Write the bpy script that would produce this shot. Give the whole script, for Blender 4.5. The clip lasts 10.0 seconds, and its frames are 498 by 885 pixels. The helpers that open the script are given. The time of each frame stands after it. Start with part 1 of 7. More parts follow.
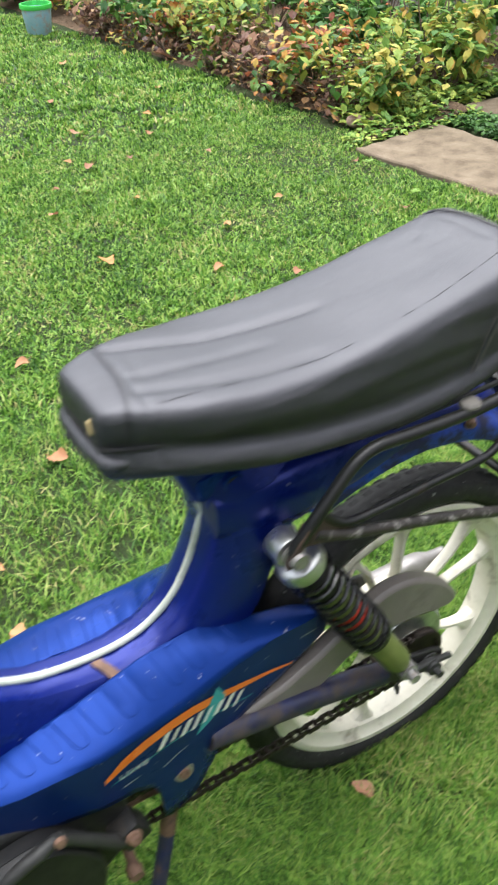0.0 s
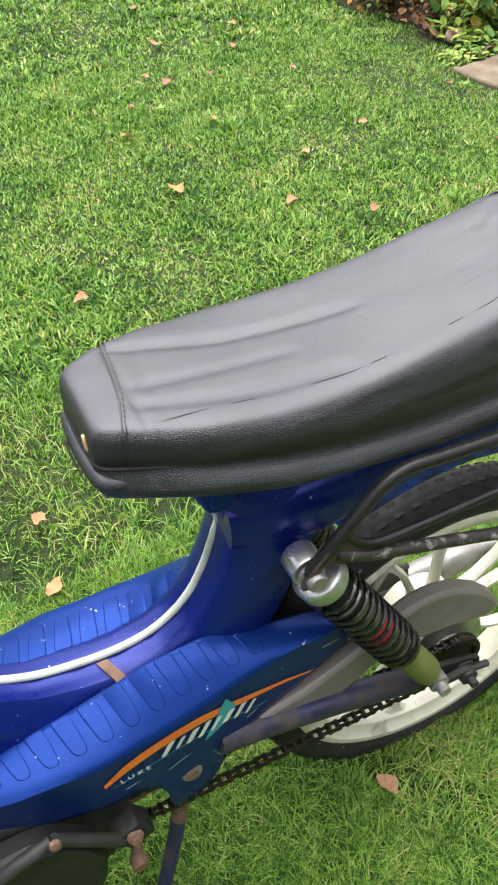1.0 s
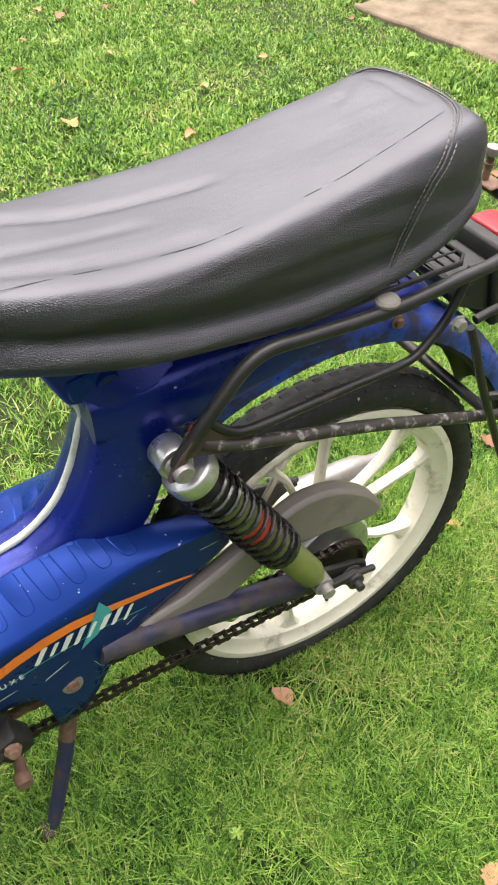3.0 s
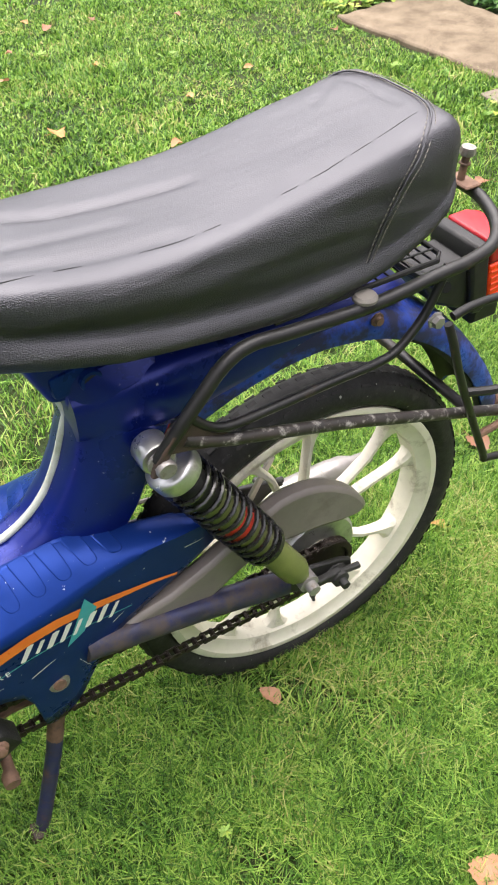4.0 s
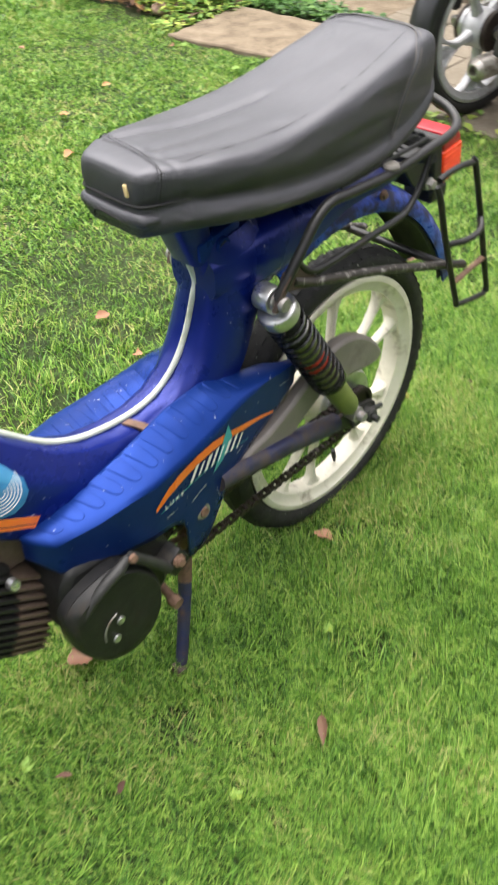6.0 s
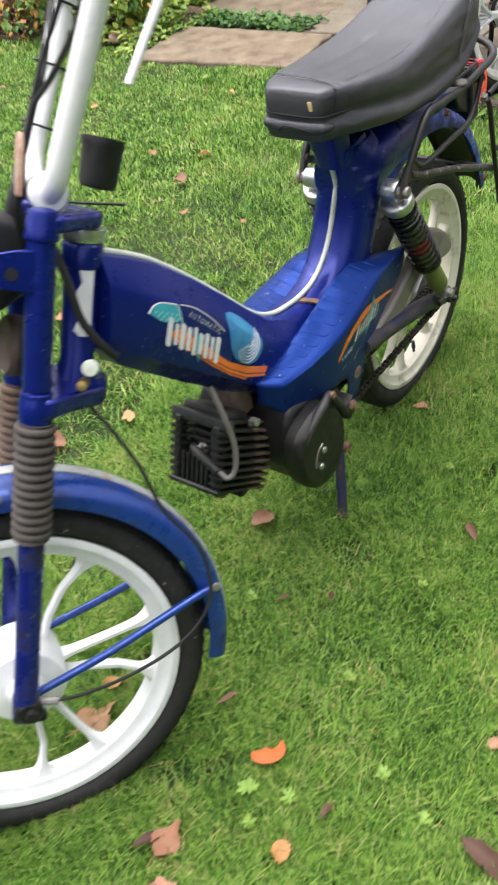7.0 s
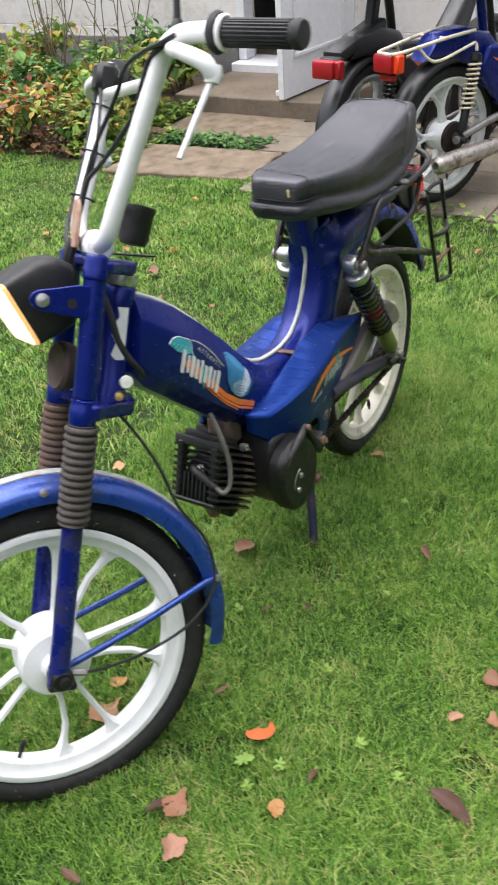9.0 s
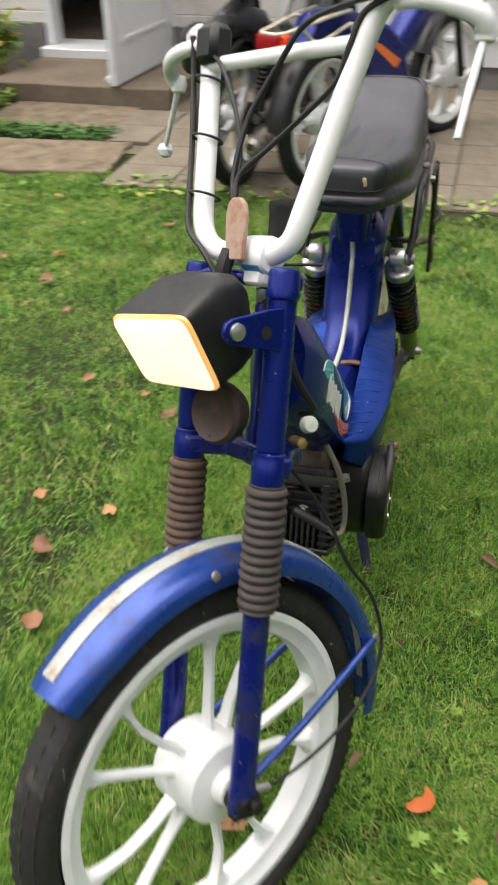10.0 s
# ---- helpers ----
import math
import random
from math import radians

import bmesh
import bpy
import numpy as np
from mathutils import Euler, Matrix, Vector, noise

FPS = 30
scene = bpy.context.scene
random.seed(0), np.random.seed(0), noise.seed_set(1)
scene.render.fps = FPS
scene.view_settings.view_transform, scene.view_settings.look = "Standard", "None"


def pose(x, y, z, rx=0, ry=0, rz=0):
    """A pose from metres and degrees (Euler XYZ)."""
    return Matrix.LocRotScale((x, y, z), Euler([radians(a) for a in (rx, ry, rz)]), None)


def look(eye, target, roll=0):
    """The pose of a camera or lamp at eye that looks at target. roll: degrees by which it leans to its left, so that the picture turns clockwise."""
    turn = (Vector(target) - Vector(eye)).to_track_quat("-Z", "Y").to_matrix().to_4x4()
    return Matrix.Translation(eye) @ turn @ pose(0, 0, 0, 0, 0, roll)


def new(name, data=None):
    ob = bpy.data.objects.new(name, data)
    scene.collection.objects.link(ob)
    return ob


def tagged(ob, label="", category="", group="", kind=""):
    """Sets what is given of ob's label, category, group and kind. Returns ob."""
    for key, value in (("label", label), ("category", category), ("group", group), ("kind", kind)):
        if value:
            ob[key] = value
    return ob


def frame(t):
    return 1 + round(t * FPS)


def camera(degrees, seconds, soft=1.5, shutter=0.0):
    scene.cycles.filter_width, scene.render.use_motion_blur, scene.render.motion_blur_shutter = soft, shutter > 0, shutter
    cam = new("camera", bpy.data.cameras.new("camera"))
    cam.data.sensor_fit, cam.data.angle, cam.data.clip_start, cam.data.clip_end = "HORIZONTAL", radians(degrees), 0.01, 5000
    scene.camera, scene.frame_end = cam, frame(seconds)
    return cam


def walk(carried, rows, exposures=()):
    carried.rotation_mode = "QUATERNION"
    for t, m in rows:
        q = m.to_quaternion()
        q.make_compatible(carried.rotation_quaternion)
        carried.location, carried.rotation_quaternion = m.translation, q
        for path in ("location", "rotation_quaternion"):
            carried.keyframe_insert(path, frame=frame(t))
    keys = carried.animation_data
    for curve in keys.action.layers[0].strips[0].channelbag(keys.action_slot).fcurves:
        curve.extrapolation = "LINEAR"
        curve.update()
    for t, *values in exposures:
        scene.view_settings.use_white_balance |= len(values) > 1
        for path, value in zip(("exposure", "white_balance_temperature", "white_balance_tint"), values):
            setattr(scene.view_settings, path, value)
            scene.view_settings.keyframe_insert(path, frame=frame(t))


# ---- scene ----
cam = camera(32.7, 10.0, 2.0, 0.4)
PATH = [
    (0, (-0.587, -0.602, 1.189), (0.235, 0.765, -0.017), -1.7),
    (0.2, (-0.517, -0.596, 1.212), (0.286, 0.764, -0.015), -1.9),
    (0.3, (-0.514, -0.600, 1.214), (0.276, 0.759, -0.023), -1.9),
    (0.5, (-0.487, -0.558, 1.196), (0.227, 0.791, -0.097), -2.8),
    (1, (-0.480, -0.530, 1.210), (0.112, 0.817, -0.145), -3.1),
    (1.5, (-0.464, -0.548, 1.174), (0.133, 0.767, -0.210), -2.2),
    (2, (-0.471, -0.545, 1.141), (0.164, 0.718, -0.274), -0.9),
    (2.5, (-0.454, -0.563, 1.150), (0.234, 0.653, -0.280), 0.2),
    (3, (-0.445, -0.583, 1.141), (0.271, 0.630, -0.278), -0.1),
    (4.5, (-0.447, -0.606, 1.138), (0.304, 0.618, -0.253), 0.0),
    (5, (-0.499, -0.599, 1.148), (0.264, 0.639, -0.225), 0.5),
    (5.2, (-0.562, -0.606, 1.158), (0.224, 0.629, -0.206), 0.5),
    (6.3, (-1.072, -0.710, 1.171), (0.055, 0.246, -0.176), -2.6),
    (6.5, (-1.171, -0.702, 1.191), (-0.048, 0.250, -0.164), -4.0),
    (6.7, (-1.276, -0.687, 1.199), (-0.142, 0.257, -0.152), -5.2),
    (7, (-1.462, -0.677, 1.205), (-0.275, 0.267, -0.098), -7.3),
    (7.5, (-1.636, -0.698, 1.230), (-0.351, 0.205, -0.008), -4.8),
    (8, (-1.699, -0.794, 1.245), (-0.378, 0.164, 0.088), -5.7),
    (8.5, (-1.714, -0.832, 1.252), (-0.347, 0.115, 0.140), -6.5),
    (9, (-1.741, -0.764, 1.251), (-0.346, 0.137, 0.136), -4.3),
    (9.3, (-1.781, -0.614, 1.229), (-0.369, 0.252, 0.108), -3.1),
    (9.5, (-1.821, -0.482, 1.241), (-0.372, 0.304, 0.110), -2.2),
    (9.7, (-1.821, -0.387, 1.252), (-0.328, 0.299, 0.113), -1.7),
    (10, (-1.734, -0.189, 1.198), (-0.155, 0.241, 0.048), -0.9),
]
walk(cam, [(t, look(eye, target, roll)) for t, eye, target, roll in PATH], [(0, 1.68, 6280, 10), (1.0, 1.72, 6500, 11), (1.5, 1.79, 6620, 12), (2.5, 1.96, 6850, 14), (4.5, 1.92, 6650, 16), (5.2, 1.93, 6680, 15), (6.5, 1.75, 6600, 11), (7.0, 1.59, 6470, 14), (8.0, 1.46, 6330, 15), (9.0, 1.36, 6320, 15), (9.5, 1.23, 6500, 12), (10.0, 1.10, 6850, 11)])

# ---- light ----
world = bpy.data.worlds.new("overcast_sky")
scene.world = world
world.use_nodes = True
wn, wl = world.node_tree.nodes, world.node_tree.links
sky = wn.new("ShaderNodeTexSky")
sky.sky_type = "NISHITA"
sky.sun_disc = False
SUN_EL, SUN_AZ = 76.0, 80.0
sky.sun_elevation, sky.sun_rotation = radians(SUN_EL), radians(90 - SUN_AZ)
soft_sky = wn.new("ShaderNodeHueSaturation")
soft_sky.inputs["Saturation"].default_value = 0.20
wl.new(sky.outputs["Color"], soft_sky.inputs["Color"])
wl.new(soft_sky.outputs["Color"], wn["Background"].inputs["Color"])
wn["Background"].inputs["Strength"].default_value = 0.15
sun = new("sun", bpy.data.lights.new("sun", "SUN"))
sun.data.energy, sun.data.angle, sun.data.color = 2.5, radians(80), (1.0, 0.97, 0.92)
ce = math.cos(radians(SUN_EL))
sun.matrix_world = look((6 * ce * math.cos(radians(SUN_AZ)), 6 * ce * math.sin(radians(SUN_AZ)), 6 * math.sin(radians(SUN_EL))), (0, 0, 0))


# ---- materials ----
def ramp(nodes, links, source, stops):
    r = nodes.new("ShaderNodeValToRGB")
    e = r.color_ramp.elements
    while len(e) < len(stops):
        e.new(0.5)
    for el, (p, c) in zip(e, stops):
        el.position = p
        el.color = (*c, 1) if len(c) == 3 else c
    links.new(source, r.inputs["Fac"])
    return r.outputs["Color"]


def noise_tex(nodes, links, coord, scale, detail=4.0, rough=0.6):
    n = nodes.new("ShaderNodeTexNoise")
    n.inputs["Scale"].default_value, n.inputs["Detail"].default_value, n.inputs["Roughness"].default_value = scale, detail, rough
    links.new(coord, n.inputs["Vector"])
    return n.outputs["Fac"]


def mix_rgb(nodes, links, fac, a, b):
    m = nodes.new("ShaderNodeMix")
    m.data_type = "RGBA"
    for val, sock in ((fac, m.inputs[0]), (a, m.inputs[6]), (b, m.inputs[7])):
        if isinstance(val, (int, float)):
            sock.default_value = val
        elif isinstance(val, tuple):
            sock.default_value = (*val, 1)
        else:
            links.new(val, sock)
    return m.outputs[2]


def bump_node(nodes, links, height, strength, distance, below=None):
    b = nodes.new("ShaderNodeBump")
    b.inputs["Strength"].default_value, b.inputs["Distance"].default_value = strength, distance
    links.new(height, b.inputs["Height"])
    if below is not None:
        links.new(below, b.inputs["Normal"])
    return b.outputs["Normal"]


def mat(name, c1, c2=None, rough=0.5, metal=0.0, scale=30.0, bump=0.0, bscale=300.0, coat=0.0,
        dirt=None, dirt_amount=0.35, dirt_scale=9.0, chips=None, chip_scale=60.0, chip_amount=0.30, rough_var=0.15):
    """A painted, plastic or metal surface: two tones, dirt in patches, small chips and a fine relief."""
    m = bpy.data.materials.new(name)
    m.use_nodes = True
    n, l = m.node_tree.nodes, m.node_tree.links
    p = n["Principled BSDF"]
    co = n.new("ShaderNodeTexCoord").outputs["Object"]
    fine = noise_tex(n, l, co, scale, 6.0)
    col = mix_rgb(n, l, ramp(n, l, fine, [(0.35, (0, 0, 0)), (0.65, (1, 1, 1))]), c1, c2 or tuple(v * 0.8 for v in c1))
    broad = noise_tex(n, l, co, dirt_scale, 7.0, 0.7)
    r_in = ramp(n, l, broad, [(0.3, (max(rough - rough_var, 0.03),) * 3), (0.7, (min(rough + rough_var, 1.0),) * 3)])
    if dirt:
        top = 0.75 - dirt_amount * 0.5
        mask = ramp(n, l, broad, [(top - 0.06, (0, 0, 0)), (top + 0.10, (0.85,) * 3)])
        col = mix_rgb(n, l, mask, col, dirt)
        r_in = mix_rgb(n, l, mask, r_in, (0.85, 0.85, 0.85))
    if chips:
        spots = noise_tex(n, l, co, chip_scale, 3.0, 0.5)
        cm = ramp(n, l, spots, [(0.80 - chip_amount * 0.25, (0, 0, 0)), (0.82 - chip_amount * 0.25, (1, 1, 1))])
        col = mix_rgb(n, l, cm, col, chips)
    l.new(col, p.inputs["Base Color"])
    l.new(r_in, p.inputs["Roughness"])
    p.inputs["Metallic"].default_value = metal
    p.inputs["Coat Weight"].default_value = coat
    p.inputs["Coat Roughness"].default_value = 0.20
    if bump:
        l.new(bump_node(n, l, noise_tex(n, l, co, bscale, 3.0), bump, 0.001), p.inputs["Normal"])
    return m


BLUE = mat("blue_violet_paint", (0.0045, 0.0150, 0.165), (0.0040, 0.0128, 0.142), 0.31, 0.36, coat=0.14, dirt=(0.05, 0.045, 0.05), dirt_amount=0.08, dirt_scale=6, chips=(0.45, 0.45, 0.5), chip_scale=170, chip_amount=0.29)
PANEL = mat("blue_metallic_paint", (0.0070, 0.0310, 0.178), (0.0060, 0.0265, 0.155), 0.32, 0.42, coat=0.03, dirt=(0.02975, 0.0255, 0.0425), dirt_amount=0.06, dirt_scale=5, chips=(0.4675, 0.476, 0.51), chip_scale=170, chip_amount=0.30)
FENDER = mat("bright_blue_paint", (0.012, 0.052, 0.27), (0.011, 0.045, 0.235), 0.30, 0.35, coat=0.3, dirt=(0.03, 0.03, 0.04), dirt_amount=0.30, dirt_scale=12, chips=(0.35, 0.16, 0.08), chip_scale=45, chip_amount=0.03)
FORKBLUE = mat("grimy_blue_paint", (0.009, 0.018, 0.22), (0.008, 0.015, 0.18), 0.28, 0.5, coat=0.3, dirt=(0.022, 0.022, 0.030), dirt_amount=0.40, dirt_scale=24, chips=(0.35, 0.36, 0.4), chip_scale=160, chip_amount=0.36)
SILENCER = mat("stained_silencer_steel", (0.56, 0.53, 0.50), (0.42, 0.39, 0.36), 0.34, 0.85, dirt=(0.14, 0.10, 0.07), dirt_amount=0.4, dirt_scale=14)
TAILBLUE = mat("worn_blue_paint", (0.016, 0.070, 0.46), (0.014, 0.058, 0.39), 0.36, 0.4, coat=0.15, dirt=(0.030, 0.027, 0.026), dirt_amount=0.55, dirt_scale=26, chips=(0.4, 0.42, 0.45), chip_scale=50, chip_amount=0.04)
SWING = mat("dirty_blue_tube", (0.016, 0.022, 0.075), (0.028, 0.027, 0.045), 0.45, 0.3, dirt=(0.085, 0.066, 0.055), dirt_amount=0.5, dirt_scale=26)
WHITE = mat("white_enamel", (0.80, 0.80, 0.79), (0.74, 0.74, 0.73), 0.32, 0.0, coat=0.35, dirt=(0.42, 0.40, 0.36), dirt_amount=0.06, dirt_scale=12)
RIMWHITE = mat("white_cast_wheel", (0.77, 0.78, 0.78), (0.70, 0.71, 0.71), 0.4, dirt=(0.30, 0.28, 0.25), dirt_amount=0.10, dirt_scale=16)
CREAM = mat("cream_cast_wheel", (0.72, 0.68, 0.57), (0.64, 0.60, 0.49), 0.5, dirt=(0.25, 0.20, 0.14), dirt_amount=0.30, dirt_scale=18)
RUBBER = mat("tyre_rubber", (0.014, 0.0137, 0.0135), (0.022, 0.0215, 0.021), 0.70, scale=90, bump=0.5, bscale=260, dirt=(0.060, 0.055, 0.050), dirt_amount=0.25, dirt_scale=30, chips=(0.30, 0.29, 0.27), chip_scale=120, chip_amount=0.34)
BELLOW = mat("weathered_rubber", (0.066, 0.055, 0.049), (0.050, 0.041, 0.036), 0.7, scale=60, bump=0.4, dirt=(0.17, 0.11, 0.07), dirt_amount=0.25, dirt_scale=22)
RUSTBELLOW = mat("rust_stained_rubber", (0.085, 0.055, 0.042), (0.11, 0.07, 0.05), 0.8, scale=60, bump=0.4, dirt=(0.17, 0.09, 0.05), dirt_amount=0.3, dirt_scale=22)
STANDBLUE = mat("rust_worn_blue_tube", (0.016, 0.022, 0.075), (0.034, 0.033, 0.055), 0.55, 0.2, scale=50, bump=0.3, dirt=(0.11, 0.065, 0.045), dirt_amount=0.30, dirt_scale=30)
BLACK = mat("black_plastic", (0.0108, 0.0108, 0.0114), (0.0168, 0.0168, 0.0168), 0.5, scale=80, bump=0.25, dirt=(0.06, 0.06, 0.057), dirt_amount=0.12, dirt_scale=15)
BLACKTUBE = mat("black_enamel_tube", (0.0090, 0.0090, 0.0095), (0.016, 0.0155, 0.015), 0.42, coat=0.06, dirt=(0.096, 0.06, 0.039), dirt_amount=0.20, dirt_scale=20)
SCALED = mat("flaking_black_tube", (0.012, 0.011, 0.011), (0.030, 0.023, 0.019), 0.55, dirt=(0.40, 0.38, 0.35), dirt_amount=0.32, dirt_scale=75)
GUARDGREY = mat("worn_grey_guard", (0.185, 0.163, 0.148), (0.140, 0.122, 0.110), 0.48, bump=0.2, scale=12, dirt=(0.13, 0.11, 0.09), dirt_amount=0.25, dirt_scale=16)
GREYPLASTIC = mat("faded_grey_plastic", (0.15, 0.138, 0.12), (0.12, 0.108, 0.097), 0.55, bump=0.2, dirt=(0.10, 0.09, 0.08), dirt_amount=0.25)
ALU = mat("cast_aluminium", (0.62, 0.62, 0.61), (0.48, 0.48, 0.47), 0.36, 0.9, scale=50, bump=0.15, dirt=(0.22, 0.20, 0.17), dirt_amount=0.15, dirt_scale=25)
STEEL = mat("dull_steel", (0.34, 0.33, 0.32), (0.24, 0.22, 0.21), 0.42, 0.6, dirt=(0.16, 0.10, 0.06), dirt_amount=0.25, dirt_scale=40)
RUST = mat("rusted_steel", (0.13, 0.075, 0.05), (0.20, 0.115, 0.075), 0.8, 0.1, scale=70, bump=0.5, dirt=(0.05, 0.04, 0.036), dirt_amount=0.35, dirt_scale=30)
PINKRUST = mat("flaking_beige_primer", (0.40, 0.30, 0.24), (0.36, 0.22, 0.15), 0.7, 0.0, scale=60, bump=0.3, dirt=(0.30, 0.11, 0.045), dirt_amount=0.45, dirt_scale=22)
DARKRUST = mat("dark_rusty_steel", (0.045, 0.030, 0.024), (0.065, 0.042, 0.032), 0.7, 0.2, scale=60, bump=0.4, dirt=(0.12, 0.07, 0.045), dirt_amount=0.25, dirt_scale=30)
ENGINE = mat("black_engine_casting", (0.0132, 0.0132, 0.0138), (0.0228, 0.0222, 0.0216), 0.45, 0.3, scale=70, bump=0.4, bscale=500, dirt=(0.072, 0.057, 0.042), dirt_amount=0.18, dirt_scale=18)
FINS_BLACK = mat("black_cooling_fin", (0.0144, 0.0144, 0.015), (0.024, 0.0228, 0.0216), 0.55, 0.2, dirt=(0.06, 0.048, 0.036), dirt_amount=0.2, dirt_scale=25)
FINS_BROWN = mat("rusty_cooling_fin", (0.145, 0.100, 0.075), (0.100, 0.072, 0.055), 0.7, 0.2, scale=60, dirt=(0.2166, 0.1482, 0.1026), dirt_amount=0.35, dirt_scale=30)
OLIVE = mat("olive_green_paint", (0.16, 0.18, 0.055), (0.12, 0.14, 0.045), 0.4, 0.2, coat=0.3, dirt=(0.05, 0.05, 0.03), dirt_amount=0.15)
SPRING = mat("black_spring_steel", (0.012, 0.012, 0.0126), (0.021, 0.0204, 0.0198), 0.28, 0.4, coat=0.5, dirt=(0.15, 0.15, 0.144), dirt_amount=0.10, dirt_scale=60)
REDBAND = mat("red_sticker", (0.62, 0.035, 0.02), (0.52, 0.03, 0.02), 0.4)
REDLENS = mat("red_lamp_lens", (0.36, 0.004, 0.012), (0.29, 0.004, 0.010), 0.40)
ORANGELENS = mat("orange_red_lamp_lens", (0.88, 0.060, 0.008), (0.80, 0.045, 0.008), 0.3, coat=0.1)
GUARDSTRIP = mat("worn_metallic_strip", (0.42, 0.44, 0.43), (0.33, 0.35, 0.34), 0.38, 0.15, dirt=(0.26, 0.19, 0.13), dirt_amount=0.35, dirt_scale=26)
TRIM = mat("pale_trim_strip", (0.55, 0.58, 0.52), (0.46, 0.50, 0.43), 0.4, dirt=(0.30, 0.33, 0.22), dirt_amount=0.3, dirt_scale=14)
ORANGE = mat("orange_decal", (0.92, 0.21, 0.035), (0.85, 0.18, 0.03), 0.35, coat=0.3)
TEAL = mat("teal_decal", (0.03, 0.32, 0.40), (0.05, 0.42, 0.48), 0.35, coat=0.3)
LIGHTBLUE = mat("light_blue_decal", (0.05, 0.26, 0.46), (0.04, 0.21, 0.40), 0.35, coat=0.3)
LIGHTDOT = mat("pale_teal_dots", (0.25, 0.62, 0.66), (0.20, 0.55, 0.60), 0.4)
RINGBLUE = mat("deep_blue_decal", (0.022, 0.15, 0.36), (0.03, 0.21, 0.44), 0.35, scale=60, coat=0.3)
DECALWHITE = mat("white_decal", (0.80, 0.80, 0.80), (0.70, 0.70, 0.72), 0.4, coat=0.2)
CHAINMAT = mat("oily_chain", (0.021, 0.0168, 0.0144), (0.042, 0.03, 0.024), 0.45, 0.6, scale=200)
GRIP = mat("grip_rubber", (0.0156, 0.0156, 0.0162), (0.024, 0.024, 0.024), 0.7, bump=0.3, dirt=(0.054, 0.0528, 0.051), dirt_amount=0.2)
FADEDBLACK = mat("faded_black_casting", (0.030, 0.030, 0.029), (0.020, 0.020, 0.019), 0.6, 0.1, scale=60, bump=0.3, dirt=(0.07, 0.06, 0.05), dirt_amount=0.2, dirt_scale=20)
# near-black colour that stands for the shade inside holes, folds and creases
HOLESHADE = mat("dark_inner_shade", (0.006, 0.006, 0.007), (0.008, 0.008, 0.008), 0.9)


def vinyl():
    m = mat("black_seat_vinyl", (0.0095, 0.0096, 0.0112), (0.0125, 0.0126, 0.0142), 0.47, 0.0, scale=14, rough_var=0.05, coat=0.06)
    n, l = m.node_tree.nodes, m.node_tree.links
    co = n.new("ShaderNodeTexCoord").outputs["Object"]
    stretch = n.new("ShaderNodeMapping")
    stretch.inputs["Scale"].default_value = (0.55, 1.0, 1.0)
    l.new(co, stretch.inputs["Vector"])
    v = n.new("ShaderNodeTexVoronoi")
    v.feature = "DISTANCE_TO_EDGE"
    v.inputs["Scale"].default_value = 640.0
    l.new(stretch.outputs["Vector"], v.inputs["Vector"])
    grain = bump_node(n, l, ramp(n, l, v.outputs["Distance"], [(0.0, (0, 0, 0)), (0.25, (1, 1, 1))]), 0.58, 0.0007)
    # sitting has worn the grain off the upward faces
    up = n.new("ShaderNodeSeparateXYZ")
    l.new(n.new("ShaderNodeNewGeometry").outputs["Normal"], up.inputs[0])
    worn = n.new("ShaderNodeMapRange")
    worn.inputs["From Min"].default_value, worn.inputs["From Max"].default_value = 0.55, 0.92
    worn.inputs["To Min"].default_value, worn.inputs["To Max"].default_value = 0.58, 0.14
    l.new(up.outputs["Z"], worn.inputs["Value"])
    l.new(worn.outputs["Result"], grain.node.inputs["Strength"])
    drawn = n.new("ShaderNodeMapping")
    drawn.inputs["Scale"].default_value = (0.30, 1.0, 1.0)
    drawn.inputs["Rotation"].default_value = (0.0, 0.0, 0.10)
    l.new(co, drawn.inputs["Vector"])
    soft = bump_node(n, l, noise_tex(n, l, drawn.outputs["Vector"], 22.0, 3.0), 0.24, 0.006, grain)
    l.new(soft, n["Principled BSDF"].inputs["Normal"])
    n["Principled BSDF"].inputs["IOR"].default_value = 1.66
    n["Principled BSDF"].inputs["Specular Tint"].default_value = (0.90, 0.90, 1.0, 1.0)
    n["Principled BSDF"].inputs["Coat Roughness"].default_value = 0.36
    n["Principled BSDF"].inputs["Coat IOR"].default_value = 1.7
    return m


VINYL = vinyl()
for paint, shine in ((BLUE, 0.30), (PANEL, 0.10), (BLACKTUBE, 0.32), (BLACK, 0.36), (RUBBER, 0.35), (ENGINE, 0.36)):
    paint.node_tree.nodes["Principled BSDF"].inputs["Specular IOR Level"].default_value = shine


def glow(name, colour, strength, base=(0.9, 0.85, 0.75)):
    m = bpy.data.materials.new(name)
    m.use_nodes = True
    p = m.node_tree.nodes["Principled BSDF"]
    p.inputs["Base Color"].default_value = (*base, 1)
    p.inputs["Emission Color"].default_value = (*colour, 1)
    p.inputs["Emission Strength"].default_value = strength
    p.inputs["Roughness"].default_value = 0.15
    return m


LAMPGLOW = glow("lit_headlamp_glass", (1.0, 0.76, 0.55), 0.56, (0.84, 0.74, 0.62))
LAMPRIM = glow("amber_glass_edge", (1.0, 0.52, 0.18), 0.32, (0.6, 0.30, 0.10))


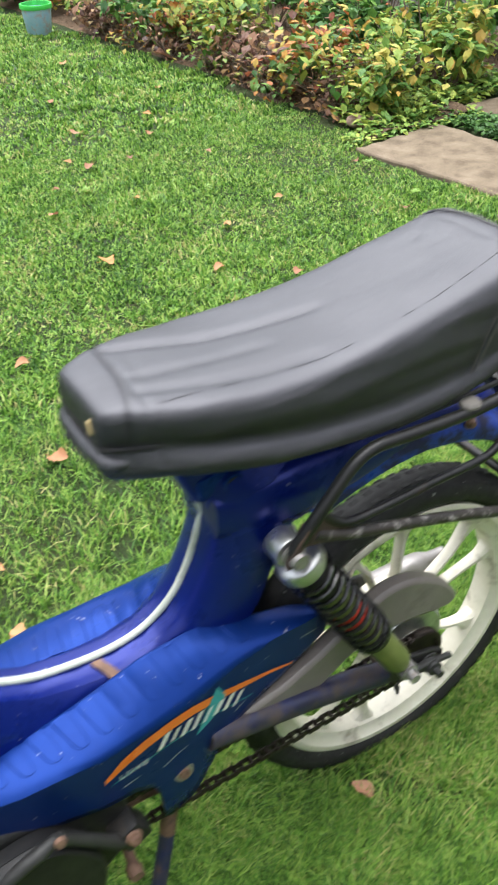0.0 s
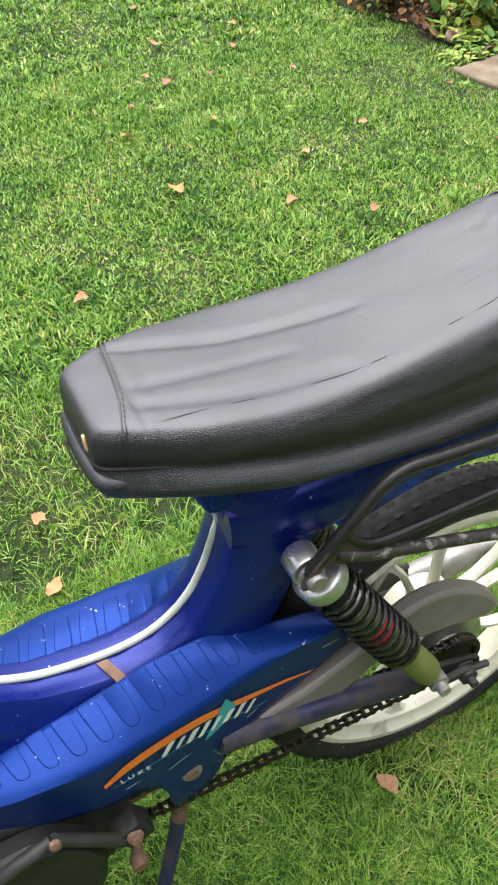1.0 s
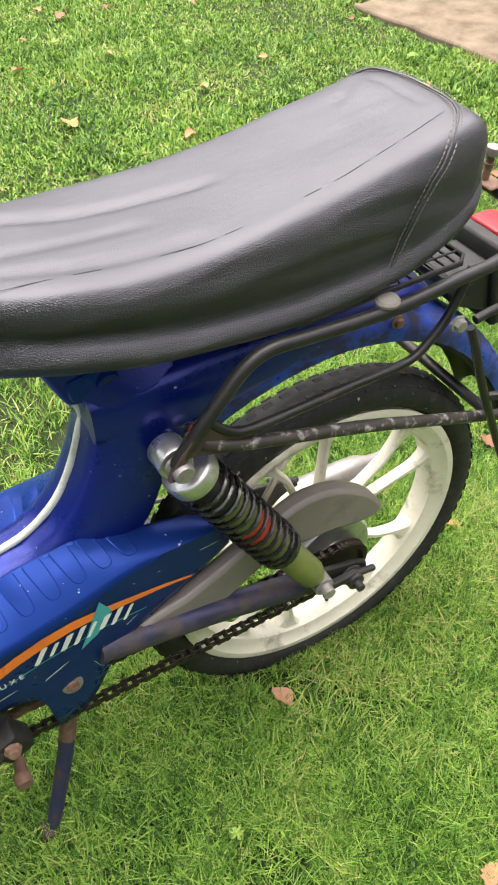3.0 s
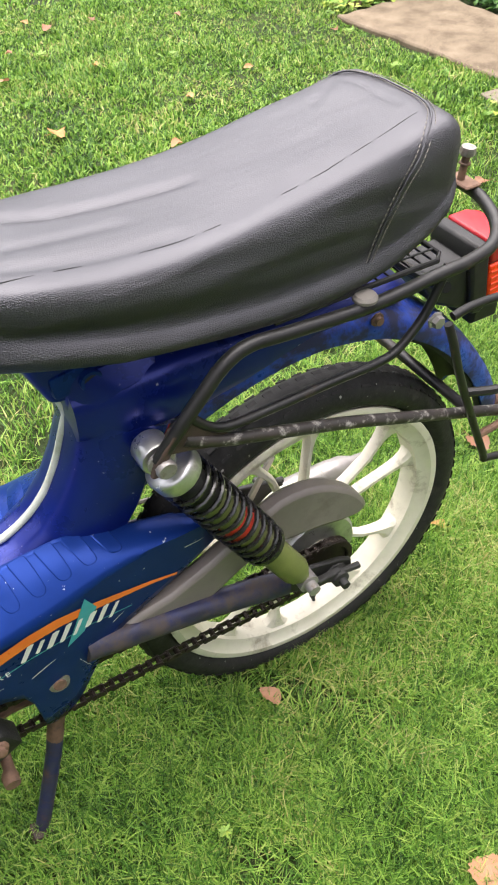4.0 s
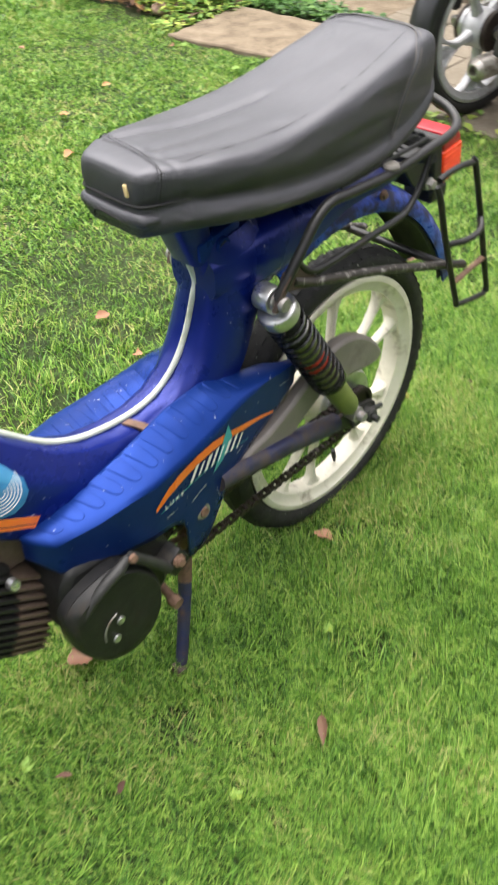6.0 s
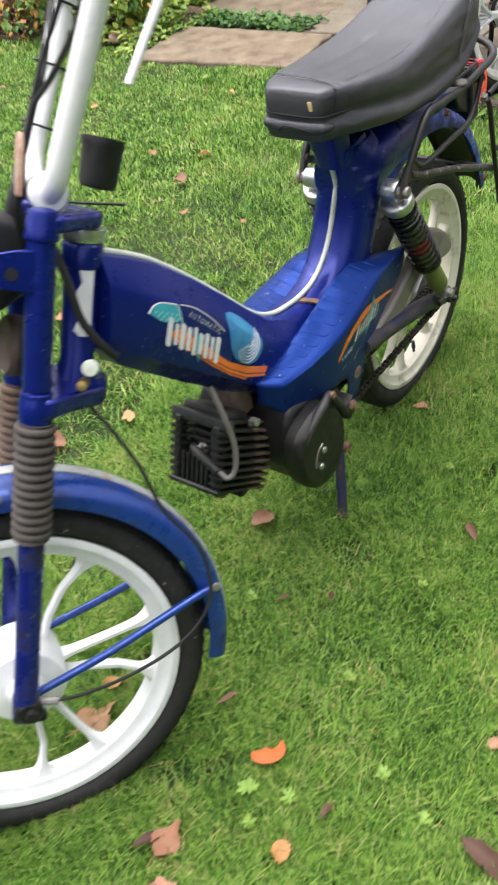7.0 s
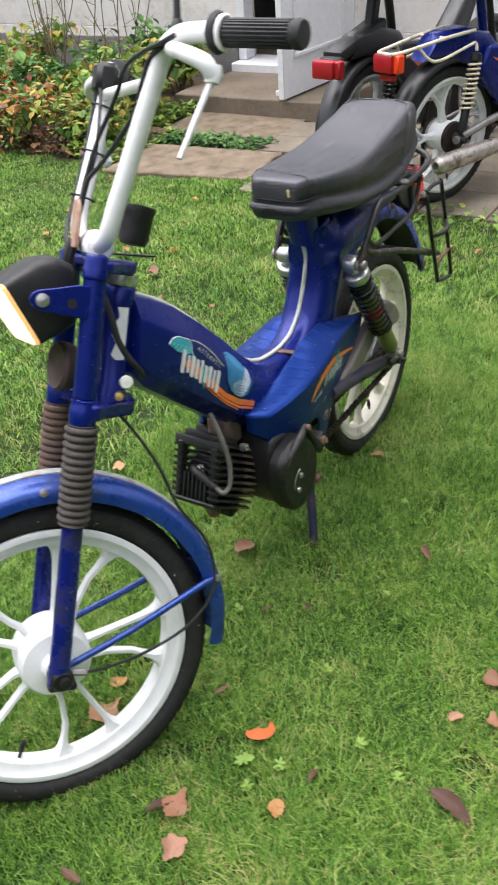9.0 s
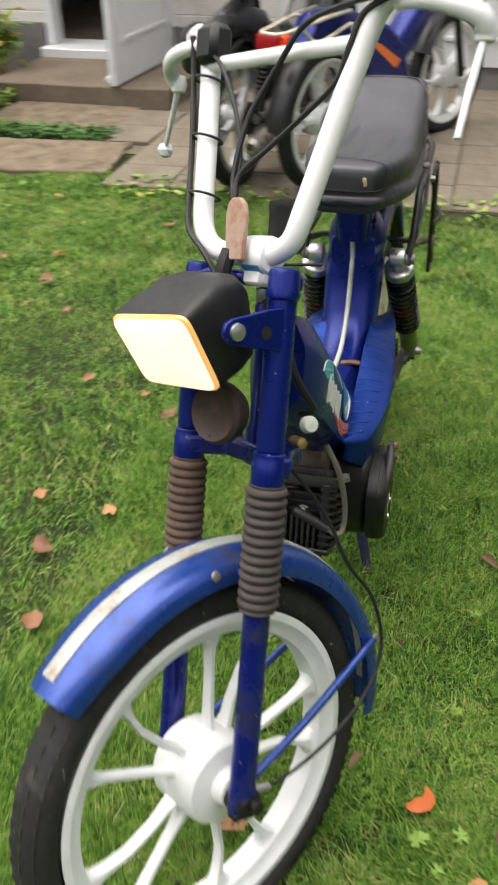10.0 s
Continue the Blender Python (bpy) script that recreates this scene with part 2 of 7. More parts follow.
def leafy(name, stops, rough=0.5, by_object=False, vein=0.0, shine=0.3, spread=0.35, broad_scale=2.2, through_light=0.25):
    """Leaves and blades: each piece its own tone, drifting over the ground in broad patches."""
    m = bpy.data.materials.new(name)
    m.use_nodes = True
    n, l = m.node_tree.nodes, m.node_tree.links
    p = n["Principled BSDF"]
    rnd = n.new("ShaderNodeObjectInfo").outputs["Random"] if by_object else n.new("ShaderNodeNewGeometry").outputs["Random Per Island"]
    co = n.new("ShaderNodeTexCoord").outputs["Object"]
    broad = noise_tex(n, l, co, broad_scale, 5.0, 0.65)
    add = n.new("ShaderNodeMath")
    add.operation = "MULTIPLY_ADD"
    l.new(broad, add.inputs[0])
    add.inputs[1].default_value = spread * 3.0
    add.inputs[2].default_value = -spread * 1.5
    total = n.new("ShaderNodeMath")
    total.operation = "ADD"
    total.use_clamp = True
    l.new(rnd, total.inputs[0])
    l.new(add.outputs[0], total.inputs[1])
    col = ramp(n, l, total.outputs[0], stops)
    if vein:
        spots = noise_tex(n, l, co, 90.0, 5.0)
        col = mix_rgb(n, l, ramp(n, l, spots, [(0.45, (0, 0, 0)), (0.7, (vein,) * 3)]), col, (0.10, 0.045, 0.02))
    l.new(col, p.inputs["Base Color"])
    p.inputs["Roughness"].default_value = rough
    p.inputs["Specular IOR Level"].default_value = shine
    t = n.new("ShaderNodeBsdfTranslucent")
    l.new(col, t.inputs["Color"])
    both = n.new("ShaderNodeMixShader")
    both.inputs[0].default_value = through_light
    l.new(p.outputs[0], both.inputs[1])
    l.new(t.outputs[0], both.inputs[2])
    l.new(both.outputs[0], n["Material Output"].inputs["Surface"])
    return m


GRASS = leafy("grass_blades", [(0.0, (0.022, 0.066, 0.010)), (0.22, (0.066, 0.168, 0.024)), (0.55, (0.168, 0.335, 0.050)), (0.82, (0.295, 0.455, 0.085)), (0.94, (0.36, 0.46, 0.115)), (1.0, (0.47, 0.43, 0.18))], 0.40, spread=0.42, broad_scale=4.0, through_light=0.28)
CLOVER = leafy("clover_leaves", [(0.0, (0.09, 0.20, 0.04)), (0.5, (0.20, 0.34, 0.07)), (1.0, (0.42, 0.48, 0.09))], 0.5)
DEADLEAF = leafy("withered_leaves", [(0.0, (0.09, 0.055, 0.040)), (0.4, (0.20, 0.115, 0.075)), (0.7, (0.33, 0.20, 0.11)), (0.9, (0.50, 0.27, 0.09)), (1.0, (0.14, 0.20, 0.05))], 0.7)
IVYLEAF = leafy("ivy_leaves", [(0.0, (0.03, 0.085, 0.02)), (0.6, (0.07, 0.17, 0.035)), (1.0, (0.14, 0.26, 0.06))], 0.45)
FALLEN = leafy("fallen_leaf_skin", [(0.0, (0.24, 0.12, 0.075)), (0.25, (0.40, 0.19, 0.11)), (0.5, (0.52, 0.26, 0.095)), (0.75, (0.52, 0.28, 0.13)), (1.0, (0.42, 0.22, 0.15))], 0.55, by_object=True, vein=0.45, spread=0.04)
DARKFALLEN = leafy("rotting_leaf_skin", [(0.0, (0.065, 0.038, 0.029)), (0.6, (0.125, 0.064, 0.046)), (1.0, (0.19, 0.105, 0.070))], 0.6, by_object=True, vein=0.4, spread=0.04)
ORANGELEAF = leafy("bright_orange_leaf_skin", [(0.0, (0.62, 0.15, 0.045)), (1.0, (0.68, 0.20, 0.06))], 0.5, by_object=True, vein=0.2, spread=0.04)
BRANCH = mat("grey_brown_twig", (0.17, 0.13, 0.09), (0.11, 0.08, 0.055), 0.85, scale=60, bump=0.4)


def ground_mat(name, stops, scale, bump, dist, rough=0.9):
    m = bpy.data.materials.new(name)
    m.use_nodes = True
    n, l = m.node_tree.nodes, m.node_tree.links
    p = n["Principled BSDF"]
    co = n.new("ShaderNodeTexCoord").outputs["Object"]
    a = noise_tex(n, l, co, scale, 10.0, 0.75)
    b = noise_tex(n, l, co, scale * 0.06, 4.0, 0.6)
    s = n.new("ShaderNodeMath")
    s.operation = "MULTIPLY_ADD"
    l.new(b, s.inputs[0])
    s.inputs[1].default_value = 0.5
    half = n.new("ShaderNodeMath")
    half.operation = "MULTIPLY"
    half.inputs[1].default_value = 0.5
    l.new(a, half.inputs[0])
    l.new(half.outputs[0], s.inputs[2])
    l.new(ramp(n, l, s.outputs[0], stops), p.inputs["Base Color"])
    p.inputs["Roughness"].default_value = rough
    p.inputs["Specular IOR Level"].default_value = 0.25
    l.new(bump_node(n, l, a, bump, dist), p.inputs["Normal"])
    return m


TURF = ground_mat("turf_thatch", [(0.30, (0.014, 0.022, 0.008)), (0.45, (0.027, 0.044, 0.013)), (0.55, (0.042, 0.058, 0.018)), (0.68, (0.075, 0.066, 0.032)), (0.8, (0.12, 0.085, 0.05))], 60.0, 0.9, 0.02)
SOIL = ground_mat("garden_soil", [(0.3, (0.05, 0.036, 0.025)), (0.5, (0.125, 0.082, 0.052)), (0.7, (0.25, 0.165, 0.10))], 45.0, 0.9, 0.02)
SLAB = ground_mat("worn_concrete_slab", [(0.30, (0.060, 0.046, 0.030)), (0.42, (0.115, 0.088, 0.060)), (0.5, (0.165, 0.128, 0.088)), (0.58, (0.205, 0.162, 0.115)), (0.70, (0.29, 0.24, 0.18))], 170.0, 0.6, 0.004)
STOOP = ground_mat("stoop_concrete", [(0.3, (0.10, 0.08, 0.058)), (0.5, (0.175, 0.14, 0.105)), (0.7, (0.23, 0.195, 0.15))], 40.0, 0.6, 0.005)
PAVER = ground_mat("grey_paver", [(0.3, (0.105, 0.086, 0.062)), (0.5, (0.175, 0.148, 0.112)), (0.7, (0.245, 0.212, 0.168))], 70.0, 0.5, 0.003)
SANDJOINT = ground_mat("joint_sand", [(0.3, (0.085, 0.072, 0.048)), (0.6, (0.16, 0.135, 0.095))], 80.0, 0.5, 0.004)
PLINTH = ground_mat("grey_plinth_render", [(0.3, (0.12, 0.113, 0.105)), (0.45, (0.18, 0.172, 0.163)), (0.6, (0.24, 0.23, 0.22)), (0.72, (0.34, 0.33, 0.31))], 25.0, 0.6, 0.006)
STONE = ground_mat("pinkish_stone", [(0.3, (0.24, 0.15, 0.12)), (0.5, (0.36, 0.24, 0.19)), (0.7, (0.46, 0.33, 0.27))], 40.0, 0.4, 0.004)


def brick_wall():
    m = ground_mat("white_painted_brick", [(0.30, (0.30, 0.26, 0.22)), (0.38, (0.52, 0.48, 0.43)), (0.5, (0.69, 0.66, 0.62)), (0.7, (0.77, 0.75, 0.72))], 14.0, 0.4, 0.004, 0.75)
    n, l = m.node_tree.nodes, m.node_tree.links
    co = n.new("ShaderNodeTexCoord").outputs["Object"]
    turn = n.new("ShaderNodeMapping")
    turn.inputs["Rotation"].default_value = (radians(90), 0, radians(90))
    l.new(co, turn.inputs["Vector"])
    b = n.new("ShaderNodeTexBrick")
    b.inputs["Scale"].default_value = 1.0
    b.inputs["Brick Width"].default_value, b.inputs["Row Height"].default_value = 0.235, 0.078
    b.inputs["Mortar Size"].default_value, b.inputs["Mortar Smooth"].default_value = 0.008, 0.8
    l.new(turn.outputs["Vector"], b.inputs["Vector"])
    flip = n.new("ShaderNodeMath")
    flip.operation = "SUBTRACT"
    flip.inputs[0].default_value = 1.0
    l.new(b.outputs["Fac"], flip.inputs[1])
    l.new(bump_node(n, l, flip.outputs[0], 0.6, 0.006), n["Principled BSDF"].inputs["Normal"])
    return m


WALLBRICK = brick_wall()
DOORWHITE = mat("white_door_paint", (0.72, 0.73, 0.74), (0.66, 0.67, 0.69), 0.4, dirt=(0.48, 0.46, 0.42), dirt_amount=0.10, dirt_scale=3)


# ---- mesh helpers ----
class Geo:
    """Vertices and faces of one part, gathered shape by shape."""

    def __init__(self):
        self.v, self.f = [], []

    def add(self, verts, faces):
        o = len(self.v)
        self.v += [tuple(p) for p in verts]
        self.f += [tuple(i + o for i in q) for q in faces]
        return self

    def loft(self, rings, closed=False, caps=True):
        n, k = len(rings[0]), len(rings)
        verts = [p for r in rings for p in r]
        faces = [(i * n + j, i * n + (j + 1) % n, ((i + 1) % k) * n + (j + 1) % n, ((i + 1) % k) * n + j) for i in range(k if closed else k - 1) for j in range(n)]
        if caps and not closed:
            faces += [tuple(range(n))[::-1], tuple((k - 1) * n + j for j in range(n))]
        return self.add(verts, faces)

    def tube(self, pts, r, seg=10, smooth=4, closed=False):
        pts = [Vector(p) for p in pts]
        rad = list(r) if isinstance(r, (list, tuple)) else [r] * len(pts)
        if smooth > 1 and len(pts) > 2:
            pts, rad = spline(pts, rad, smooth, closed)
        rings, side = [], None
        k = len(pts)
        for i, p in enumerate(pts):
            a = pts[(i - 1) % k] if closed or i else p
            b = pts[(i + 1) % k] if closed or i < k - 1 else p
            t = (b - a).normalized()
            if side is None:
                side = t.orthogonal().normalized()
            side = (side - t * side.dot(t)).normalized()
            up = t.cross(side)
            rings.append([p + (side * math.cos(w) + up * math.sin(w)) * rad[i] for w in (2 * math.pi * j / seg for j in range(seg))])
        return self.loft(rings, closed)

    def lathe(self, profile, origin=(0, 0, 0), axis=(0, 0, 1), seg=32, closed=False):
        """profile: (radius, height along the axis)."""
        axis, o = Vector(axis).normalized(), Vector(origin)
        s = axis.orthogonal().normalized()
        u = axis.cross(s)
        rings = [[o + axis * h + (s * math.cos(w) + u * math.sin(w)) * max(r, 1e-5) for w in (2 * math.pi * j / seg for j in range(seg))] for r, h in profile]
        return self.loft(rings, closed)

    def box(self, size, at=(0, 0, 0), m=None, bevel=0.002, segments=1):
        bm = bmesh.new()
        bmesh.ops.create_cube(bm, size=1.0)
        bmesh.ops.scale(bm, vec=Vector(size), verts=bm.verts)
        if bevel:
            bmesh.ops.bevel(bm, geom=bm.edges[:], offset=min(bevel, min(size) * 0.45), segments=segments, affect="EDGES", profile=0.5)
        m = Matrix.Translation(at) @ (m or Matrix())
        self.add([m @ v.co for v in bm.verts], [tuple(v.index for v in f.verts) for f in bm.faces])
        bm.free()
        return self

    def slab(self, outline, axis, lo, hi):
        """An outline in the two other axes, drawn out along one axis."""
        def place(p, h):
            q = list(p)
            q.insert(axis, h)
            return tuple(q)
        n = len(outline)
        return self.add([place(p, lo) for p in outline] + [place(p, hi) for p in outline],
                        [tuple(range(n))[::-1], tuple(range(n, 2 * n))] + [(i, (i + 1) % n, n + (i + 1) % n, n + i) for i in range(n)])

    def join(self, other):
        return self.add(other.v, other.f)

    def moved(self, m):
        self.v = [tuple(m @ Vector(p)) for p in self.v]
        return self


def spline(pts, rad, smooth, closed=False):
    out, rr, n = [], [], len(pts)
    for i in range(n if closed else n - 1):
        p0, p1, p2, p3 = (pts[j % n] if closed else pts[min(max(j, 0), n - 1)] for j in (i - 1, i, i + 1, i + 2))
        for s in range(smooth):
            t = s / smooth
            out.append(0.5 * (2 * p1 + (p2 - p0) * t + (2 * p0 - 5 * p1 + 4 * p2 - p3) * t * t + (3 * p1 - p0 - 3 * p2 + p3) * t ** 3))
            rr.append(rad[i] * (1 - t) + rad[(i + 1) % n] * t)
    if not closed:
        out.append(pts[-1])
        rr.append(rad[-1])
    return out, rr


def mesh_of(name, geo, material, sharp=35.0):
    me = bpy.data.meshes.new(name)
    me.from_pydata(geo.v, [], geo.f)
    bm = bmesh.new()
    bm.from_mesh(me)
    bmesh.ops.recalc_face_normals(bm, faces=bm.faces[:])
    bm.to_mesh(me)
    bm.free()
    me.shade_smooth()
    me.set_sharp_from_angle(angle=radians(sharp))
    me.materials.append(material)
    return me


def part(name, geo, material, parent, label="", bevel=0.0, sharp=38.0):
    ob = new(name, mesh_of(name, geo, material, sharp))
    ob.parent = parent
    if bevel:
        b = ob.modifiers.new("rounded_edges", "BEVEL")
        b.width, b.segments, b.limit_method, b.angle_limit = bevel, 2, "ANGLE", radians(40)
    return tagged(ob, label)


def thing(name, m, label, category, group=""):
    ob = new(name)
    ob.matrix_world = m
    ob.empty_display_size = 0.1
    return tagged(ob, label, category, group)


def rounded(hw, top, bottom, p=3.0, n=28):
    """A rounded section across the bike, from a top to a bottom point (x, z)."""
    out = []
    for j in range(n):
        w = 2 * math.pi * j / n
        c, s = math.cos(w), math.sin(w)
        k = 0.5 + 0.5 * math.copysign(abs(s) ** (2 / p), s)
        out.append((bottom[0] + (top[0] - bottom[0]) * k, hw * math.copysign(abs(c) ** (2 / p), c), bottom[1] + (top[1] - bottom[1]) * k))
    return out


def text_geo(words, size, m):
    cu = bpy.data.curves.new("lettering", "FONT")
    cu.body, cu.size, cu.align_x, cu.align_y, cu.resolution_u = words, size, "CENTER", "CENTER", 2
    ob = bpy.data.objects.new("lettering", cu)
    me = bpy.data.meshes.new_from_object(ob)
    g = Geo().add([m @ v.co for v in me.vertices], [tuple(p.vertices) for p in me.polygons])
    bpy.data.objects.remove(ob)
    return g


# ---- the setting ----
def structure(name, geo, material, label="", bevel=0.0, sharp=35.0, parent=None):
    ob = part(name, geo, material, parent, label, bevel, sharp)
    if parent is None:
        tagged(ob, kind="structure")
    return ob


def swell(x, y):
    """The lawn's gentle unevenness."""
    k = max(0.0, 1.0 - max(abs(x), abs(y - 1)) / 9.0)
    return -0.016 + k * 0.010 * noise.noise(Vector((x * 1.3, y * 1.3, 0.3)))


def make_ground():
    n = 130
    axis = [math.copysign((math.exp(abs(t) * 6.6) - 1) / (math.exp(6.6) - 1) * 900 + abs(t) * 6, t) for t in np.linspace(-1, 1, n)]
    g = Geo()
    g.add([(x, y + 1.0, swell(x, y + 1.0)) for y in axis for x in axis], [(j * n + i, j * n + i + 1, (j + 1) * n + i + 1, (j + 1) * n + i) for j in range(n - 1) for i in range(n - 1)])
    return structure("ground", g, TURF, "short green lawn turf with thatch between the blades")


make_ground()


def bed_edge(y):
    """The lawn's border beside the planting bed."""
    return float(np.interp(y, [2.3, 2.5, 2.8, 3.1, 3.6, 4.3, 5.5, 8.0], [1.80, 1.86, 1.86, 1.76, 1.82, 1.74, 1.62, 1.30])) + 0.03 * noise.noise(Vector((0, y * 3.1, 0)))


def make_bed():
    g = Geo()
    ys = [2.30 + 0.1 * i for i in range(90)]
    rows = 12
    for y in ys:
        for k in range(rows):
            t = k / (rows - 1)
            x = bed_edge(y) + ((3.74 if y > 2.66 else 2.42) - bed_edge(y)) * t
            g.v.append((x, y, -0.03 + 0.05 * min(1, t * 8) + 0.03 * noise.noise(Vector((x * 4, y * 4, 5))) * min(1, t * 6)))
    g.f = [(j * rows + i, j * rows + i + 1, (j + 1) * rows + i + 1, (j + 1) * rows + i) for j in range(len(ys) - 1) for i in range(rows - 1)]
    return structure("planting_bed", g, SOIL, "bare brown soil of a planting bed along the house")


make_bed()


def worn_slab(name, corners, z0, z1, material, label, seed):
    """A slab with crumbled edges."""
    rng = random.Random(seed)
    n = 11
    edge = []
    for a, b in zip(corners, corners[1:] + corners[:1]):
        for i in range(n):
            t = i / n
            edge.append((a[0] + (b[0] - a[0]) * t + rng.uniform(-0.012, 0.012), a[1] + (b[1] - a[1]) * t + rng.uniform(-0.012, 0.012)))
    return structure(name, Geo().slab(edge, 2, z0, z1), material, label, bevel=0.008)


def box_corners(x0, x1, y0, y1):
    return [(x0, y0), (x1, y0), (x1, y1), (x0, y1)]


worn_slab("pavement_slab_1", [(1.80, 1.42), (2.27, 1.48), (2.20, 2.29), (1.69, 2.24)], -0.05, 0.006, SLAB, "worn sandy concrete path slab set in the lawn", 3)
worn_slab("pavement_slab_2", box_corners(2.45, 2.925, 1.66, 2.44), -0.05, 0.008, SLAB, "worn sandy concrete path slab below the stoop", 4)
worn_slab("stoop", box_corners(2.93, 3.66, 1.50, 2.62), -0.05, 0.105, STOOP, "low weathered concrete stoop before the open door", 5)

WX = 3.75      # the house wall's face
DY0, DY1 = 1.74, 2.62
wall = structure("wall_house", Geo().box((0.24, 9.4, 2.8), (WX + 0.12, DY1 + 4.7, 1.39), bevel=0)
                 .box((0.24, 8.0, 2.8), (WX + 0.12, DY0 - 4.0, 1.39), bevel=0)
                 .box((0.24, DY1 - DY0, 0.65), (WX + 0.12, (DY0 + DY1) / 2, 2.465), bevel=0), WALLBRICK, "white painted brick wall of the house")
structure("plinth", Geo().box((0.03, 9.4, 0.33), (WX - 0.012, DY1 + 4.7, 0.125), bevel=0.004).box((0.03, 8.0, 0.33), (WX - 0.012, DY0 - 4.0, 0.125), bevel=0.004), PLINTH, "grey rendered plinth along the house wall")
structure("door_sill", Geo().box((0.34, DY1 - DY0 - 0.004, 0.06), (WX + 0.05, (DY0 + DY1) / 2, 0.128), bevel=0.006), DOORWHITE, "pale painted door sill")
structure("door_frame", Geo().box((0.12, 0.06, 2.0), (WX + 0.05, DY1 - 0.032, 1.16), bevel=0.004).box((0.12, 0.06, 2.0), (WX + 0.05, DY0 + 0.032, 1.16), bevel=0.004)
          .box((0.12, DY1 - DY0 - 0.13, 0.06), (WX + 0.05, (DY0 + DY1) / 2, 2.11), bevel=0.004), DOORWHITE, "white wooden door frame")
# the room's dimness is put into a dark wall colour
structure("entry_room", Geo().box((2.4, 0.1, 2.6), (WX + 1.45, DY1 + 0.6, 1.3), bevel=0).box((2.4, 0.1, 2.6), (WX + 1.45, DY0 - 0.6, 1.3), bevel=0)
          .box((0.1, 2.2, 2.6), (WX + 2.7, 2.2, 1.3), bevel=0), mat("room_wall_shade", (0.10, 0.095, 0.09), (0.08, 0.075, 0.07), 0.8), "room behind the doorway, its dimness put into the wall colour")
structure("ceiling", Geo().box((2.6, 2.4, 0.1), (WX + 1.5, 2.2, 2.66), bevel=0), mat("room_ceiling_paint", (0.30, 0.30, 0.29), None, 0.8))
structure("floor", Geo().box((2.6, 2.4, 0.1), (WX + 1.5, 2.2, 0.085), bevel=0), STOOP, "dark entry floor inside the doorway")


def make_door():
    m = pose(WX - 0.005, DY0 + 0.03, 0.118, 0, 0, 177)
    door = new("door_1")
    door.matrix_world = m
    tagged(door, "white panelled wooden door standing wide open", "door", kind="structure")
    w, h = 0.86, 1.98
    part("door_leaf", Geo().box((w, 0.04, h), (w / 2, 0, h / 2), bevel=0.003), DOORWHITE, door)
    for z0, z1 in ((0.22, 0.85), (1.0, 1.8)):
        g = Geo()
        for side in (-1, 1):
            y = side * 0.024
            g.box((w - 0.24, 0.012, 0.02), (w / 2, y, z0)).box((w - 0.24, 0.012, 0.02), (w / 2, y, z1))
            g.box((0.02, 0.012, z1 - z0 - 0.022), (0.13, y, (z0 + z1) / 2)).box((0.02, 0.012, z1 - z0 - 0.022), (w - 0.13, y, (z0 + z1) / 2))
        part("panel_moulding", g, DOORWHITE, door)
    part("door_handle", Geo().tube([(w - 0.06, -0.02, 0.95), (w - 0.06, -0.07, 0.95), (w - 0.17, -0.07, 0.95)], 0.009, 10, 1), STEEL, door, "steel lever handle")
    part("weather_bar", Geo().box((w - 0.02, 0.03, 0.035), (w / 2, -0.034, 0.03), bevel=0.006), DOORWHITE, door)


make_door()


def make_second_door():
    """A closed white double door beside the entry."""
    d = new("door_2")
    d.matrix_world = pose(WX - 0.03, 1.10, 0.13)
    tagged(d, "closed white panelled double door in the house wall", "door", kind="structure")
    for k in (0, 1):
        y = -0.42 - 0.80 * k
        part("door_leaf", Geo().box((0.04, 0.79, 2.0), (0, y, 1.0), bevel=0.004), DOORWHITE, d)
        for z0, z1 in ((0.15, 0.85), (0.97, 1.85)):
            part("panel_moulding", Geo().box((0.014, 0.56, 0.022), (-0.026, y, z0)).box((0.014, 0.56, 0.022), (-0.026, y, z1))
                 .box((0.014, 0.022, z1 - z0 - 0.024), (-0.026, y - 0.27, (z0 + z1) / 2)).box((0.014, 0.022, z1 - z0 - 0.024), (-0.026, y + 0.27, (z0 + z1) / 2)), DOORWHITE, d)
    part("door_handle", Geo().box((0.02, 0.03, 0.22), (-0.03, -0.76, 1.0), bevel=0.004), BLACK, d, "black handle plate")


make_second_door()


# ---- unseen hedges, added to close the place and its surrounding light ----
def make_hedge(name, x0, y0, x1, y1, h):
    a, b = Vector((x0, y0, 0)), Vector((x1, y1, 0))
    d = (b - a).normalized()
    out = Vector((-d.y, d.x, 0))
    n, rings = int((b - a).length / 0.25), []
    for i in range(n + 1):
        c = a + (b - a) * (i / n)
        ring = []
        for w, z in ((-0.35, -0.05), (-0.40, h * 0.25), (-0.42, h * 0.5), (-0.38, h * 0.75), (-0.25, h * 0.96), (0.0, h), (0.25, h * 0.96), (0.4, h * 0.7), (0.42, h * 0.4), (0.35, -0.05)):
            k = noise.noise(Vector((c.x * 1.7 + w * 3, c.y * 1.7, z * 1.9)))
            ring.append(c + out * (w + 0.14 * k) + Vector((0, 0, z * (1 + 0.06 * k))))
        rings.append(ring)
    structure(name, Geo().loft(rings), HEDGE, "tall clipped dark green hedge, added out of view")


HEDGE = ground_mat("hedge_foliage", [(0.3, (0.015, 0.03, 0.01)), (0.5, (0.035, 0.07, 0.02)), (0.7, (0.07, 0.12, 0.035))], 26.0, 1.0, 0.06)
make_hedge("hedge_south", -5.6, -4.4, 4.2, -4.4, 2.6)
make_hedge("hedge_west", -5.4, -4.6, -5.4, 11.0, 2.6)
make_hedge("hedge_north", -5.6, 10.8, 4.2, 10.8, 2.4)


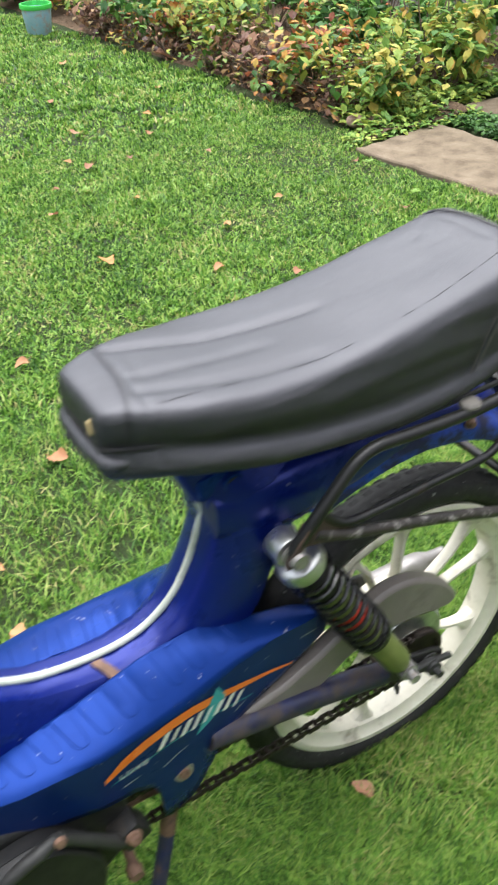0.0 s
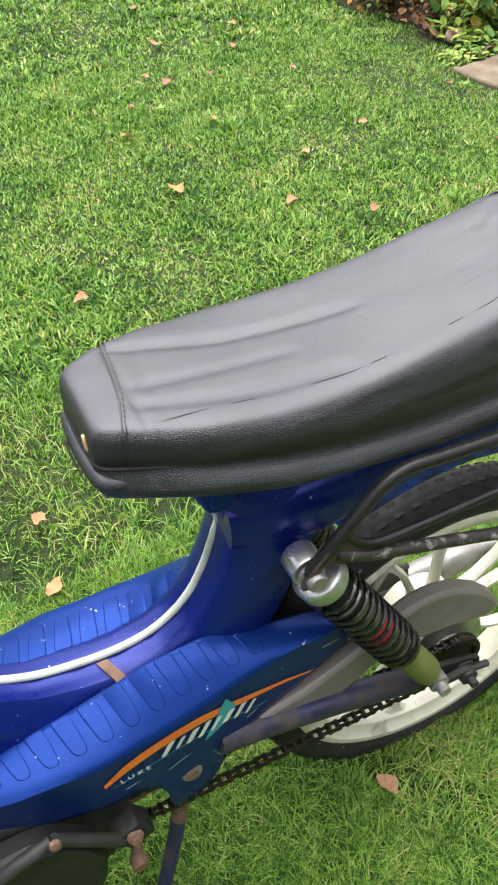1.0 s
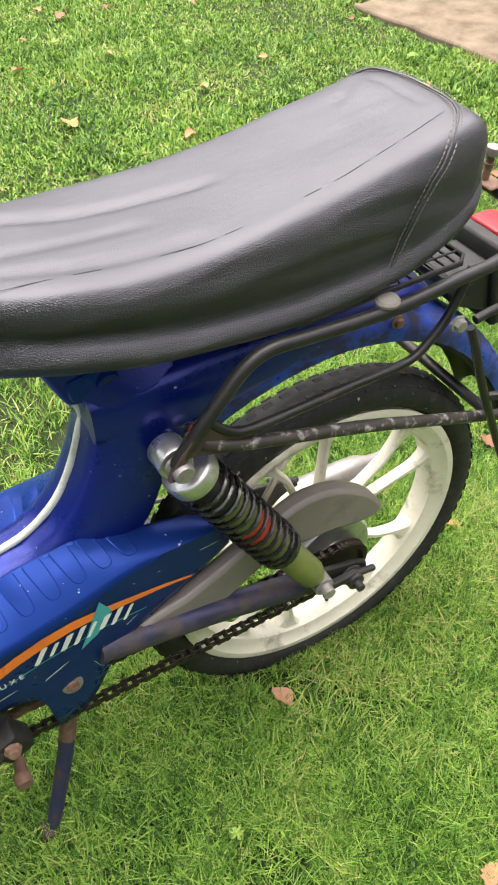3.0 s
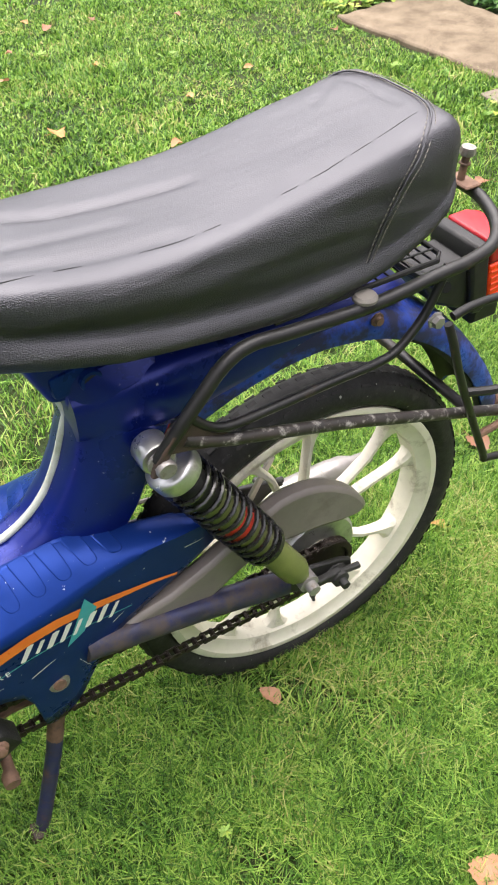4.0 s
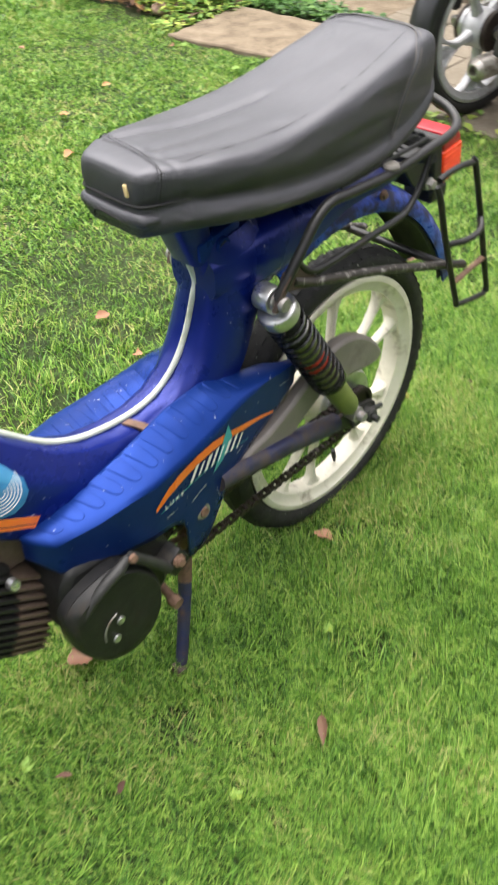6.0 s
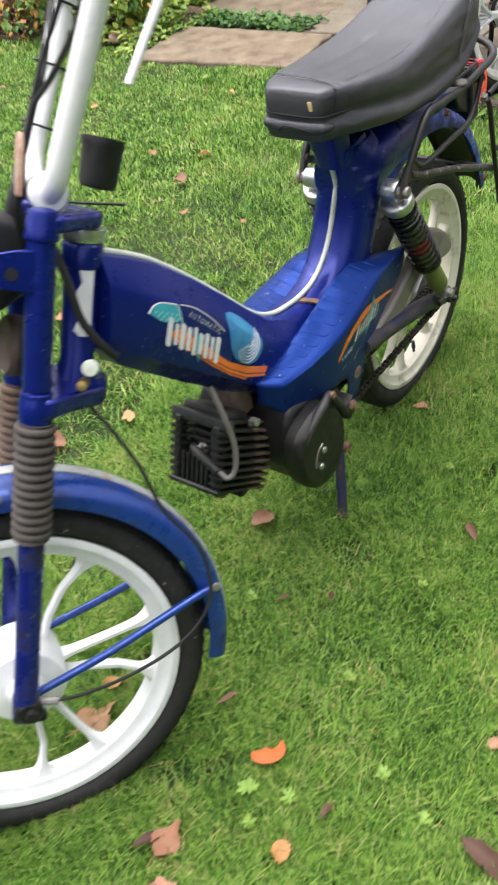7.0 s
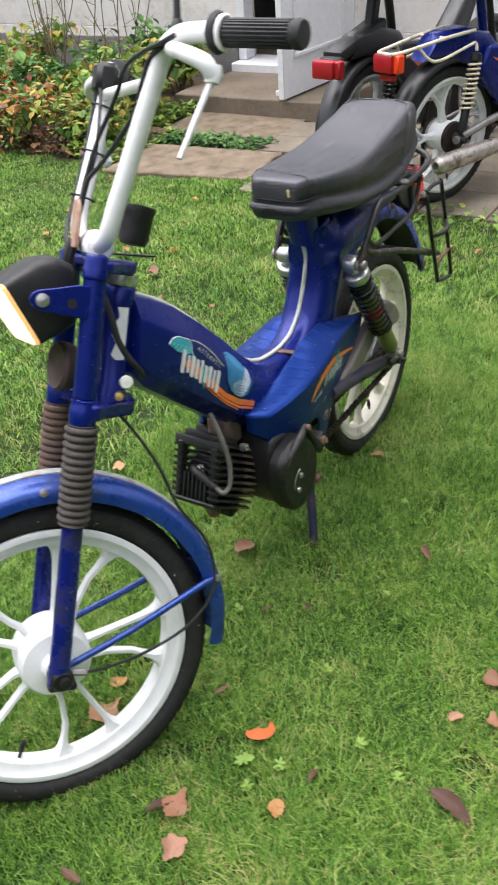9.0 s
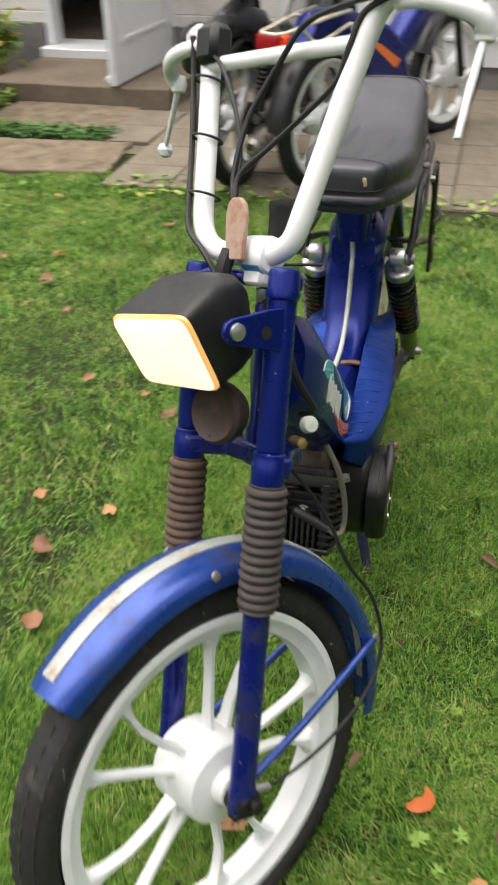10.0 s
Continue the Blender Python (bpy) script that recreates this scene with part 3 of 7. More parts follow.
# ---- the blue moped ----
# Bike frame: x to the rear, y to the bike's right, z up, from the rear axle.
MOPED = Matrix.Translation((0, 0, 0.237)) @ Matrix.Rotation(radians(-1.0), 4, "X")
moped = thing("moped", MOPED, "dark blue step-through moped with black seat parked on the lawn", "moped")

# The steered front end: a forward, b to the right, c up along the steering axis.
RAKE, STEER = 23.7, 35.0
up_axis = Vector((math.sin(radians(RAKE)), 0, math.cos(radians(RAKE))))
swing = Matrix.Rotation(radians(-STEER), 3, up_axis)
ahead = swing @ Vector((-math.cos(radians(RAKE)), 0, math.sin(radians(RAKE))))
right = swing @ Vector((0, 1, 0))
FRONT = Matrix.Translation((-0.976, 0, 0.202)) @ Matrix((ahead, right, up_axis)).transposed().to_4x4()


def spoke_bar(stations, first):
    """A cast bar through (radius, degrees, half width, half depth)."""
    rings = []
    for r, off, w, d in stations:
        a = first + radians(off)
        c, t, y = Vector((math.cos(a), 0, math.sin(a))) * r, Vector((-math.sin(a), 0, math.cos(a))), Vector((0, 1, 0))
        rings.append([c + t * w * e + y * d * h for e, h in ((-1, -0.55), (-0.55, -1), (0.55, -1), (1, -0.55), (1, 0.55), (0.55, 1), (-0.55, 1), (-1, 0.55))])
    return Geo().loft(rings)


def make_wheel(name, m, paint, first, parent, label, drum, hand=1, forked=False):
    """A cast wheel in its plane: x forward, y along the axle, z up. Five pairs of spokes, or five forked ones."""
    hub = Geo().lathe([(0.012, -0.062), (0.022, -0.060), (0.026, -0.045), (0.052, -0.041), (0.057, -0.034), (0.059, 0.0), (0.057, 0.034), (0.052, 0.041), (0.026, 0.045), (0.022, 0.060), (0.012, 0.062)], (0, 0, 0), (0, 1, 0), 40)
    rim = Geo().lathe([(0.2195, -0.0255), (0.2165, -0.0275), (0.2090, -0.0270), (0.2040, -0.0215), (0.1965, -0.0185), (0.1910, -0.0170), (0.1895, -0.0110), (0.1890, 0.0), (0.1895, 0.0110), (0.1910, 0.0170), (0.1965, 0.0185), (0.2040, 0.0215), (0.2090, 0.0270), (0.2165, 0.0275), (0.2195, 0.0255), (0.208, 0.018), (0.206, 0.0), (0.208, -0.018)], (0, 0, 0), (0, 1, 0), 72, closed=True)
    wheel = part(name, hub.moved(m), paint, parent, label)
    part("rim", rim.moved(m), paint, wheel)
    for k in range(5 if forked else 0):
        mid = radians(first + 72 * k)
        g = spoke_bar([(0.052, 0, 0.019, 0.016), (0.085, 0, 0.012, 0.014), (0.118, 0, 0.013, 0.013), (0.128, 0, 0.010, 0.013)], mid)
        for s in (-1, 1):
            g.join(spoke_bar([(0.112, s * 2.5, 0.006, 0.0135), (0.140, s * 6.5, 0.0058, 0.0130), (0.168, s * 11.0, 0.0065, 0.0135), (0.182, s * 14.0, 0.011, 0.0145), (0.1905, s * 16.0, 0.018, 0.0155)], mid))
        for s in (-1, 0, 1):
            g.join(spoke_bar([(0.150 - 0.012 * (s == 0), s * 3.6, 0.0022, 0.011), (0.1895, s * 5.2, 0.0026, 0.012)], mid))
        part("spoke", g.moved(m), paint, wheel)
    for k in range(0 if forked else 5):
        for s in (-1, 1):
            mid = radians(first + 72 * k)
            g, rings = Geo(), []
            for r, off, w, d in ((0.052, 13.0, 0.0074, 0.016), (0.070, 13.0, 0.0056, 0.0120), (0.092, 13.2 if s * hand > 0 else 9.6, 0.0052, 0.0105), (0.135, 13.5 if s * hand > 0 else 9.9, 0.0051, 0.0100), (0.158, 13.8 if s * hand > 0 else 12.2, 0.0054, 0.0105), (0.172, 14.0 if s * hand > 0 else 13.4, 0.0075, 0.0115), (0.182, 14.0, 0.0130, 0.0130), (0.1875, 14.0, 0.0200, 0.0145), (0.1915, 14.0 if s * hand > 0 else 14.8, 0.0320, 0.0160)):
                a = mid + s * radians(off)
                c, t = Vector((math.cos(a), 0, math.sin(a))) * r, Vector((-math.sin(a), 0, math.cos(a)))
                y = Vector((0, 1, 0))
                rings.append([c + t * w * 0.90 * e + y * d * 0.80 * h for e, h in ((-1, -0.55), (-0.55, -1), (0.55, -1), (1, -0.55), (1, 0.55), (0.55, 1), (-0.55, 1), (-1, 0.55))])
            g.loft(rings)
            part("spoke", g.moved(m), paint, wheel)
    tyre = Geo().lathe([(0.236 + 0.026 * math.sin(w) * (1.0 if math.sin(w) > 0 else 0.8), 0.031 * math.copysign(abs(math.cos(w)) ** 0.8, math.cos(w))) for w in (2 * math.pi * j / 20 for j in range(20))], (0, 0, 0), (0, 1, 0), 80, closed=True)
    for k in range(72):
        a = 2 * math.pi * k / 72
        for row, tilt in ((-0.021, 0.75), (-0.0075, 0.15), (0.0075, -0.15), (0.021, -0.75)):
            aa = a + (0.022 if abs(row) > 0.015 else 0.0)
            q = Matrix.Rotation(-aa, 4, "Y") @ Matrix.Translation((0.2612 - 14.0 * row * row - (0.0038 if abs(row) > 0.015 else 0.0), row, 0)) @ Matrix.Rotation(tilt, 4, "Z")
            tyre.add([q @ Vector((x, y * (1 - 0.25 * (x > 0)), z * (1 - 0.2 * (x > 0)))) for x in (-0.003, 0.0012 if abs(row) < 0.015 else 0.0003) for y in (-0.0058, 0.0058) for z in (-0.0072, 0.0072)], [(4, 5, 7, 6), (0, 1, 5, 4), (2, 3, 7, 6), (0, 2, 6, 4), (1, 3, 7, 5)])
    part("tyre", tyre.moved(m), RUBBER, wheel, "worn black rubber tyre with block tread")
    part("valve", Geo().lathe([(0.004, -0.03), (0.005, -0.012), (0.003, -0.010), (0.003, 0.003)], m @ Vector((0.189 * math.cos(radians(first + 252)), 0, 0.189 * math.sin(radians(first + 252)))), m.to_3x3() @ Vector((math.cos(radians(first + 252)), 0, math.sin(radians(first + 252)))), 10), BLACK, wheel)
    if drum:
        part("brake_drum", Geo().lathe([(0.020, 0.048), (0.058, 0.046), (0.062, 0.040), (0.062, 0.034)], (0, 0, 0), (0, 1, 0), 36).moved(m), ALU, wheel, "alloy brake plate")
    return wheel


make_wheel("rear_wheel", Matrix.Rotation(radians(180), 4, "Z"), CREAM, 7.5, moped, "cream painted cast wheel with paired spokes", True)
make_wheel("front_wheel", FRONT @ Matrix.Translation((0.066, 0.006, -0.247)), RIMWHITE, 29.5, moped, "white painted cast wheel with paired spokes", False, -1)


# -- frame: spine from the steering head, down and up to the seat --
SPINE = [((-0.846, 0.508), (-0.880, 0.395), 0.030), ((-0.815, 0.490), (-0.862, 0.362), 0.044), ((-0.765, 0.456), (-0.815, 0.318), 0.050), ((-0.702, 0.401), (-0.760, 0.268), 0.051),
         ((-0.638, 0.338), (-0.700, 0.216), 0.051), ((-0.590, 0.288), (-0.650, 0.172), 0.051), ((-0.545, 0.246), (-0.590, 0.128), 0.050), ((-0.500, 0.222), (-0.520, 0.100), 0.048),
         ((-0.455, 0.212), (-0.450, 0.090), 0.047), ((-0.410, 0.209), (-0.380, 0.100), 0.047), ((-0.372, 0.216), (-0.315, 0.125), 0.048), ((-0.342, 0.234), (-0.262, 0.170), 0.050),
         ((-0.320, 0.258), (-0.228, 0.225), 0.052), ((-0.302, 0.292), (-0.205, 0.280), 0.053), ((-0.290, 0.326), (-0.180, 0.325), 0.053), ((-0.284, 0.355), (-0.165, 0.362), 0.050), ((-0.290, 0.385), (-0.180, 0.398), 0.047), ((-0.296, 0.408), (-0.195, 0.418), 0.034)]


def section(hw, top, bottom, soft):
    """A pressed section: crest, bevelled shoulders, flat sides and tucked-in belly; soft rounds it off."""
    half = [(0.0, 1.0), (0.34, 1.0), (0.42, 0.985), (0.90, 0.735), (0.97, 0.67), (1.0, 0.60), (0.985, 0.40), (0.955, 0.22), (0.90, 0.15), (0.45, 0.02), (0.36, 0.0)]
    ring = [(0.0, 1.0), (0.40, 0.99), (0.60, 0.96), (0.80, 0.88), (0.92, 0.77), (0.98, 0.63), (1.0, 0.50), (0.98, 0.36), (0.88, 0.16), (0.62, 0.04), (0.36, 0.0)]
    mixed = [(a[0] + (b[0] - a[0]) * soft, a[1] + (b[1] - a[1]) * soft) for a, b in zip(half, ring)]
    pts = mixed + [(0.0, 0.0)] + [(-y, k) for y, k in mixed[:0:-1]]
    return [(bottom[0] + (top[0] - bottom[0]) * k, hw * y, bottom[1] + (top[1] - bottom[1]) * k) for y, k in pts]


frame_rings = [section(hw, t, b, min(1.0, max(0.0, (i - 5) / 4.0))) for i, (t, b, hw) in enumerate(SPINE)]
spine_ob = part("frame_spine", Geo().loft(frame_rings), BLUE, moped, "dark blue pressed steel frame", sharp=24)
tail = Geo().loft([rounded(hw, (x, zt), (x, zb), 3.2) for x, zt, zb, hw in ((-0.285, 0.392, 0.330, 0.040), (-0.240, 0.405, 0.315, 0.052), (-0.190, 0.407, 0.315, 0.054), (-0.140, 0.407, 0.325, 0.052), (-0.080, 0.402, 0.332, 0.048), (-0.02, 0.394, 0.352, 0.044), (0.06, 0.386, 0.354, 0.040), (0.11, 0.376, 0.352, 0.034))])
part("frame_tail", tail, BLUE, moped, sharp=50)
trim_line = [(-0.832, 0.500), (-0.765, 0.456), (-0.702, 0.401), (-0.638, 0.338), (-0.590, 0.288), (-0.545, 0.246), (-0.500, 0.222), (-0.455, 0.212), (-0.410, 0.209), (-0.372, 0.216), (-0.342, 0.234), (-0.320, 0.258), (-0.302, 0.292), (-0.288, 0.330), (-0.283, 0.350), (-0.296, 0.390)]
part("trim_strip", Geo().tube([(x, 0, z + 0.003) for x, z in trim_line], 0.0044, 10, 4), TRIM, spine_ob, "pale grey-green trim strip along the frame seam")
part("rust_tag", Geo().loft([[(x - 0.012 * y / 0.046 * -1 + dx, -y, z) for dx in (-0.006, 0.006)] + [(x + 0.012 * y / 0.046 + dx, -y, z - 0.003) for dx in (0.006, -0.006)] for x, y, z in ((-0.432, 0.008, 0.2135), (-0.430, 0.02, 0.2130), (-0.428, 0.032, 0.2115), (-0.426, 0.040, 0.207))]), RUST, spine_ob, "rusty brown scar in the paint")
part("hole_bracket", Geo().box((0.075, 0.062, 0.028), (-0.262, 0, 0.407), Matrix.Rotation(radians(-8), 4, "Y"), 0.006, 2).lathe([(0.008, -0.037), (0.008, -0.030), (0.012, -0.030), (0.012, -0.035), (0.011, -0.037)], (-0.262, 0, 0.403), (0, 1, 0), 20, True), PANEL, spine_ob, "blue seat bracket with a bolt hole")
part("bracket_hole", Geo().lathe([(0.0078, -0.0355), (0.0078, 0.0355)], (-0.262, 0, 0.403), (0, 1, 0), 20), HOLESHADE, spine_ob)
part("seat_post", Geo().loft([rounded(hw, (x0, z), (x1, z), 4) for z, x0, x1, hw in ((0.385, -0.302, -0.262, 0.026), (0.43, -0.322, -0.270, 0.028), (0.475, -0.340, -0.282, 0.030))]), BLUE, spine_ob)


def side_y(x, z):
    """How far out the side cover's skin lies."""
    yc = np.interp(x, [-0.631, -0.607, -0.55, -0.47, -0.38, -0.3, -0.22, -0.17], [0.05, 0.082, 0.095, 0.103, 0.097, 0.088, 0.078, 0.07])
    zc = np.interp(x, [-0.631, -0.607, -0.5, -0.412, -0.353, -0.301, -0.245, -0.191], [0.179, 0.176, 0.183, 0.189, 0.196, 0.206, 0.205, 0.193])
    return float(yc - 0.13 * max(zc - z, 0)), float(zc)


def spine_top(x):
    return float(np.interp(x, [-0.638, -0.59, -0.545, -0.50, -0.455, -0.41, -0.372, -0.342, -0.32], [0.338, 0.288, 0.246, 0.222, 0.212, 0.209, 0.216, 0.234, 0.258]))


def station(x, xs):
    """The two neighbouring stations that hold x."""
    for a, b in zip(xs, xs[1:]):
        if a <= x <= b:
            return a, b
    return (xs[0], xs[1]) if x < xs[0] else (xs[-2], xs[-1])


def make_side_cover(s):
    """A ribbed footboard on top, a flat skin below its crease. s: -1 left, 1 right."""
    xs = [-0.631, -0.622, -0.607, -0.58, -0.55, -0.51, -0.47, -0.434, -0.414, -0.406, -0.400, -0.392, -0.375, -0.358, -0.345, -0.335, -0.325, -0.312, -0.298, -0.284, -0.268, -0.25, -0.23, -0.205, -0.185, -0.165]
    zj_line = ([-0.631, -0.6, -0.55, -0.5, -0.45, -0.39, -0.33, -0.30, -0.26, -0.21, -0.165], [0.181, 0.185, 0.190, 0.197, 0.210, 0.229, 0.233, 0.225, 0.211, 0.198, 0.172])

    def top_point(x, t):
        """A point of the footboard's upper face, from the spine (0) to the crease (1)."""
        zj = float(np.interp(x, *zj_line))
        zj = min(zj + 0.010, spine_top(x) - 0.014) if s > 0 else zj
        yc, zc = side_y(x, 1.0)
        yj = min(0.043 if s < 0 else 0.030, yc - 0.01)
        return x, s * (yj + (yc - yj) * t), zj + (zc - zj) * t + 0.004 * math.sin(math.pi * t)

    rows = []
    for x in xs:
        zj = float(np.interp(x, *zj_line))
        zb = float(np.interp(x, [-0.631, -0.6, -0.578, -0.527, -0.508, -0.434, -0.414, -0.406, -0.400, -0.392, -0.361, -0.345, -0.328, -0.31, -0.284, -0.254, -0.205, -0.165], [0.150, 0.115, 0.105, 0.088, 0.090, 0.076, 0.062, 0.035, -0.030, -0.036, -0.026, 0.000, 0.035, 0.068, 0.088, 0.102, 0.126, 0.150]))
        yc, zc = side_y(x, 1.0)
        yj = min(0.043 if s < 0 else 0.030, yc - 0.01)
        zj = min(zj + 0.010, spine_top(x) - 0.014) if s > 0 else zj
        row = [(x, s * yj, zj)]
        for t in (0.1, 0.25, 0.4, 0.55, 0.7, 0.8, 0.92):
            row.append(top_point(x, t))
        row.append((x, s * yc, zc - 0.001))
        for t in (0.06, 0.2, 0.45, 0.7, 0.9, 1.0):
            z = zc + (zb - zc) * t
            row.append((x, s * side_y(x, z)[0], z))
        rows.append(row)
    n = len(rows[0])
    g = Geo().add([p for r in rows for p in r], [(i * n + j, i * n + j + 1, (i + 1) * n + j + 1, (i + 1) * n + j) for i in range(len(rows) - 1) for j in range(n - 1)])
    ob = part("side_cover", g, PANEL, moped, "scratched blue ribbed footboard cover", sharp=60)
    sol = ob.modifiers.new("sheet_thickness", "SOLIDIFY")
    sol.thickness, sol.offset = 0.0035, 0.0
    for k in range(12):
        xc = -0.598 + 0.0285 * k
        rings = []
        for t, w in ((0.05, 0.0100), (0.10, 0.0106), (0.25, 0.0104), (0.42, 0.0098), (0.58, 0.0090), (0.68, 0.0080), (0.73, 0.0058), (0.755, 0.0026)):
            ring = []
            for e, lift in ((-1, -0.001), (-0.94, 0.0022), (-0.82, 0.0029), (0.82, 0.0029), (0.94, 0.0022), (1, -0.001)):
                x = xc + 0.014 * (t - 0.4) + w * e
                a, b = station(x, xs)
                p = Vector(top_point(a, t)).lerp(Vector(top_point(b, t)), (x - a) / (b - a))
                ring.append((p.x, p.y, p.z + lift))
            rings.append(ring)
        part("rib", Geo().loft(rings), PANEL, ob, sharp=24)
    return ob


left_cover = make_side_cover(-1)
make_side_cover(1)


def on_cover(name, outline, material, label="", lift=0.0028, parent=None):
    """A flat mark on the left cover's skin, fanned from its middle line."""
    n = len(outline) // 2
    upper, lower = outline[:n], outline[n:][::-1]
    g, rows = Geo(), []
    for i in range(n):
        rows.append([(x, -side_y(x, z)[0] - lift, z) for x, z in (((1 - t) * upper[i][0] + t * lower[i][0], (1 - t) * upper[i][1] + t * lower[i][1]) for t in (0, 0.5, 1))])
    g.add([p for r in rows for p in r], [(i * 3 + j, i * 3 + j + 1, i * 3 + j + 4, i * 3 + j + 3) for i in range(n - 1) for j in range(2)])
    return part(name, g, material, parent or left_cover, label)


on_cover("swoosh_decal", [(-0.470, 0.143), (-0.448, 0.163), (-0.424, 0.174), (-0.392, 0.181), (-0.360, 0.181), (-0.325, 0.172), (-0.291, 0.160), (-0.250, 0.146), (-0.215, 0.132),
                          (-0.216, 0.128), (-0.250, 0.139), (-0.291, 0.149), (-0.325, 0.158), (-0.360, 0.164), (-0.392, 0.163), (-0.419, 0.157), (-0.446, 0.147), (-0.469, 0.135)], ORANGE, "orange swoosh sticker")
on_cover("line_decal", [(-0.462, 0.1265), (-0.396, 0.1365), (-0.330, 0.1345), (-0.275, 0.121), (-0.275, 0.1195), (-0.330, 0.133), (-0.396, 0.135), (-0.462, 0.125)], TEAL)


# the maker's mark is kept as plain slanted brush bars
for k in range(8):
    x, z = -0.398 + 0.0145 * k, 0.150 - 0.0002 * k - 0.00026 * k * k
    w, top, low = (0.0036, 0.0026, 0.0042)[k % 3], (0.013, 0.010, 0.0115)[k % 3], (-0.012, -0.009, -0.011, -0.0125)[k % 4]
    tilt = 0.45
    on_cover("maker_mark", [(x - w + tilt * top, z + top), (x + tilt * top, z + top + 0.001), (x + w + tilt * top, z + top - 0.0006), (x + 0.8 * w + tilt * low, z + low), (x + tilt * low, z + low - 0.0008), (x - 0.9 * w + tilt * low, z + low + 0.001)], DECALWHITE, "white slanted brush bar of the maker's mark", 0.0034)
on_cover("teal_decal", [(-0.328, 0.188), (-0.316, 0.160), (-0.334, 0.128), (-0.356, 0.116)], TEAL, "", 0.0032)
m_luxe = Matrix.Translation((-0.436, -side_y(-0.436, 0.131)[0] - 0.0036, 0.1315)) @ Matrix.Rotation(radians(90), 4, "X") @ Matrix.Rotation(radians(7), 4, "Z")
part("lettering", text_geo("L U X E", 0.0105, m_luxe), DECALWHITE, left_cover, "small white lettering")
part("bolt_centre", Geo().lathe([(0.0078, 0.0), (0.0072, 0.003), (0.0035, 0.0035), (0.0, 0.002)], (-0.374, -side_y(-0.374, 0.05)[0] - 0.003, 0.050), (0, -1, 0.13), 16), RUST, left_cover, "rusty bolt in the washer")
part("cover_bolt", Geo().lathe([(0.0128, 0.0), (0.0124, 0.002), (0.0075, 0.003)], (-0.374, -side_y(-0.374, 0.05)[0] - 0.001, 0.050), (0, -1, 0.13), 20), STEEL, left_cover, "rusty steel bolt with a broad washer")
for k, (x, z, dx, dz) in enumerate(((-0.40, 0.095, 0.03, 0.012), (-0.345, 0.075, 0.012, -0.028), (-0.205, 0.172, 0.026, -0.004), (-0.45, 0.106, 0.02, 0.002), (-0.30, 0.108, 0.014, 0.008))):
    on_cover("scratch", [(x, z + 0.0007), (x + dx * 0.6, z + dz * 0.7 + 0.0006), (x + dx, z + dz), (x + dx, z + dz - 0.0006), (x + dx * 0.6, z + dz * 0.7 - 0.0006), (x, z - 0.0007)], DECALWHITE, "pale scratch in the paint", 0.0026)


def spine_side(x, z):
    """How far out the spine's flank lies at (x, z)."""
    best = 0.045
    for i, ((t0, b0, w0), (t1, b1, w1)) in enumerate(zip(SPINE[1:9], SPINE[2:10]), 1):
        lo, hi = 0.0, 1.0

        def cross(u):
            tx, tz, bx, bz = (p + (q - p) * u for p, q in zip((*t0, *b0), (*t1, *b1)))
            return (tx - bx) * (z - bz) - (tz - bz) * (x - bx)

        if cross(lo) * cross(hi) > 0:
            continue
        for _ in range(20):
            mid = 0.5 * (lo + hi)
            lo, hi = (mid, hi) if cross(lo) * cross(mid) > 0 else (lo, mid)
        tz, bz = t0[1] + (t1[1] - t0[1]) * lo, b0[1] + (b1[1] - b0[1]) * lo
        k, soft = (z - bz) / (tz - bz), min(1.0, max(0.0, (i + lo - 5) / 4.0))
        pressed = float(np.interp(k, [0.0, 0.15, 0.22, 0.40, 0.60, 0.67, 0.735, 0.985], [0.4, 0.90, 0.955, 0.985, 1.0, 0.97, 0.90, 0.42]))
        tube = float(np.interp(k, [0.0, 0.04, 0.16, 0.36, 0.50, 0.63, 0.77, 0.88, 0.96, 0.99], [0.36, 0.62, 0.88, 0.98, 1.0, 0.98, 0.92, 0.80, 0.60, 0.40]))
        best = (w0 + (w1 - w0) * lo) * (pressed + (tube - pressed) * soft)
    return best


def on_spine(name, outline, material, label="", lift=0.0014):
    """A thin sticker that follows the spine's flank."""
    n = len(outline)
    if material in (ORANGE, DECALWHITE):
        skin = [(x, -spine_side(x, z) - lift * 0.6, z) for x, z in outline]
        g = Geo().add(skin + [(x, y + 0.0016, z) for x, y, z in skin], [tuple(range(n)), tuple(range(2 * n - 1, n - 1, -1))] + [(i, n + i, n + (i + 1) % n, (i + 1) % n) for i in range(n)])
    else:
        mx, mz = sum(x for x, z in outline) / n, sum(z for x, z in outline) / n
        rings = []
        for k, drop in ((1.0, 0.0016), (1.0, 0.0), (0.8, 0.0), (0.6, 0.0), (0.4, 0.0), (0.2, 0.0), (0.02, 0.0)):
            at = [(mx + (x - mx) * k, mz + (z - mz) * k) for x, z in outline]
            rings.append([(x, -spine_side(x, z) - lift * 0.6 + drop, z) for x, z in at])
        g = Geo().loft(rings)
    return part(name, g, material, spine_ob, label)


def spine_line(name, pts, r, lift=0.0014, label=""):
    return part(name, Geo().tube([(x, -spine_side(x, z) - lift, z) for x, z in pts], r, 5, 3), DECALWHITE, spine_ob, label)


STREAK = [((-0.800, 0.382), (-0.790, 0.362)), ((-0.776, 0.373), (-0.770, 0.338)), ((-0.732, 0.318), (-0.728, 0.284)), ((-0.690, 0.266), (-0.690, 0.242)), ((-0.650, 0.232), (-0.655, 0.210)), ((-0.600, 0.200), (-0.612, 0.184))]
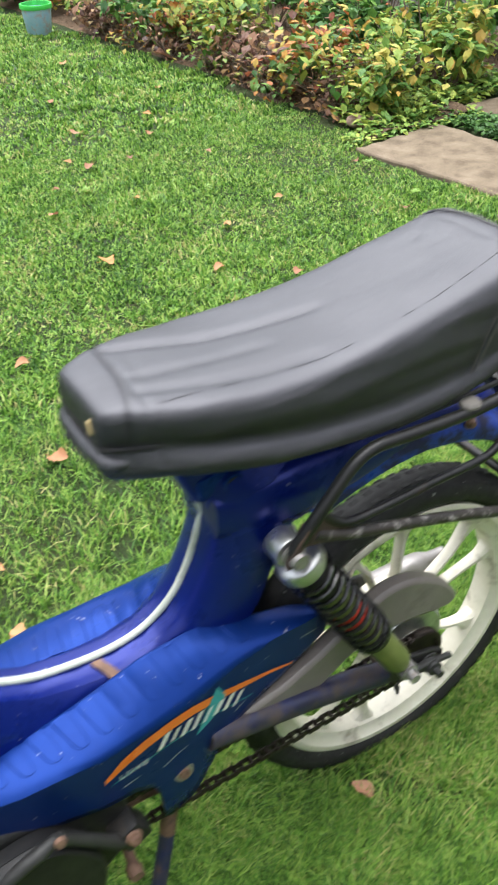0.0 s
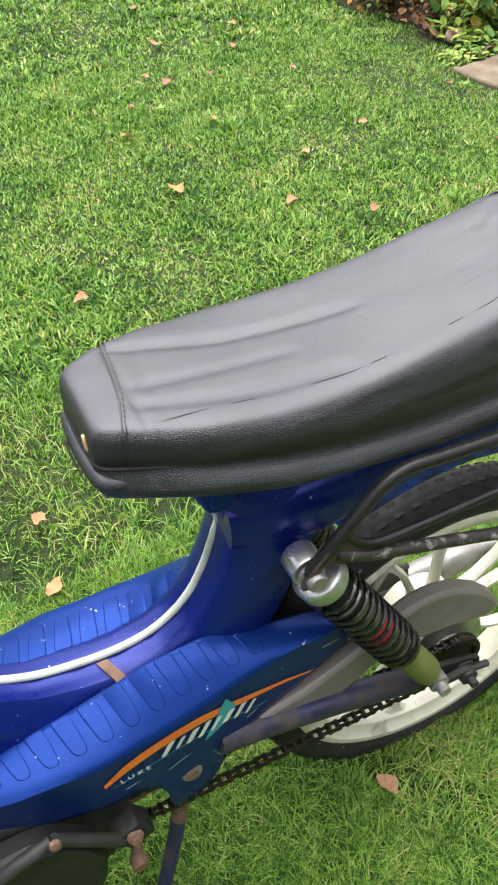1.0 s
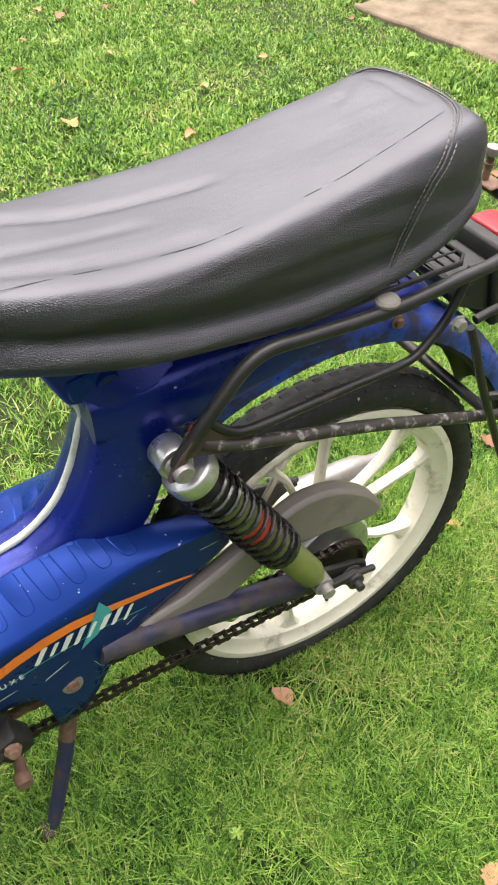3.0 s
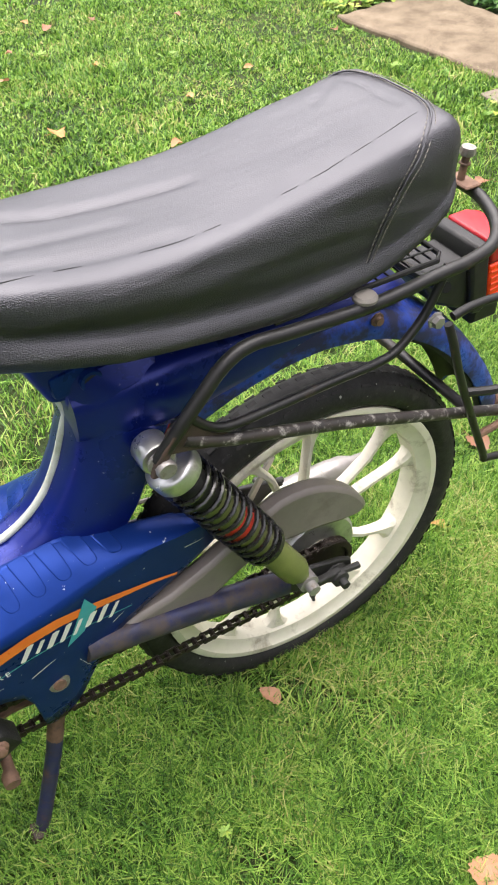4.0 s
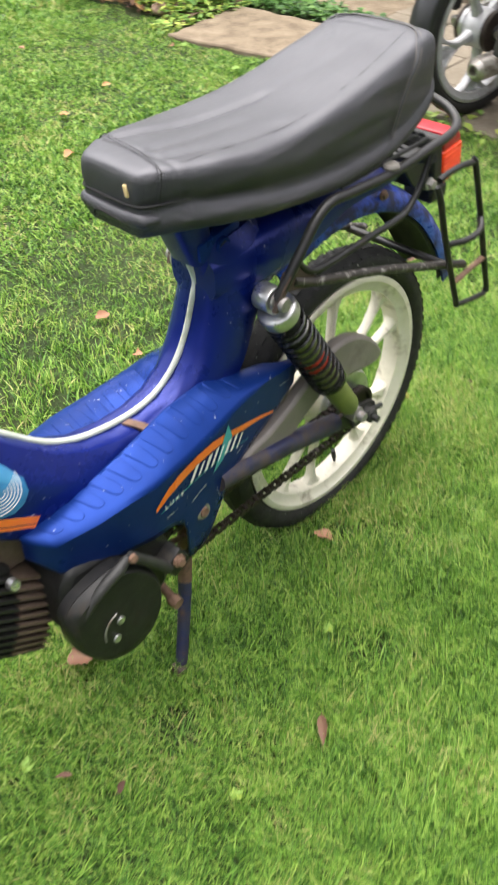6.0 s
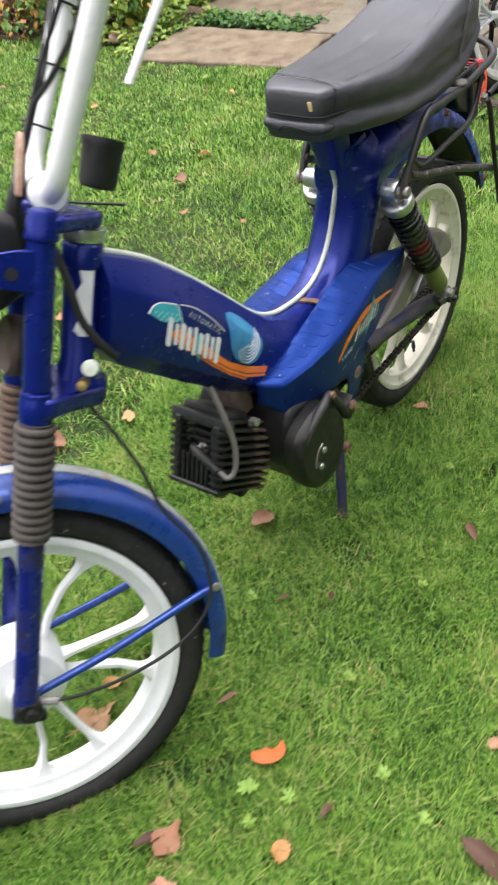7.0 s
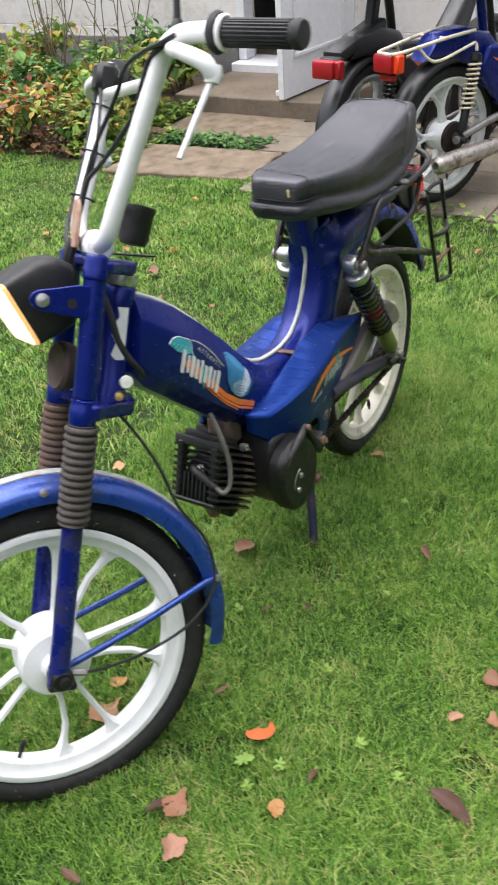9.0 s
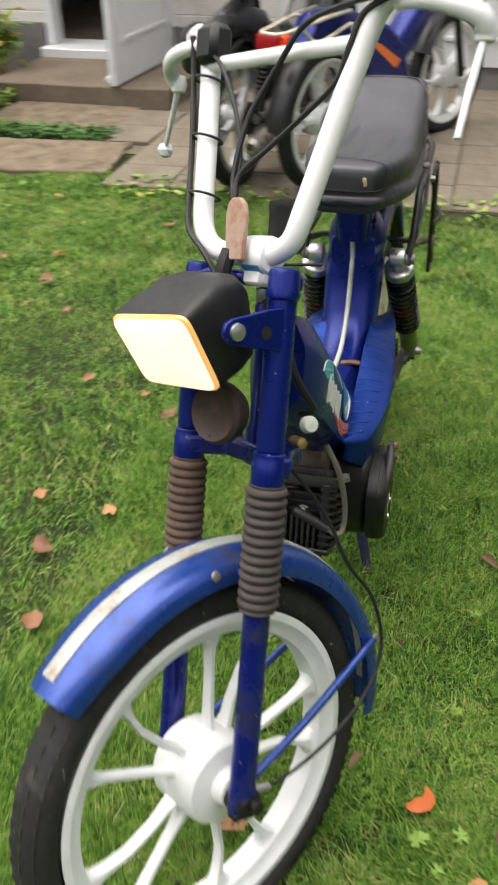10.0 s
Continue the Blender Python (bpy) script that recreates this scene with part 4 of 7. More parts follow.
for lo, hi, stop in ((0.0, 0.50, 6), (0.58, 0.80, 6), (0.88, 1.0, 5)):
    edge = [[(u[0] + (v[0] - u[0]) * f, u[1] + (v[1] - u[1]) * f) for u, v in STREAK[:stop]] for f in (lo, hi)]
    on_spine("orange_stripe", edge[0] + edge[1][::-1], ORANGE, "orange streak decal", 0.0012)
on_spine("fan_decal", [(-0.822, 0.422), (-0.812, 0.427), (-0.798, 0.424), (-0.784, 0.415), (-0.771, 0.403), (-0.772, 0.384), (-0.790, 0.390), (-0.806, 0.402)], TEAL, "teal fan decal with pale dots", 0.0016)
spine_line("fan_outline", ((-0.822, 0.422), (-0.812, 0.427), (-0.798, 0.424), (-0.784, 0.415), (-0.771, 0.403), (-0.771, 0.372)), 0.0008, 0.0008, "thin white outline")
dots = Geo()
for i in range(5):
    for j in range(3):
        x, z = -0.811 + 0.0082 * i + 0.003 * j, 0.418 - 0.0055 * i - 0.0068 * j
        dots.lathe([(0.0018, 0.0), (0.0018, 0.0005), (0.0, 0.0005)], (x, -spine_side(x, z) - 0.0009, z), (0, -1, 0), 8)
part("decal_dots", dots, LIGHTDOT, spine_ob, "small pale dots")
on_spine("fan_decal", [(-0.757, 0.340), (-0.742, 0.344), (-0.752, 0.306)], TEAL, "", 0.0018)
RINGED = [(-0.672, 0.334), (-0.655, 0.326), (-0.636, 0.308), (-0.618, 0.284), (-0.605, 0.262), (-0.606, 0.246), (-0.616, 0.234), (-0.630, 0.229), (-0.646, 0.233), (-0.662, 0.246), (-0.676, 0.264), (-0.682, 0.284), (-0.680, 0.310)]
on_spine("ring_decal", RINGED, RINGBLUE, "blue decal with white rings", 0.0036)
on_spine("ring_decal", [(-0.672, 0.332), (-0.655, 0.325), (-0.637, 0.307), (-0.620, 0.284), (-0.607, 0.262), (-0.622, 0.268), (-0.640, 0.284), (-0.658, 0.306)], LIGHTBLUE, "", 0.0044)
for k in range(6):
    r = 0.006 + 0.0048 * k
    spine_line("decal_ring", [(-0.640 + r * 0.95 * math.cos(w), 0.268 + r * math.sin(w)) for w in np.linspace(-3.3, 0.25, 16)], 0.0006, 0.0030)
for k in range(9):
    px, pz = -0.796 + 0.0105 * k, 0.381 - 0.0101 * k
    w, h = (0.0044, 0.0032, 0.0050)[k % 3], (0.0180, 0.0135, 0.0165, 0.0150)[k % 4]
    dx, dz, ux, uz = 0.72, -0.69, 0.40, 0.91
    on_spine("maker_mark", [(px - w * dx - h * ux, pz - w * dz - h * uz), (px - 1.1 * h * ux, pz - 1.1 * h * uz), (px + 0.8 * w * dx - h * ux, pz + 0.8 * w * dz - h * uz), (px + w * dx + 0.92 * h * ux, pz + w * dz + 0.92 * h * uz), (px + 1.06 * h * ux, pz + 1.06 * h * uz), (px - w * dx + h * ux, pz - w * dz + h * uz)], DECALWHITE, "white slanted brush bar of the maker's mark", 0.0030)
m_auto = Matrix.Translation((-0.728, -0.0522, 0.354)) @ Matrix.Rotation(radians(90), 4, "X") @ Matrix.Rotation(radians(-48), 4, "Z")
part("lettering", text_geo("A U T O M A T I C", 0.0105, m_auto), DECALWHITE, spine_ob, "small white lettering")
spine_line("arc_decal", ((-0.764, 0.402), (-0.738, 0.382), (-0.712, 0.352), (-0.690, 0.318)), 0.0008, 0.0008)

# -- seat --
SEAT = [(-0.3975, 0.530, 0.477, 0.040), (-0.3955, 0.5385, 0.471, 0.0475), (-0.390, 0.5435, 0.4685, 0.0530), (-0.376, 0.5455, 0.4675, 0.0610), (-0.3515, 0.5450, 0.4668, 0.0735), (-0.3082, 0.5410, 0.4608, 0.0872), (-0.2503, 0.5362, 0.4516, 0.0962), (-0.1924, 0.5352, 0.4431, 0.0970),
        (-0.1346, 0.5385, 0.4356, 0.0958), (-0.0767, 0.5465, 0.4325, 0.0952), (-0.0189, 0.5575, 0.4345, 0.0942), (0.0293, 0.5665, 0.4449, 0.0920), (0.0679, 0.5740, 0.4618, 0.0900), (0.0949, 0.5765, 0.4804, 0.0872), (0.1085, 0.5690, 0.4990, 0.0790), (0.1165, 0.5520, 0.5150, 0.0610)]
fine, wide = spline([Vector(q[:3]) for q in SEAT], [q[3] for q in SEAT], 8)
SKIN = [(q.x, q.y, q.z, w) for q, w in zip(fine, wide)]
HALF = [(0.0, -1.0), (0.70, -1.0), (0.84, -0.965), (0.93, -0.88), (0.99, -0.76), (1.02, -0.60), (1.02, -0.44), (0.985, -0.26), (0.935, -0.10), (0.928, 0.06), (0.955, 0.26), (0.970, 0.46), (0.965, 0.64), (0.940, 0.80), (0.890, 0.92), (0.80, 0.985), (0.66, 1.01), (0.40, 1.02), (0.18, 1.02), (0.0, 1.02)]


def seat_ring(x, zt, zb, hw, n=2, grow=0.0, waist=-0.02, pinch=1.0):
    """The seat's section: a lower roll, a shallow waist and a flat top with firm shoulders."""
    def shift(b):
        return -1 + (b + 1) * (waist + 1) / 0.98 if b < -0.02 else 1 - (1 - b) * (1 - waist) / 1.02
    shaped = [(a + (1 - pinch) * 0.06 * math.exp(-((b + 0.02) / 0.22) ** 2), shift(b)) for a, b in HALF]
    side, _ = spline([Vector((a, b, 0)) for a, b in shaped], [1] * len(HALF), max(2, n // 20))
    mid, half = (zt + zb) / 2, (zt - zb) / 2
    right = [(x, p.x * hw + (grow if p.x > 0.01 else 0.0), mid + half * p.y + grow * (1 if p.y > 0 else -1)) for p in side]
    return right + [(a, -b, c) for a, b, c in right[-2:0:-1]]


def waist_of(x):
    """Where the side's fold runs, high at the nose and sinking to the rear, and how deep it is."""
    return float(np.interp(x, [-0.40, -0.35, -0.28, -0.20, -0.10, 0.0], [0.02, 0.02, -0.12, -0.28, -0.38, -0.40])), float(np.interp(x, [-0.40, -0.22, -0.05, 0.05], [1.25, 1.15, 0.75, 0.35]))


def interp_seat(x):
    cols = list(zip(*SKIN))
    return [float(np.interp(x, cols[0], cols[i])) for i in (1, 2, 3)]


# long creases of the slack cover: (x, y) from the nose rearwards, depth and half width
FURROWS = [([(-0.350, 0.052), (-0.300, 0.037), (-0.255, 0.028), (-0.190, 0.020), (-0.120, 0.012)], 0.0040, 0.0055), ([(-0.356, -0.034), (-0.285, -0.050), (-0.247, -0.056), (-0.170, -0.060)], 0.0026, 0.0060),
           ([(-0.350, -0.010), (-0.300, -0.012), (-0.265, -0.014), (-0.20, -0.018)], 0.0022, 0.0070), ([(0.020, 0.034), (0.045, 0.050), (0.070, 0.064)], 0.0022, 0.0035), ([(0.064, 0.064), (0.078, 0.020), (0.072, -0.018)], 0.0012, 0.0035)]


def slack(x, y, z, zt):
    """The cover's sag on the top face: long creases, a hollow between them and fine unevenness."""
    if z < zt - 0.012:
        return 0.0
    d = 0.0
    for line, deep, wide_ in FURROWS:
        for (x0, y0), (x1, y1) in zip(line, line[1:]):
            ux, uy = x1 - x0, y1 - y0
            t = min(1.0, max(0.0, ((x - x0) * ux + (y - y0) * uy) / (ux * ux + uy * uy)))
            q = math.hypot(x - x0 - t * ux, y - y0 - t * uy)
            fade = float(np.interp(x, [line[0][0] - 0.004, line[0][0] + 0.01, line[-1][0] - 0.02, line[-1][0] + 0.004], [0, 1, 1, 0])) if line[0][0] < line[-1][0] else 1.0
            d = max(d, deep * fade * math.exp(-(q / wide_) ** 2))
    return -d + 0.0016 * noise.noise(Vector((x * 12, y * 22, 4.0)))


rings = []
lo, hi = SKIN[0][0], SKIN[-1][0]
for x in sorted([q[0] for q in SKIN if q[0] < -0.37 or q[0] > 0.08] + list(np.linspace(-0.368, 0.078, 110))):
    zt, zb, hw = interp_seat(x)
    w, deep = waist_of(x)
    ring = seat_ring(x, zt, zb, hw, 80, 0.0, w, deep)
    tuck = 0.004 * math.exp(-((x + 0.352) / 0.004) ** 2) + 0.0015 * math.exp(-((x + 0.335) / 0.01) ** 2)
    rings.append([(a, b * (1 - 0.2 * tuck / 0.01 * (0.3 if c > zb + 0.02 else 0.0)) + 0.0018 * noise.noise(Vector((a * 9, c * 60, 2.0 if b > 0 else 7.0))) * (1 if c < zt - 0.012 else 0), c + slack(a, b, c, zt) - (0.4 * tuck if c > zt - 0.012 else 0)) for a, b, c in ring])
seat = part("seat", Geo().loft(rings), VINYL, moped, "long black grained vinyl seat with stitched seams", sharp=80)


def on_seat(x, y=None, z=None, sign=-1):
    """The point of the seat's skin over (x, y), or beside (x, z)."""
    zt, zb, hw = interp_seat(x)
    w, deep = waist_of(x)
    ring = seat_ring(x, zt, zb, hw, 160, 0.0012, w, deep)
    if z is None:
        upper = sorted((p for p in ring if p[2] > (zt + zb) / 2), key=lambda p: p[1])
        return tuple(float(np.interp(y, [p[1] for p in upper], [p[q] for p in upper])) if q != 1 else y for q in range(3))
    return min((p for p in ring if p[1] * sign > 0), key=lambda p: abs(p[2] - z))


def seam_line(pts):
    half = [on_seat(x, y=y) if z is None else on_seat(x, z=z) for x, y, z in pts]
    return half + [(x, -y, z) for x, y, z in half[::-1]]


nose_seam = [on_seat(-0.376, z=0.482), on_seat(-0.378, z=0.505), on_seat(-0.3765, z=0.528), on_seat(-0.372, y=-0.054), on_seat(-0.362, y=-0.018), on_seat(-0.356, y=0.025), on_seat(-0.352, y=0.060), on_seat(-0.354, z=0.520, sign=1), on_seat(-0.356, z=0.490, sign=1)]
tail_seam = seam_line([(0.000, None, 0.468), (0.009, None, 0.486), (0.021, None, 0.512), (0.036, None, 0.538), (0.052, None, 0.556), (0.074, -0.070, None), (0.088, -0.052, None), (0.096, -0.030, None), (0.098, -0.008, None)])
for pts, thread, thick, rows in ((nose_seam, BLACK, 0.0005, (0.0035,)), (tail_seam, GREYPLASTIC, 0.0011, (-0.0045, 0.0045))):
    line, _ = spline([Vector(p) for p in pts], [1] * len(pts), 6)
    part("seam", Geo().tube(line, thick, 6, 1), VINYL, seat, "raised seat seam")
    for off in rows:
        st = Geo()
        for i in range(0, len(line) - 1):
            a, b = line[i], line[i + 1]
            t = (b - a).normalized()
            out = Vector((0, a.y, a.z - 0.50)).normalized()
            move = t.cross(out) * off + out * 0.0006
            st.tube([a + (b - a) * 0.12 + move, a + (b - a) * 0.72 + move], 0.0006, 4, 1)
        tagged(part("stitching", st, thread, seat), kind="stuff")
CREASE = [(-0.300, -0.060), (-0.179, -0.068), (-0.034, -0.063), (0.081, -0.047)]
for x0, x1 in ((-0.345, -0.300), (-0.285, -0.262), (-0.215, -0.165), (-0.158, -0.140), (-0.080, -0.062), (-0.050, -0.010), (-0.004, 0.022), (0.028, 0.078)):
    pts = []
    for x in np.linspace(x0, x1, 6):
        zt, zb, hw = interp_seat(x)
        y = float(np.interp(x, [q[0] for q in CREASE], [q[1] for q in CREASE]))
        pts.append(Vector(on_seat(x, y=y)) + Vector((0, 0, slack(x, y, zt, zt) - 0.0011)))
    part("top_crease", Geo().tube(pts, [0.0001, 0.0002, 0.0003, 0.0003, 0.0002, 0.0001], 6, 2), HOLESHADE, seat, "dark dashed crease line")
part("seat_pan", Geo().loft([rounded(hw - 0.012, (x, zb + 0.02), (x, zb - 0.004), 4) for x, zt, zb, hw in SEAT[3:-2]]), BLACK, seat)
part("seat_tag", Geo().box((0.004, 0.006, 0.014), (-0.3975, -0.031, 0.523), Matrix.Rotation(radians(-12), 4, "X"), bevel=0.001), mat("yellowed_foam", (0.55, 0.42, 0.2), None, 0.8), seat, "yellow foam showing through a tear")
FOLD = [(-0.345, -0.0735, 0.5075), (-0.376, -0.0590, 0.5075), (-0.390, -0.0515, 0.5075), (-0.3960, -0.043, 0.5075), (-0.3985, -0.02, 0.507), (-0.3985, 0.02, 0.5075), (-0.3960, 0.043, 0.5075), (-0.390, 0.0515, 0.5075), (-0.376, 0.0590, 0.5075)]
# the fold's shade is drawn as a near-black tube
part("front_crease", Geo().tube(FOLD, [0.0004] + [0.0017] * 7 + [0.0006], 6, 4), HOLESHADE, seat, "dark fold across the front of the seat")
part("lower_fold", Geo().tube([(x + (0.003 if x < -0.39 else 0.0), y * 0.97, 0.491) for x, y, z in FOLD[1:]], [0.004, 0.0080, 0.0095, 0.0095, 0.0095, 0.0095, 0.0080, 0.004], 12, 5), VINYL, seat, "puffed lower edge of the nose")
part("tear", Geo().tube([(-0.4030, 0.022, 0.481), (-0.4055, 0.020, 0.487), (-0.4075, 0.010, 0.4945), (-0.4075, -0.014, 0.4930), (-0.4060, -0.040, 0.489)], [0.0006, 0.0012, 0.0013, 0.0010, 0.0004], 6, 4), HOLESHADE, seat, "torn edge in the vinyl")


# -- shock absorbers --
def make_shock(s):
    top, low = Vector((-0.228, s * 0.076, 0.330)), Vector((-0.062, s * 0.104, 0.050))
    d = (low - top).normalized()
    L = (low - top).length
    tube = Geo().lathe([(0.0165, 0.200), (0.0190, 0.205), (0.0190, 0.296), (0.0175, 0.302), (0.012, 0.304), (0.011, 0.316)], top, d, 24)
    ob = part("shock_absorber", tube, OLIVE, moped, "shock absorber with black spring and olive green leg")
    part("eye", Geo().lathe([(0.010, -0.013), (0.0175, -0.013), (0.0185, -0.011), (0.0185, 0.011), (0.0175, 0.013), (0.010, 0.013)], top, (0, 1, 0), 24, True), ALU, ob, "polished alloy eye")
    part("cap", Geo().lathe([(0.011, 0.012), (0.012, 0.023), (0.025, 0.024), (0.0275, 0.026), (0.028, 0.028), (0.028, 0.042), (0.0265, 0.045), (0.018, 0.046)], top, d, 32), ALU, ob, "round alloy spring cap")
    # the shade inside the upper coils is put into the damper's black top
    part("damper_top_shade", Geo().lathe([(0.019, 0.045), (0.019, 0.100), (0.0182, 0.101)], top, d, 20), BLACK, ob)
    part("damper_body", Geo().lathe([(0.0175, 0.100), (0.0180, 0.102), (0.0180, 0.210)], top, d, 20), OLIVE, ob)
    side, turns = d.orthogonal().normalized(), 11.5
    u = d.cross(side)
    coil = []
    for i in range(int(turns * 16) + 1):
        w = 2 * math.pi * i / 16
        coil.append(top + d * (0.050 + 0.165 * (i / (turns * 16)) ** 1.06) + (side * math.cos(w) + u * math.sin(w)) * 0.0258)
    part("spring", Geo().tube(coil, 0.0029, 7, 1), SPRING, ob, "glossy black coil spring")
    part("band", Geo().lathe([(0.0160, 0.146), (0.0192, 0.147), (0.0194, 0.158), (0.0192, 0.171), (0.0160, 0.172)], top, d, 20), REDBAND, ob, "red band")
    part("lower_collar", Geo().lathe([(0.018, 0.214), (0.0265, 0.215), (0.0270, 0.221), (0.0225, 0.226), (0.018, 0.227)], top, d, 28), SPRING, ob)
    part("bolt", Geo().lathe([(0.0, 0.032), (0.009, 0.032), (0.0105, 0.030), (0.0105, 0.020), (0.014, 0.019), (0.014, 0.015)], top, (0, s, 0), 12), STEEL, ob, "plated steel bolt")
    part("lower_eye", Geo().lathe([(0.006, -0.011), (0.013, -0.011), (0.013, 0.011), (0.006, 0.011)], low, (0, 1, 0), 18, True), STEEL, ob)
    part("lower_bolt", Geo().lathe([(0.0, 0.024), (0.008, 0.023), (0.0085, 0.012), (0.011, 0.011)], low, (0, s, 0), 10), STEEL, ob)
    return ob


make_shock(-1)
make_shock(1)

# -- rear suspension, chain and axle --
for s in (-1, 1):
    sw = part("swing_arm", Geo().tube([(-0.335, s * 0.070, 0.075), (-0.20, s * 0.073, 0.050), (-0.075, s * 0.078, 0.022)], 0.0165, 16, 4), SWING, moped, "dirty blue swing arm tube")
    part("axle_plate", Geo().slab([(-0.082, 0.036), (-0.040, 0.034), (0.010, 0.020), (0.026, 0.010), (0.028, -0.008), (0.018, -0.018), (-0.020, -0.015), (-0.060, 0.000), (-0.084, 0.010)], 1, s * 0.078, s * 0.086), BLACKTUBE, sw, bevel=0.002)
    part("axle_nut", Geo().lathe([(0.0, 0.112), (0.006, 0.112), (0.0065, 0.102), (0.012, 0.101), (0.013, 0.089), (0.017, 0.088), (0.017, 0.085)], (0, 0, 0), (0, s, 0), 12), FADEDBLACK, sw)
    part("chain_tensioner", Geo().box((0.05, 0.010, 0.012), (-0.022, s * 0.092, 0.008), bevel=0.002).lathe([(0.0, 0.03), (0.005, 0.03), (0.005, 0.0)], (0.004, s * 0.092, 0.006), (1, 0, -0.2), 8), FADEDBLACK, sw)
sprocket = Geo()
teeth = 19
sprocket.slab([((0.037 if i % 2 else 0.032) * math.cos(math.pi * i / teeth), (0.037 if i % 2 else 0.032) * math.sin(math.pi * i / teeth)) for i in range(2 * teeth)], 1, -0.066, -0.062)
part("sprocket", sprocket, CHAINMAT, moped, "oily rear chain sprocket")


def chain_path():
    a, b = Vector((0, 0, 0)), Vector((-0.470, 0, 0.006))
    ra, rb = 0.035, 0.034
    out = []
    for t in np.linspace(math.radians(97), math.radians(-83), 20):
        out.append(a + Vector((math.cos(t), 0, math.sin(t))) * ra)
    for t in np.linspace(-math.radians(83), -math.radians(263), 10):
        out.append(b + Vector((math.cos(t), 0, math.sin(t))) * rb)
    dense, k = [], len(out)
    for i in range(k):
        p, q = out[i], out[(i + 1) % k]
        m = max(1, int((q - p).length / 0.0127))
        dense += [p + (q - p) * (j / m) for j in range(m)]
    return dense


links = Geo()
cp = chain_path()
for i, p in enumerate(cp):
    q = cp[(i + 1) % len(cp)]
    d = q - p
    rot = Matrix.Rotation(-math.atan2(d.z, d.x), 4, "Y")
    wide = 0.0052 if i % 2 else 0.0036
    for s in (-1, 1):
        links.box((0.0135, 0.0014, 0.0095), (p + q) / 2 + Vector((0, -0.064 + s * wide, 0)), rot, 0.002)
    links.lathe([(0.0038, -0.0068), (0.0038, 0.0068)], p + Vector((0, -0.064, 0)), (0, 1, 0), 8)
part("chain", links, CHAINMAT, moped, "greasy roller drive chain")
guard = [(0.054, 0.088), (0.050, 0.098), (0.038, 0.116), (0.022, 0.133), (-0.004, 0.152), (-0.022, 0.161), (-0.040, 0.166), (-0.060, 0.168), (-0.078, 0.166), (-0.100, 0.157), (-0.135, 0.138), (-0.175, 0.116), (-0.225, 0.094), (-0.290, 0.082), (-0.320, 0.074), (-0.310, 0.052), (-0.240, 0.042), (-0.180, 0.052), (-0.135, 0.080), (-0.098, 0.098), (-0.050, 0.092), (-0.018, 0.088), (0.014, 0.080), (0.042, 0.078)]
part("chain_guard", Geo().slab(guard, 1, -0.074, -0.050), GUARDGREY, moped, "worn grey-brown chain guard", bevel=0.006)
part("muffler", Geo().lathe([(0.010, -0.34), (0.012, -0.30), (0.020, -0.24), (0.022, -0.22), (0.022, 0.14), (0.020, 0.17), (0.012, 0.19), (0.010, 0.22), (0.008, 0.22), (0.008, 0.19)], (-0.02, 0.098, -0.040), (1, 0, -0.02), 28), STEEL, moped, "stained silver exhaust silencer")
part("exhaust_pipe", Geo().tube([(-0.36, 0.098, -0.034), (-0.50, 0.080, -0.045), (-0.62, 0.040, -0.040), (-0.70, 0.0, -0.005), (-0.715, 0.0, 0.03)], 0.0115, 12, 5), RUST, moped, "rusty exhaust pipe")
part("brake_arm", Geo().box((0.012, 0.006, 0.085), (-0.02, 0.070, 0.045), Matrix.Rotation(0.5, 4, "Y"), 0.002).tube([(-0.04, 0.074, 0.082), (-0.14, 0.078, 0.085), (-0.26, 0.07, 0.12)], 0.003, 6, 4), STEEL, moped)

# -- rear mudguard --
rings = []
for k in range(26):
    a = radians(23 + 95 * k / 25)
    ring = []
    R0 = float(np.interp(k, [0, 6, 12, 18, 25], [0.326, 0.338, 0.360, 0.376, 0.384]))
    for y, dr in ((-0.046, -0.034), (-0.047, -0.020), (-0.040, -0.006), (-0.020, 0.0), (0.0, 0.002), (0.020, 0.0), (0.040, -0.006), (0.047, -0.020), (0.046, -0.034), (0.042, -0.034), (0.043, -0.020), (0.036, -0.010), (0.0, -0.003), (-0.036, -0.010), (-0.043, -0.020), (-0.042, -0.034)):
        ring.append(((R0 + dr) * math.cos(a), y, (R0 + dr) * math.sin(a)))
    rings.append(ring)
rear_guard = part("rear_mudguard", Geo().loft(rings), TAILBLUE, moped, "scraped blue rear mudguard with dark grime", sharp=60)
# a second skin along the inside of the mudguard, plain black
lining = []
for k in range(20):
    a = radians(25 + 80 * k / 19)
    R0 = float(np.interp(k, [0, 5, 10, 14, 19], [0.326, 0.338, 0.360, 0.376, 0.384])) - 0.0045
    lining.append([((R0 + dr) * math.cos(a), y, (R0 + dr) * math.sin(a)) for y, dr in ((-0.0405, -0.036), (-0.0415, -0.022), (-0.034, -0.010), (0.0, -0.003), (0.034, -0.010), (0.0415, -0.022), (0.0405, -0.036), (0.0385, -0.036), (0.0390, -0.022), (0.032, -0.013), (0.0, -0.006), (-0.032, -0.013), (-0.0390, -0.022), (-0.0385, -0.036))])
part("guard_lining", Geo().loft(lining), BLACK, rear_guard, "black inside of the mudguard", sharp=60)
part("bolt", Geo().lathe([(0.0082, 0.0), (0.0082, 0.002), (0.0055, 0.003), (0.005, 0.007), (0.0, 0.008)], (0.058, -0.046, 0.356), (0, -1, 0), 14), RUST, rear_guard, "rusty bolt with a washer")
part("guard_clip", Geo().box((0.018, 0.030, 0.016), (0.298, -0.030, 0.128), Matrix.Rotation(0.5, 4, "Y"), 0.004, 2), RUST, rear_guard, "rusty clip at the mudguard's end")

